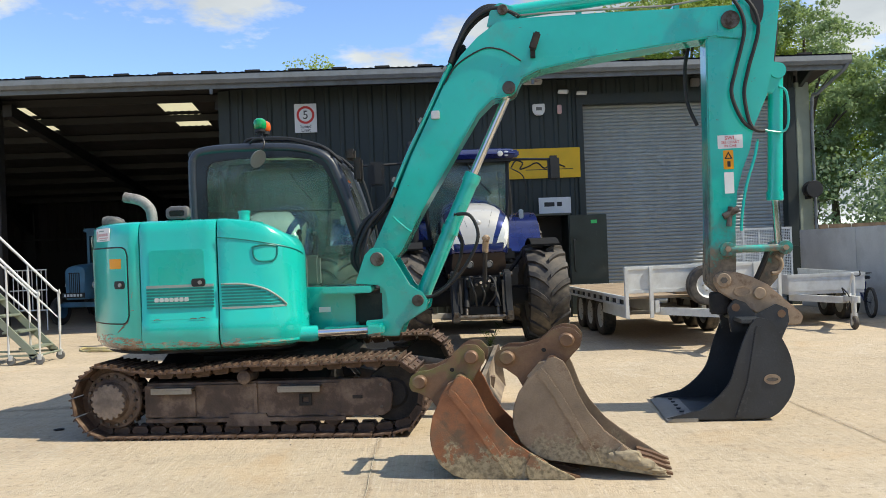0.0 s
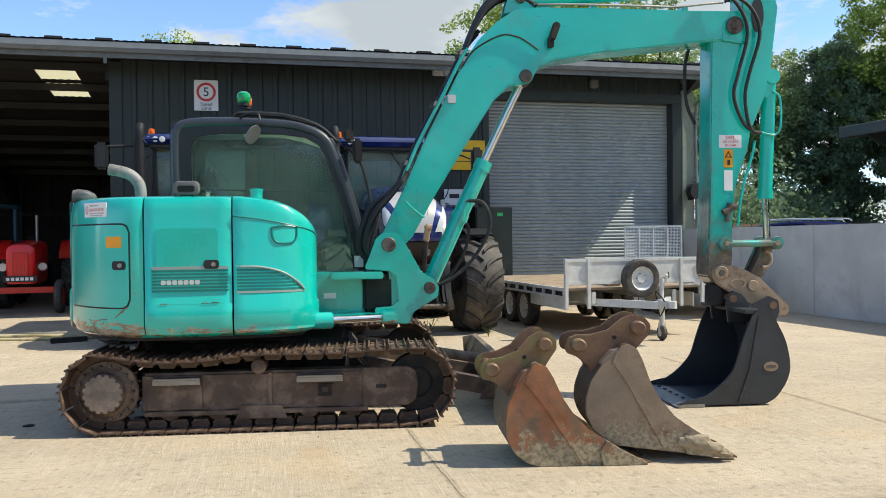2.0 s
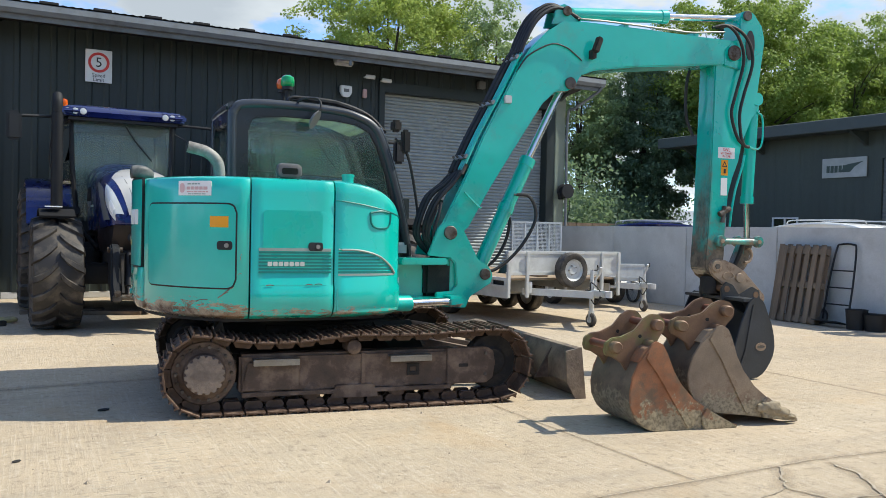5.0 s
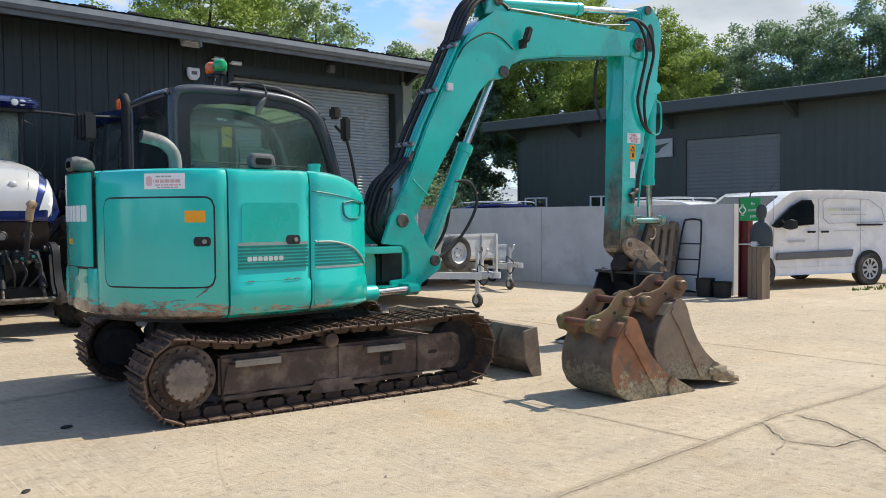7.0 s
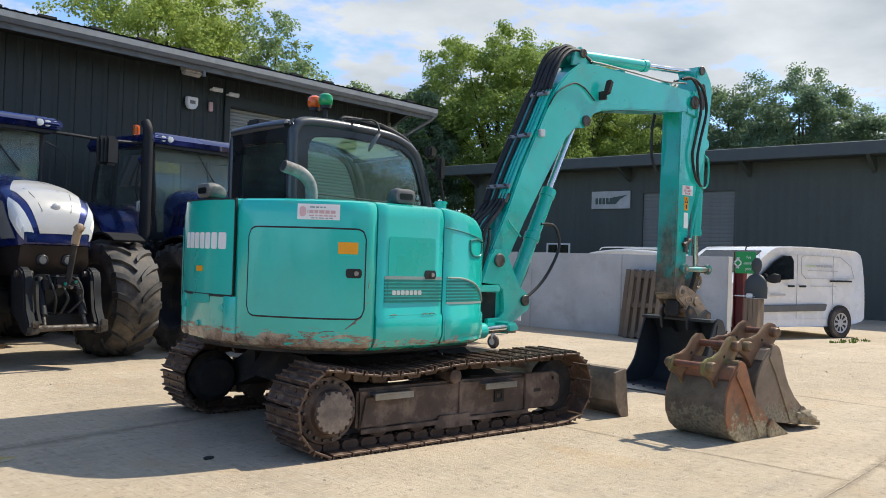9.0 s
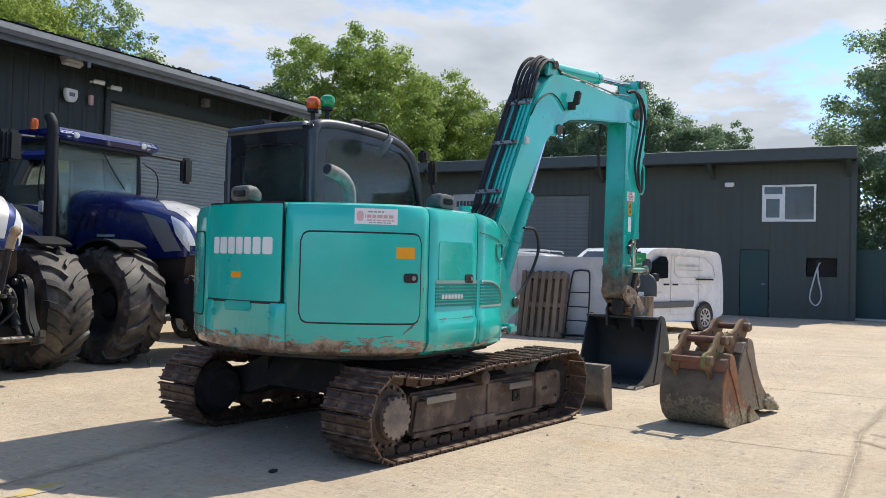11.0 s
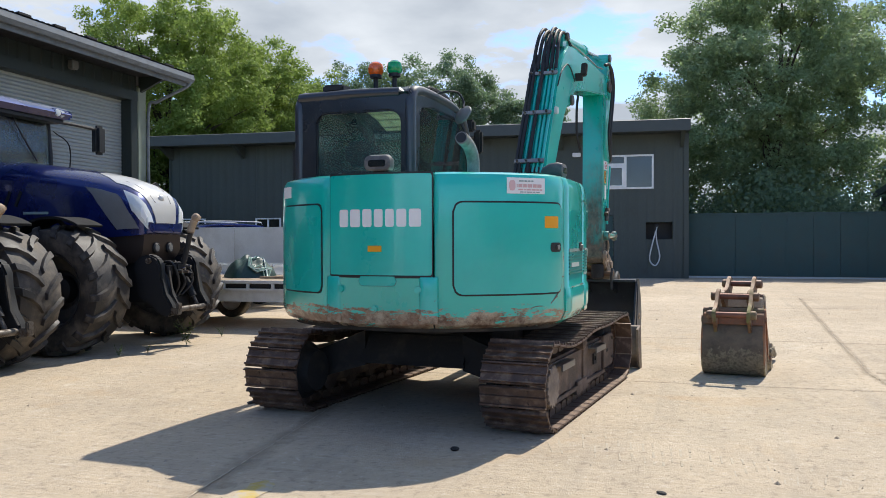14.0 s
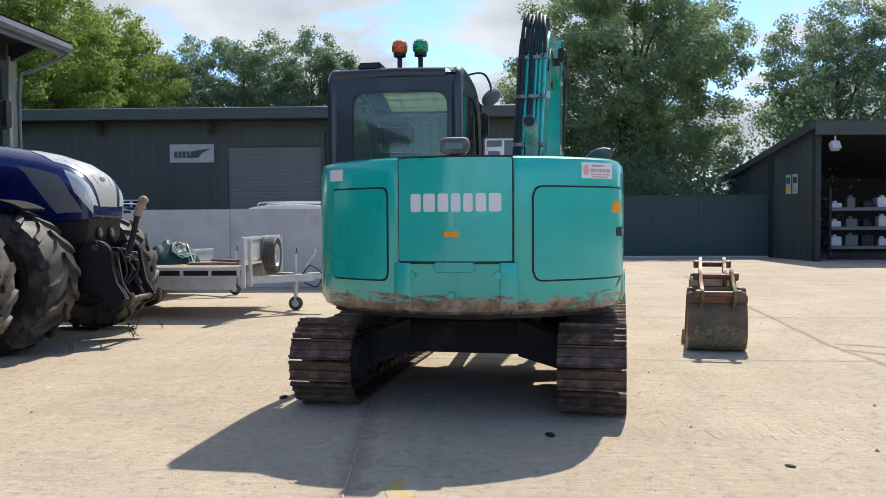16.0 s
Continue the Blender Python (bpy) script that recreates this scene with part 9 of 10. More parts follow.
    # front linkage: two deep side plates, a cross bar low down, hydraulic blocks and an upright top link
    ln = part("front_linkage", join(box(-0.30, 0.30, -0.80, -0.55, 0.48, 0.62, 0.02), box(-0.34, 0.34, -0.62, -0.28, 0.55, 1.04, 0.03)), "tractor_black", t, "black front lift linkage")
    plate = [(-0.50, 1.02), (-0.60, 1.10), (-0.72, 1.13), (-0.82, 1.09), (-0.87, 1.00), (-0.88, 0.86), (-0.93, 0.66), (-1.01, 0.54), (-1.03, 0.45), (-0.97, 0.39), (-0.86, 0.41), (-0.74, 0.52), (-0.56, 0.62)]
    for s in (-1, 1):
        part("lift_arm", prism(plate, s * 0.32, s * 0.43, "x", 0.02), "tractor_black", ln, "deep black lift arm")
        part("arm_strap", prism([(-0.885, 0.98), (-0.90, 0.98), (-0.955, 0.66), (-1.035, 0.53), (-1.02, 0.525), (-0.94, 0.65)], s * 0.285, s * 0.315, "x"), "under", ln)
        part("lift_ram", cyl((s * 0.20, -0.70, 1.00), (s * 0.22, -0.90, 0.60), 0.045), "tractor_black", ln)
        part("ram_rod", cyl((s * 0.215, -0.86, 0.68), (s * 0.225, -0.95, 0.50), 0.022), "pin", ln)
        part("arm_pin", cyl((s * 0.28, -0.72, 1.05), (s * 0.46, -0.72, 1.05), 0.035, None, 16), "pin", ln)
        part("hook", join(box(s * 0.375 - 0.05, s * 0.375 + 0.05, -1.09, -0.99, 0.42, 0.50, 0.012), box(s * 0.375 - 0.04, s * 0.375 + 0.04, -1.10, -1.06, 0.48, 0.56, 0.01)), "pin", ln)
    part("cross_bar", cyl((-0.33, -0.98, 0.47), (0.33, -0.98, 0.47), 0.034, None, 16, 0.006), "pin", ln, "worn cross bar")
    part("coupler_block", join(box(-0.10, 0.12, -0.88, -0.70, 0.88, 1.02, 0.02), cyl((-0.16, -0.80, 0.88), (-0.16, -0.80, 0.99), 0.05, None, 16), cyl((0.16, -0.92, 0.86), (0.16, -0.78, 0.90), 0.036, None, 12)), "tractor_black", ln)
    for k, (x, z) in enumerate(((-0.07, 0.92), (-0.01, 0.95), (0.06, 0.91), (0.11, 0.97))):
        part("coupling", cyl((x, -0.935, z), (x, -0.87, z), 0.020, None, 12), "chrome" if k % 2 else "pin", ln, "steel hose coupling")
    tl = part("top_link", tube([(0.05, -0.84, 0.92), (0.055, -0.90, 1.12), (0.065, -0.96, 1.38)], 0.032, 12), "under", ln, "upright grimy top link")
    part("clevis", join(tube([(0.065, -0.96, 1.38), (0.068, -0.98, 1.46), (0.075, -1.01, 1.53)], 0.045, 12), ball((0.078, -1.03, 1.565), 0.055, 14), box(0.02, 0.13, -1.08, -1.00, 1.545, 1.60, 0.015)), "hitch", tl, "bared steel hook end")
    for k, (x, d) in enumerate(((-0.12, 0.0), (0.14, 0.05), (0.0, 0.1))):
        part("hose", tube([(x, -0.70, 1.03), (x * 1.3, -0.86, 1.01 - d), (x * 1.1 + 0.04, -0.90, 0.78), (x * 0.6, -0.82, 0.62)], 0.015), "hose", ln)
    # cab
    cb = part("cab", box(-0.80, 0.80, 1.66, 3.25, 1.20, 1.42, 0.05), "tractor_black", t, "dark tractor cab with big windows")
    top, bot = 2.93, 1.38
    for s in (-1, 1):
        part("front_pillar", tube([(s * 0.62, 1.66, bot), (s * 0.70, 1.60, 2.2), (s * 0.72, 1.66, top)], 0.035), "black", cb)
        part("middle_pillar", tube([(s * 0.84, 2.55, bot), (s * 0.86, 2.55, 2.2), (s * 0.80, 2.55, top)], 0.035), "black", cb)
        part("rear_pillar", tube([(s * 0.80, 3.30, 1.7), (s * 0.80, 3.35, 2.3), (s * 0.74, 3.28, top)], 0.035), "black", cb)
        part("door_glass", loft([[(s * 0.64, 1.66, bot), (s * 0.84, 2.55, bot), (s * 0.83, 2.55, bot), (s * 0.63, 1.67, bot)], [(s * 0.71, 1.61, 2.2), (s * 0.86, 2.55, 2.2), (s * 0.85, 2.55, 2.2), (s * 0.70, 1.62, 2.2)], [(s * 0.72, 1.66, top), (s * 0.80, 2.55, top), (s * 0.79, 2.55, top), (s * 0.71, 1.67, top)]]), "tractorglass", cb).visible_shadow = False
        part("rear_side_glass", loft([[(s * 0.84, 2.55, 1.6), (s * 0.80, 3.3, 1.7), (s * 0.79, 3.3, 1.7), (s * 0.83, 2.55, 1.6)], [(s * 0.80, 2.55, top), (s * 0.74, 3.28, top), (s * 0.73, 3.28, top), (s * 0.79, 2.55, top)]]), "tractorglass", cb).visible_shadow = False
        arm = part("mirror_arm", tube([(s * 0.74, 1.56, 2.93), (s * 1.05, 1.48, 2.92), (s * 1.40, 1.42, 2.90)], 0.022), "black", cb)
        part("mirror_head", box(s * 1.48 - 0.10, s * 1.48 + 0.10, 1.36, 1.47, 2.54, 2.96, 0.04), "black", arm, "black wing mirror")
        part("mirror_glass", box(s * 1.48 - 0.08, s * 1.48 + 0.08, 1.472, 1.476, 2.58, 2.92), "mirror", arm)
        part("mirror_cable", tube([(s * 0.76, 1.60, 2.80), (s * 0.98, 1.52, 2.62), (s * 1.0, 1.56, 2.2), (s * 0.82, 1.64, 1.95)], 0.010), "black", arm)
        for k in range(3):
            part("roof_lamp", turned([(0.01, 0.0), (0.05, 0.0), (0.045, -0.02), (0.01, -0.025)], (s * (0.58 + 0.105 * k), 1.38 + 0.02 * k, 3.02), (0, 1, 0), 16), "lamp_glass", cb, "round roof work lamp")
        part("indicator", box(s * 0.92 - 0.04, s * 0.92 + 0.04, 1.55, 1.63, 1.92, 2.08, 0.015), "lamp_glass", cb)
        part("indicator_arm", tube([(s * 0.60, 1.62, 1.95), (s * 0.90, 1.60, 1.96)], 0.016), "black", cb)
    part("windscreen", loft([[(-0.62, 1.64, bot + 0.1), (0.62, 1.64, bot + 0.1), (0.62, 1.65, bot + 0.1), (-0.62, 1.65, bot + 0.1)], [(-0.69, 1.585, 2.2), (0.69, 1.585, 2.2), (0.69, 1.595, 2.2), (-0.69, 1.595, 2.2)], [(-0.71, 1.64, top), (0.71, 1.64, top), (0.71, 1.65, top), (-0.71, 1.65, top)]]), "tractorglass", cb).visible_shadow = False
    part("rear_glass", box(-0.72, 0.72, 3.30, 3.31, 1.7, top), "tractorglass", cb).visible_shadow = False
    roof = part("roof", loft([[(-0.80, 1.42, 2.95), (0.80, 1.42, 2.95), (0.86, 3.40, 2.93), (-0.86, 3.40, 2.93)], [(-0.84, 1.36, 3.02), (0.84, 1.36, 3.02), (0.90, 3.45, 3.02), (-0.90, 3.45, 3.02)], [(-0.80, 1.44, 3.10), (0.80, 1.44, 3.10), (0.86, 3.40, 3.13), (-0.86, 3.40, 3.13)], [(-0.62, 1.65, 3.15), (0.62, 1.65, 3.15), (0.68, 3.2, 3.18), (-0.68, 3.2, 3.18)]]), "blue", cb, "blue cab roof")
    for s in (-1, 1):
        part("lamp_pod", box(s * 0.70 - 0.20, s * 0.70 + 0.20, 1.38, 1.60, 2.96, 3.08, 0.03), "blue", roof)
    part("roof_lining", box(-0.78, 0.78, 1.45, 3.35, 2.90, 2.945), "black", cb)
    part("seat", join(box(-0.26, 0.26, 2.45, 2.95, 1.45, 1.75, 0.06), box(-0.25, 0.25, 2.90, 3.05, 1.7, 2.4, 0.06)), "black", cb)
    part("steering_wheel", moved(turned([(0.17, -0.015), (0.20, -0.015), (0.20, 0.015), (0.17, 0.015), (0.17, -0.015)], (0, 0, 0), (0, 0.5, 0.85), 24), Matrix.Translation((0, 2.10, 1.98))), "black", cb)
    part("dash", box(-0.22, 0.22, 1.74, 2.0, 1.4, 1.92, 0.05), "black", cb)
    part("wiper", tube([(0.02, 1.60, 2.90), (0.20, 1.575, 2.62), (0.42, 1.572, 2.36)], 0.010), "black", cb)
    part("beacon", turned([(0.05, 0), (0.05, 0.05), (0.055, 0.06), (0.05, 0.15), (0.01, 0.17)], (-0.80, 2.0, 3.10), (0, 0, 1), 18), "orange_lens", cb, "orange roof beacon")
    # exhaust stack on the right-hand front pillar
    ex_ = part("exhaust_pipe", join(cyl((-0.92, 1.42, 1.45), (-0.92, 1.42, 2.98), 0.080, None, 24, 0.01), box(-0.90, -0.60, 1.38, 1.50, 1.5, 1.62, 0.02)), "tractor_black", t, "black exhaust stack")
    part("tail_pipe", tube([(-0.92, 1.42, 2.96), (-0.92, 1.42, 3.10), (-0.92, 1.44, 3.17), (-0.92, 1.50, 3.24)], 0.070, 16), "tractor_black", ex_, "bent black tail pipe")
    if sticker:
        part("paper_note", box(-1.15, -0.95, -0.30, -0.12, 1.575, 1.59), "white", t, "sheet of paper on the mudguard")
    return t


tractor(pose(-2.55, 12.58, 0, 0, 0, 2.0), "dark blue tractor with pale bonnet facing the yard", True)
tractor(pose(0.49, 12.62, 0, 0, 0, 2.0), "dark blue tractor with pale bonnet parked beside its twin", False)

# ---------------------------------------------------------------- things in and before the open bay
def steps_unit():
    t = thing("mobile_steps", "grey-green mobile warehouse steps with tubular handrails", "steps", pose(-5.87, 12.35, 0, 0, 0, 180))
    # climbs along +x (away from the yard's middle)
    for y in (-0.32, 0.32):
        part("handrail", tube([(0.0, y, 0.10), (0.0, y, 1.0), (0.06, y, 1.06), (1.0, y, 2.02), (2.3, y, 3.3)], 0.019, 10, 3), "galv", t, "bare tubular handrail")
        part("mid_rail", tube([(0.0, y, 0.62), (0.9, y, 1.50), (2.2, y, 2.8)], 0.016), "galv", t)
        part("stringer", bar([(0.08, y, 0.14), (2.2, y, 2.3)], 0.03, 0.10), "flash", t)
        part("base_rail", bar([(0.0, y, 0.14), (2.3, y, 0.14)], 0.03, 0.03), "flash", t)
        part("upright", cyl((0.45, y, 0.14), (0.45, y, 1.45), 0.016), "galv", t)
        for x in (0.0, 0.42, 2.2):
            w_ = part("castor", turned([(0.015, -0.02), (0.06, -0.02), (0.065, 0), (0.06, 0.02), (0.015, 0.02)], (x, y, 0.066), (0, 1, 0), 18), "grey_plastic", t)
            part("castor_fork", box(x - 0.03, x + 0.03, y - 0.028, y + 0.028, 0.07, 0.15, 0.006), "galv", w_)
    for k in range(9):
        x, z = 0.10 + 0.235 * k, 0.25 + 0.235 * k
        part("tread", box(x, x + 0.22, -0.30, 0.30, z - 0.03, z, 0.005), "flash", t)
    for x in (0.0, 2.2):
        part("cross_tube", cyl((x, -0.32, 0.14), (x, 0.32, 0.14), 0.015), "flash", t)


steps_unit()


def old_tractor(m, colour, label, cab):
    t = thing("vintage_tractor", label, "tractor", m, "old tractors in the bay")
    for s in (-1, 1):
        farm_wheel(t, s * 0.72, 1.85, 0.70, 0.36, 16, 0.40, s, "rear_wheel")
        w_ = part("front_wheel", turned([(0.18, -0.07), (0.30, -0.08), (0.34, -0.04), (0.34, 0.04), (0.30, 0.08), (0.18, 0.07)], (s * 0.66, 0, 0.34), (1, 0, 0), 28), "rubber", t)
        part("rim", turned([(0.02, -0.03), (0.10, -0.04), (0.19, -0.07), (0.19, 0.07), (0.02, 0.03)], (s * 0.66, 0, 0.34), (1, 0, 0), 24), colour, w_)
        part("mudguard", prism([(1.85 + 0.80 * math.cos(a), 0.70 + 0.80 * math.sin(a)) for a in [radians(20 + 130 * i / 10) for i in range(11)]] + [(1.85 + 0.77 * math.cos(a), 0.70 + 0.77 * math.sin(a)) for a in [radians(150 - 130 * i / 10) for i in range(11)]], s * 0.50, s * 0.92, "x"), colour, t)
        part("lamp", turned([(0.01, 0), (0.08, 0), (0.07, 0.05), (0.02, 0.09)], (s * 0.36, -0.10, 0.95), (0, 1, 0), 18), "lamp_glass", t)
    part("axle_beam", box(-0.62, 0.62, -0.05, 0.05, 0.42, 0.54, 0.015), colour, t)
    part("bonnet", loft([hood_ring(y, hw, 0.62, zt, 0.08) for y, hw, zt in ((-0.36, 0.20, 1.30), (-0.32, 0.26, 1.40), (-0.1, 0.28, 1.44), (1.1, 0.29, 1.50))]), colour, t, "", 50)
    gr = part("grille", box(-0.15, 0.15, -0.375, -0.355, 0.75, 1.25, 0.01), "red_print" if colour == "red" else "black", t)
    for k in range(6):
        part("grille_bar", box(-0.14 + 0.05 * k, -0.12 + 0.05 * k, -0.383, -0.375, 0.77, 1.23), colour, gr)
    pl = part("number_plate", box(-0.30, 0.30, -0.41, -0.395, 0.66, 0.78, 0.004), "black_print", t)
    for k in range(6):
        part("plate_bar", box(-0.25 + 0.085 * k, -0.19 + 0.085 * k, -0.413, -0.411, 0.69, 0.75), "white", pl)
    part("gearbox", box(-0.22, 0.22, 1.0, 2.2, 0.5, 1.0, 0.04), "tractor_black", t)
    part("seat", box(-0.22, 0.22, 1.75, 2.1, 1.05, 1.2, 0.05), "black", t)
    part("steering_wheel", moved(turned([(0.16, -0.012), (0.19, -0.012), (0.19, 0.012), (0.16, 0.012), (0.16, -0.012)], (0, 0, 0), (0, 0.6, 0.8), 24), Matrix.Translation((0, 1.35, 1.45))), "black", t)
    part("exhaust", cyl((0.18, 0.5, 1.45), (0.18, 0.5, 2.0), 0.03), "steel", t)
    if cab:
        c = part("cab", ring_prism([(-0.62, 1.0), (0.62, 1.0), (0.62, 2.25), (-0.62, 2.25)], [(-0.55, 1.1), (0.55, 1.1), (0.55, 2.15), (-0.55, 2.15)], 1.05, 1.12), colour, t)
        part("cab_roof", box(-0.68, 0.68, 0.98, 2.3, 2.25, 2.34, 0.03), colour, c)
        for s in (-1, 1):
            part("cab_post", box(s * 0.60 - 0.03, s * 0.60 + 0.03, 2.15, 2.22, 1.0, 2.25), colour, c)
        part("windscreen", box(-0.56, 0.56, 1.08, 1.086, 1.1, 2.15), "glass", c).visible_shadow = False
    return t


old_tractor(pose(-6.42, 18.35, 0, 0, 0, 6), "red", "bright red vintage tractor in the open bay", False)
old_tractor(pose(-8.6, 19.9, 0, 0, 0, -12), "bluegrey", "faded blue vintage tractor with a cab in the bay", True)
old_tractor(pose(-5.35, 20.6, 0, 0, 0, 8), "red", "red vintage tractor further back in the bay", False)
gb = thing("wire_cage", "white wire guard frame standing before the old tractor", "cage", pose(-9.3, 18.6, 0.45))
for k in range(9):
    part("wire", cyl((-0.42 + 0.105 * k, 0, 0), (-0.42 + 0.105 * k, 0, 0.9), 0.010, None, 8), "white", gb)
for z in (0, 0.45, 0.9):
    part("rail", cyl((-0.44, 0, z), (0.44, 0, z), 0.012, None, 8), "white", gb)
for x in (-0.42, 0.42):
    part("leg", cyl((x, 0, -0.45), (x, 0, 0), 0.014, None, 8), "white", gb)
for x, y in ((-5.23, 18.55), (-4.75, 19.0)):
    tc = thing("traffic_cone", "orange traffic cone with a white band in the bay", "cone", pose(x, y, 0), "cones in the bay")
    part("base", box(-0.2, 0.2, -0.2, 0.2, 0, 0.04, 0.012), "cone", tc)
    part("cone", turned([(0.15, 0.04), (0.03, 0.86), (0.005, 0.87)], (0, 0, 0), (0, 0, 1), 28), "cone", tc)
    part("band", turned([(0.118, 0.30), (0.083, 0.54), (0.080, 0.54), (0.115, 0.30)], (0, 0, 0), (0, 0, 1), 28), "white", tc)
for k, (x, y, a) in enumerate(((-3.4, 14.6, 10), (-2.9, 14.2, -18))):
    solo("timber_batten", box(-0.6, 0.6, -0.05, 0.05, 0, 0.06, 0.006), "wood", "loose timber batten lying on the concrete", "batten", pose(x, y, 0, 0, 0, a), group="loose battens")


# ---------------------------------------------------------------- weeds, stones
def weeds(name, x, y, n, h, seed, label):
    rnd = random.Random(seed)
    v, f = [], []
    for k in range(n):
        a, r0 = rnd.uniform(0, 2 * math.pi), rnd.uniform(0, 0.10) + 0.02
        lean, hh, w = rnd.uniform(0.1, 0.6), h * rnd.uniform(0.35, 1.0), rnd.uniform(0.006, 0.016)
        bx, by = r0 * math.cos(a), r0 * math.sin(a)
        b = len(v)
        for i in range(4):
            q = i / 3
            px, py, pz = bx + math.cos(a) * lean * hh * q * q, by + math.sin(a) * lean * hh * q * q, hh * q
            ww = w * (1 - q * 0.9) * (1.6 if i == 1 else 1)
            v += [(px - math.sin(a) * ww, py + math.cos(a) * ww, pz), (px + math.sin(a) * ww, py - math.cos(a) * ww, pz)]
        f += [(b + 2 * i, b + 2 * i + 1, b + 2 * i + 3, b + 2 * i + 2) for i in range(3)]
    solo(name, bm_of(v, f), "grass", label, "weed", pose(x, y, 0), kind="stuff")


def leafy_weed(x, y, n, h, seed):
    """A branching weed: bent stems set with small pointed leaves."""
    rnd = random.Random(seed)
    v, f = [], []
    for k in range(n):
        a, lean, hh = rnd.uniform(0, 2 * math.pi), rnd.uniform(0.15, 0.7), h * rnd.uniform(0.5, 1.0)
        at = lambda q: Vector((math.cos(a) * lean * hh * q ** 1.6, math.sin(a) * lean * hh * q ** 1.6, hh * q))
        for i in range(4):
            p, q = at(i / 4), at((i + 1) / 4)
            b = len(v)
            v += [p + Vector((0.003, 0, 0)), p - Vector((0.003, 0, 0)), q - Vector((0.002, 0, 0)), q + Vector((0.002, 0, 0))]
            f.append((b, b + 1, b + 2, b + 3))
        for i in range(11):
            p = at(0.2 + 0.8 * i / 10)
            d = Vector((rnd.uniform(-1, 1), rnd.uniform(-1, 1), rnd.uniform(-0.2, 0.6))).normalized()
            s = d.cross(Vector((0, 0, 1))).normalized()
            z = h * 0.26 * rnd.uniform(0.5, 1.0)
            b = len(v)
            v += [p, p + d * z * 0.45 + s * z * 0.17, p + d * z, p + d * z * 0.45 - s * z * 0.17]
            f.append((b, b + 1, b + 2, b + 3))
    solo("weeds", bm_of(v, f), "grass", "dark green leafy weeds growing by the tractor wheels", "weed", pose(x, y, 0), kind="stuff")


leafy_weed(0.62, 11.75, 7, 0.36, 1)
leafy_weed(-0.50, 11.85, 6, 0.16, 2)
leafy_weed(1.5, 11.8, 5, 0.14, 3)
leafy_weed(-0.2, 11.7, 4, 0.12, 4)
for k in range(7):
    weeds("weeds", 10.4 + 0.22 * k, 8.0 - 0.12 * (k % 3), 22, 0.065, 10 + k, "tuft of grass near the parked van")

rnd = random.Random(9)
v, f = [], []
for k in range(900):
    x, y = rnd.uniform(-7, 9), rnd.uniform(2.5, 11)
    r = rnd.uniform(0.003, 0.009) * (2.2 if rnd.random() < 0.06 else 1)
    b = len(v)
    v += [(x - r, y, 0), (x, y - r * 0.9, 0), (x + r, y, 0), (x, y + r * 1.1, 0), (x + r * .2, y + r * .1, r * 0.9)]
    f += [(b, b + 1, b + 4), (b + 1, b + 2, b + 4), (b + 2, b + 3, b + 4), (b + 3, b, b + 4)]
solo("grit", bm_of(v, f), "crack", "scattered grit and small stones on the concrete", "grit", kind="stuff")
for x, y, a, r in ((-3.35, 7.15, 20, 0.036), (-3.9, 5.9, 50, 0.025), (-5.2, 6.4, 10, 0.025), (-2.4, 9.1, 0, 0.04)):
    solo("rubber_scrap", moved(ball((0, 0, 0), r, 8, (1.3, 0.8, 0.25)), pose(0, 0, r * 0.22, 0, 0, a)), "under", "dark scrap of debris lying on the concrete", "debris", pose(x, y, 0))

# a lifting sling and a short bar left lying by the tractor
M["webbing"] = mat("dirty_webbing", (0.42, 0.36, 0.17), 0.9, var=0.3, bump=0.4, dirt=(0.22, 0.19, 0.13), dirt_at=(0.45, 0.65), dirt_scale=9.0)


def sling():
    rr = random.Random(5)
    pts = [(0.95 * math.cos(a) * (1 + 0.12 * math.sin(3 * a)) + rr.uniform(-0.02, 0.02), 0.30 * math.sin(a) * (1 + 0.3 * math.cos(2 * a)), 0.02 + 0.012 * math.sin(5 * a)) for a in [2 * math.pi * i / 32 for i in range(33)]]
    t = thing("lifting_sling", "dirty yellow webbing sling dropped in a loop on the concrete", "sling", pose(-5.1, 13.55, 0, 0, 0, -12))
    part("strap", tube(pts, 0.022, 8), "webbing", t)
    part("eye", join(tube([(0.80, 0.10, 0.03), (1.02, 0.06, 0.05), (1.10, -0.02, 0.05), (0.98, -0.10, 0.04), (0.85, -0.08, 0.03)], 0.034, 8)), "webbing", t)


sling()
solo("timber_bearer", box(-0.24, 0.24, -0.05, 0.05, 0.0, 0.07, 0.008), "under", "short dark timber bearer lying on the concrete", "timber", pose(-4.36, 12.92, 0, 0, 0, 22))

# faded yellow paint mark
def paint_blot(x, y, r, seed):
    rr = random.Random(seed)
    pts = [(r * (1 + rr.uniform(-.3, .3)) * math.cos(a) * 1.6, r * (1 + rr.uniform(-.3, .3)) * math.sin(a) * 0.7) for a in [2 * math.pi * i / 18 for i in range(18)]]
    solo("paint_mark", bm_of([(px, py, 0.004) for px, py in pts], [tuple(range(18))]), "deckwood_yellow", "faded yellow paint mark on the concrete", "paint mark", pose(x, y, 0), kind="structure")


M["deckwood_yellow"] = mat("faded_yellow_paint", (0.55, 0.40, 0.10), 0.9, var=0.2, bump=0.3, dirt=(0.45, 0.39, 0.30), dirt_at=(0.42, 0.58), dirt_scale=7.0)
paint_blot(-4.45, 7.9, 0.12, 1)
paint_blot(-4.75, 7.65, 0.14, 2)


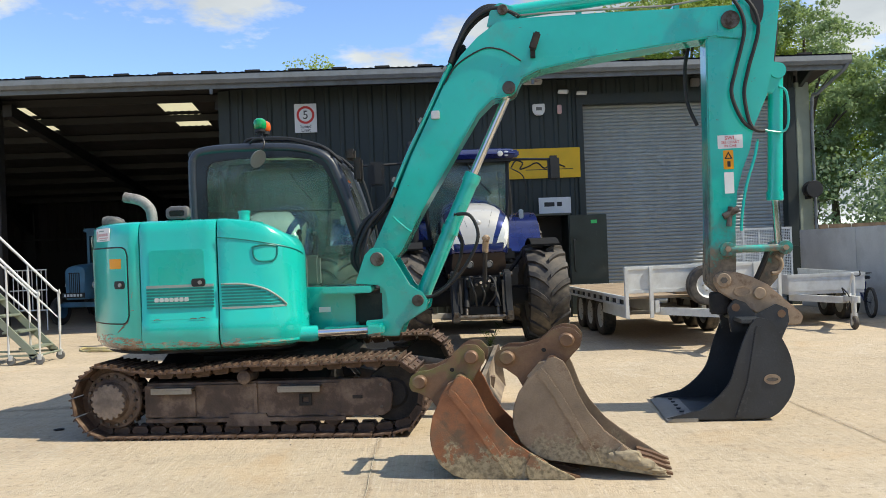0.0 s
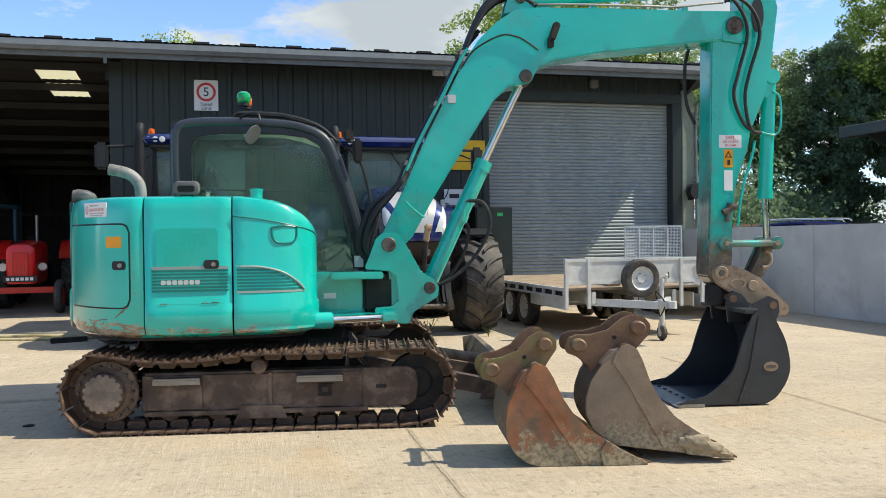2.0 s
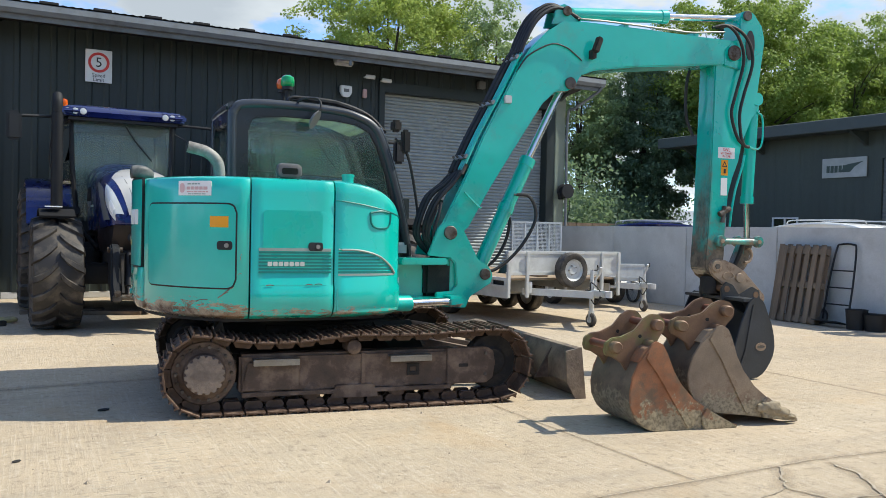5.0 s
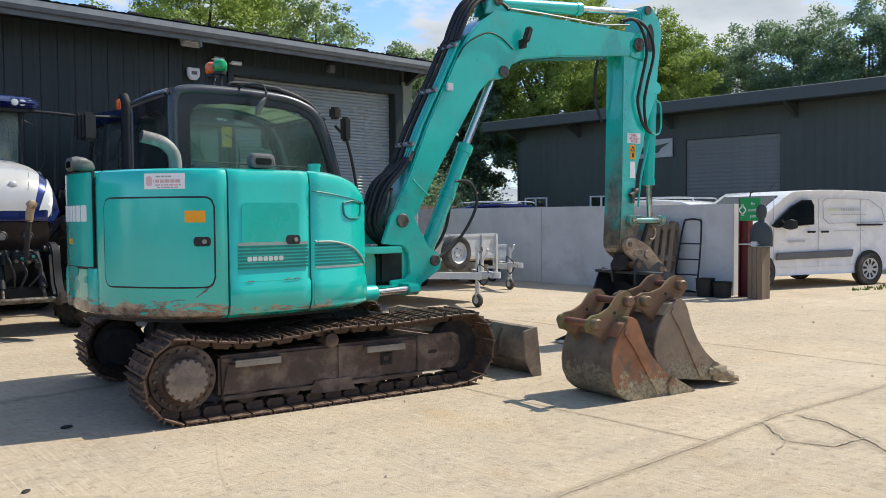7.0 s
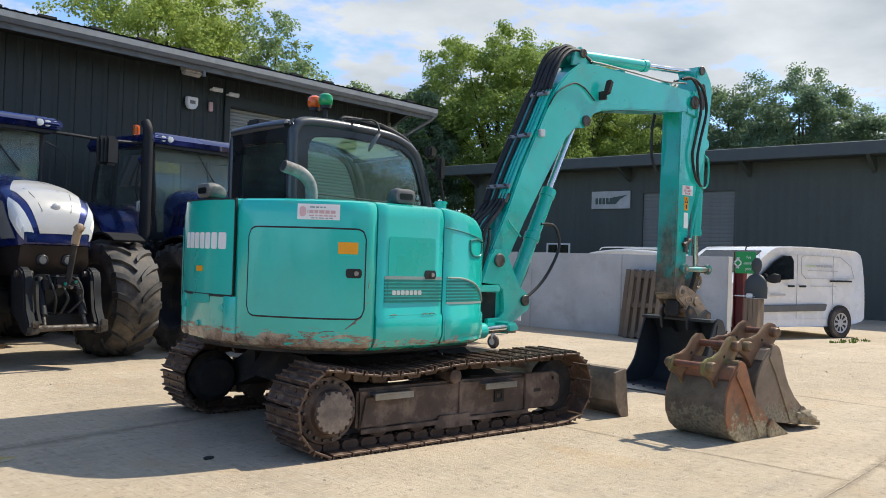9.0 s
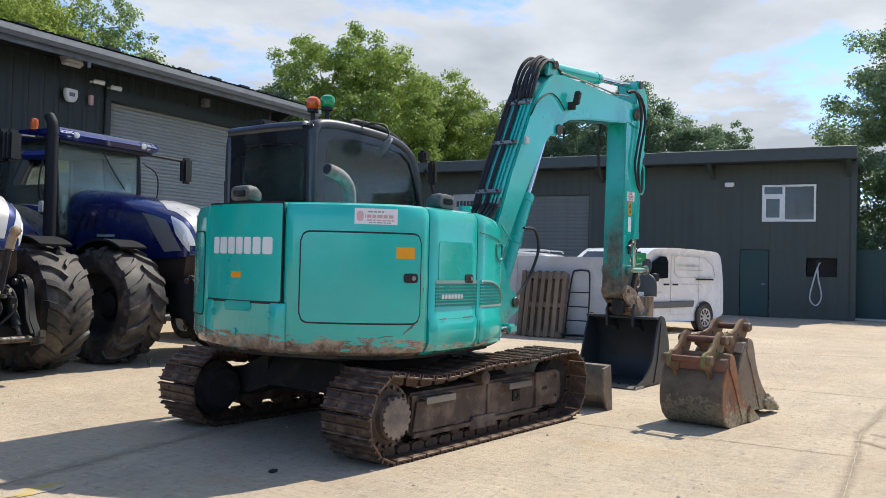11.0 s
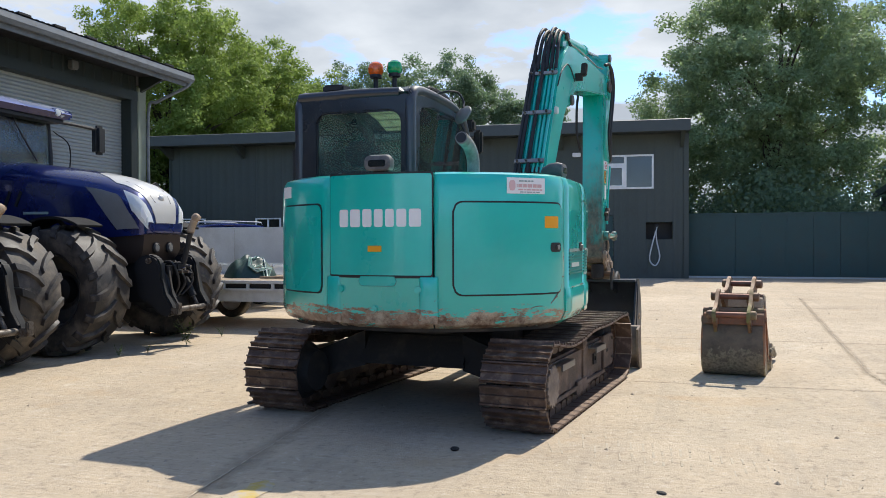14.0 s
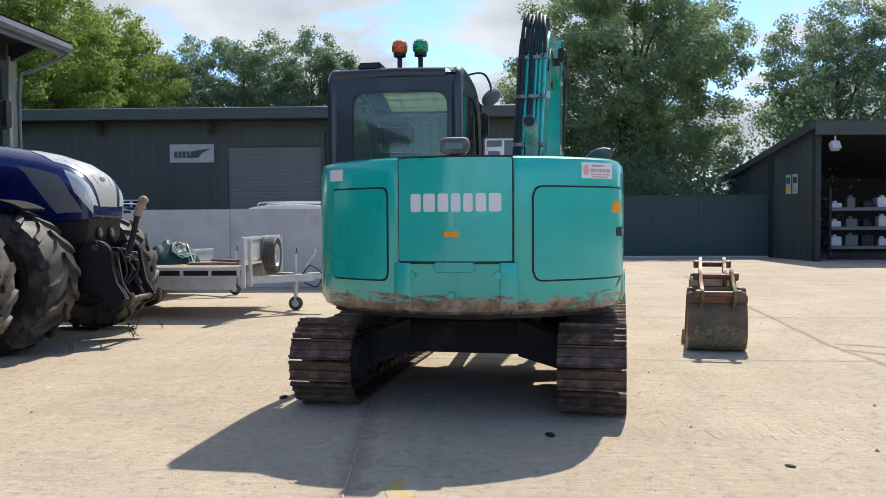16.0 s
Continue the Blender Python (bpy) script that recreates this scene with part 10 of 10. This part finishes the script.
# ---------------------------------------------------------------- trees
def tree(x, y, h, r, z0, leaf, seed, count, label, squash=1.0, leaf_size=0.132, gaps=0.0):
    count = int(count * 1.75)
    rnd, rng = random.Random(seed), np.random.default_rng(seed)
    t = thing("tree", label, "tree", pose(x, y, 0), "trees round the yard")
    tr = 0.018 * h + 0.05
    lean = Vector((rnd.uniform(-.4, .4), rnd.uniform(-.4, .4), 0))
    trunk = [Vector((0, 0, -0.1)), lean * 0.3 + Vector((0, 0, h * 0.25)), lean * 0.8 + Vector((0, 0, h * 0.5)), lean + Vector((0, 0, h * 0.8))]
    part("trunk", tube(trunk, tr, 10, 4, tr * 0.12), "bark", t)
    cen = Vector((0, 0, (z0 + h) / 2))
    half = (h - z0) / 2
    clumps = []
    n = int(190 + 80 * r)
    for k in range(n):
        u, a = rnd.uniform(-1, 1), rnd.uniform(0, 2 * math.pi)
        d = Vector((math.sqrt(1 - u * u) * math.cos(a), math.sqrt(1 - u * u) * math.sin(a), u))
        wob = 0.92 + 0.24 * noise.noise(d * 1.9 + Vector((seed * 3.7, 0, 0))) + 0.12 * noise.noise(d * 5.0 + Vector((0, seed, 0)))
        q = rnd.uniform(0.12, 1.0) ** 0.45 * wob
        wide = 1.0 if u > -0.4 else 0.86
        p = cen + Vector((d.x * r * q * wide, d.y * r * q * wide * squash, d.z * half * q))
        if gaps and noise.noise(p * 0.55 + Vector((0, 0, seed))) > 0.5 - gaps:
            continue
        clumps.append((p, rnd.uniform(0.40, 1.0) * (0.08 * r + 0.28)))
        if k % 24 == 0:
            z = min(max(p.z * 0.6, h * 0.2), h * 0.72)
            base = lean * (z / h) + Vector((0, 0, z))
            mid = base.lerp(p, 0.5) + Vector((rnd.uniform(-.3, .3), rnd.uniform(-.3, .3), 0.25))
            part("limb", tube([base, mid, base.lerp(p, 0.85)], tr * 0.28, 6, 3, 0.012), "bark", t)
    cp = np.array([c[0][:] for c in clumps])
    cr = np.array([c[1] for c in clumps])
    which = rng.choice(len(cp), count, p=cr ** 2 / (cr ** 2).sum())
    off = rng.normal(size=(count, 3))
    off /= np.linalg.norm(off, axis=1)[:, None]
    off *= (rng.random((count, 1)) ** 0.5) * cr[which][:, None] * np.array([1.2, 1.2, 0.8])
    c = cp[which] + off
    # leaves lie roughly outward and upward, each turned its own way
    nrm = off / np.linalg.norm(off, axis=1)[:, None] * 0.6 + np.array([0, 0, 0.5]) + rng.normal(size=(count, 3)) * 0.55
    nrm /= np.linalg.norm(nrm, axis=1)[:, None]
    s = np.cross(nrm, rng.normal(size=(count, 3)))
    s /= np.linalg.norm(s, axis=1)[:, None]
    u = np.cross(nrm, s)
    size = leaf_size * (0.55 + 0.8 * rng.random((count, 1)))
    pts = np.stack([c - s * size * 0.5, c + u * size * 0.36 - nrm * size * 0.06, c + s * size * 0.55, c - u * size * 0.36 - nrm * size * 0.06], axis=1).reshape(-1, 3)
    me = bpy.data.meshes.new("crown")
    me.from_pydata(pts.tolist(), [], np.arange(count * 4).reshape(-1, 4).tolist())
    me.materials.append(M[leaf])
    cr_ = new("crown", me)
    cr_.parent = t
    return t


tree(11.4, 37.0, 14.6, 5.2, 3.0, "lime_leaf", 1, 56000, "tall pale green tree behind the long shed", gaps=0.12)
tree(25.5, 29.5, 13.5, 4.8, 2.2, "mid_leaf", 2, 60900, "broad bright green ash tree behind the workshop")
tree(32.5, 29.0, 12.6, 4.6, 3.0, "mid_leaf", 3, 52200, "tall green tree behind the workshop")
tree(21.4, 31.2, 9.8, 2.8, 0.8, "dark_leaf", 4, 40600, "dark leafy tree beyond the shed corner")
tree(14.6, 33.0, 12.5, 2.7, 1.5, "airy_leaf", 5, 16000, "thin airy birch beyond the shed", gaps=0.22)
tree(18.2, 31.6, 9.4, 2.3, 3.2, "airy_leaf", 6, 12000, "pale leafy willow beyond the shed corner", gaps=0.2)
for k, (tx, ty, th, r) in enumerate(((39.0, 35.0, 13.0, 4.8), (38.0, 29.0, 12.2, 4.4), (37.5, 23.5, 12.4, 4.3), (37.0, 18.8, 12.2, 3.9), (37.0, 14.8, 9.6, 3.0))):
    tree(tx, ty, th, r, 1.5, "dark_leaf", 20 + k, 37700, "dark green hedgerow tree behind the workshop")
tree(30.5, 2.6, 14.6, 6.1, 0.6, "oak_leaf", 7, 89900, "large dark oak tree beyond the fence", gaps=0.14)
tree(36.0, -8.8, 12.8, 4.6, 1.0, "dark_leaf", 8, 46400, "dark tree behind the open store shed")
tree(34.0, 9.2, 6.0, 3.2, 0.4, "dark_leaf", 9, 20300, "low dark tree between the fence and the hedge")
tree(-5.6, 38.5, 10.9, 2.8, 5.0, "lime_leaf", 10, 4600, "sparse tree top showing over the shed roof", gaps=0.3)
tree(4.5, 42.0, 11.2, 2.8, 4.0, "lime_leaf", 12, 4200, "sparse tree top showing over the shed roof", gaps=0.25)
tree(19.0, 40.0, 10.8, 4.0, 3.0, "mid_leaf", 13, 17400, "green tree far behind the shed")
v, f = [], []
rng = np.random.default_rng(77)
# the last two runs are unseen, added behind the camera to darken reflections
for ax, ay, bx, by, hh, dd in ((24.5, -3.0, 26.5, 9.5, 4.0, 1.8), (13.0, 24.5, 24, 33.0, 3.0, 1.4), (33, 10, 40, 38, 5.0, 2.5), (30, -14, 33, 6, 7.2, 2.5), (14, 27, 27, 37, 4.5, 2.0), (-45, -28, 30, -30, 7.5, 3.0), (-52, -28, -54, 16, 3.4, 3.0)):
    cnt = 16000 if ay > -20 else 60000
    q = rng.random((cnt, 1))
    c = np.array([[ax, ay, 0]]) + q * np.array([[bx - ax, by - ay, 0]]) + rng.normal(size=(cnt, 3)) * np.array([dd * 0.5, dd * 0.5, 0])
    top = hh * (0.75 + 0.25 * np.sin(q[:, 0] * 23.0) * np.sin(q[:, 0] * 7.3 + 1))
    c[:, 2] = rng.random(cnt) ** 0.7 * top
    s = rng.normal(size=(cnt, 3))
    s /= np.linalg.norm(s, axis=1)[:, None]
    u = np.cross(s, rng.normal(size=(cnt, 3)))
    u /= np.linalg.norm(u, axis=1)[:, None]
    z = (0.15 if ay > -20 else 0.32) * (0.6 + 0.8 * rng.random((cnt, 1)))
    pts = np.stack([c - s * z * 0.5, c + u * z * 0.35, c + s * z * 0.55, c - u * z * 0.35], axis=1).reshape(-1, 3)
    f += (np.arange(cnt * 4).reshape(-1, 4) + len(v)).tolist()
    v += pts.tolist()
me = bpy.data.meshes.new("hedge")
me.from_pydata(v, [], f)
me.materials.append(M["dark_leaf"])
tagged(new("hedge", me), "overgrown dark green hedge behind the buildings, with unseen runs added behind the camera for reflections", "hedge", kind="stuff")
fn = thing("timber_fence", "weathered brown timber fence beyond the concrete wall", "fence", pose(9.2, 22.5, 0), kind="structure")
for k in range(14):
    part("panel", box(0.62 * k, 0.62 * k + 0.60, -0.02, 0.02, 0, 1.75, 0.004), "wood", fn)
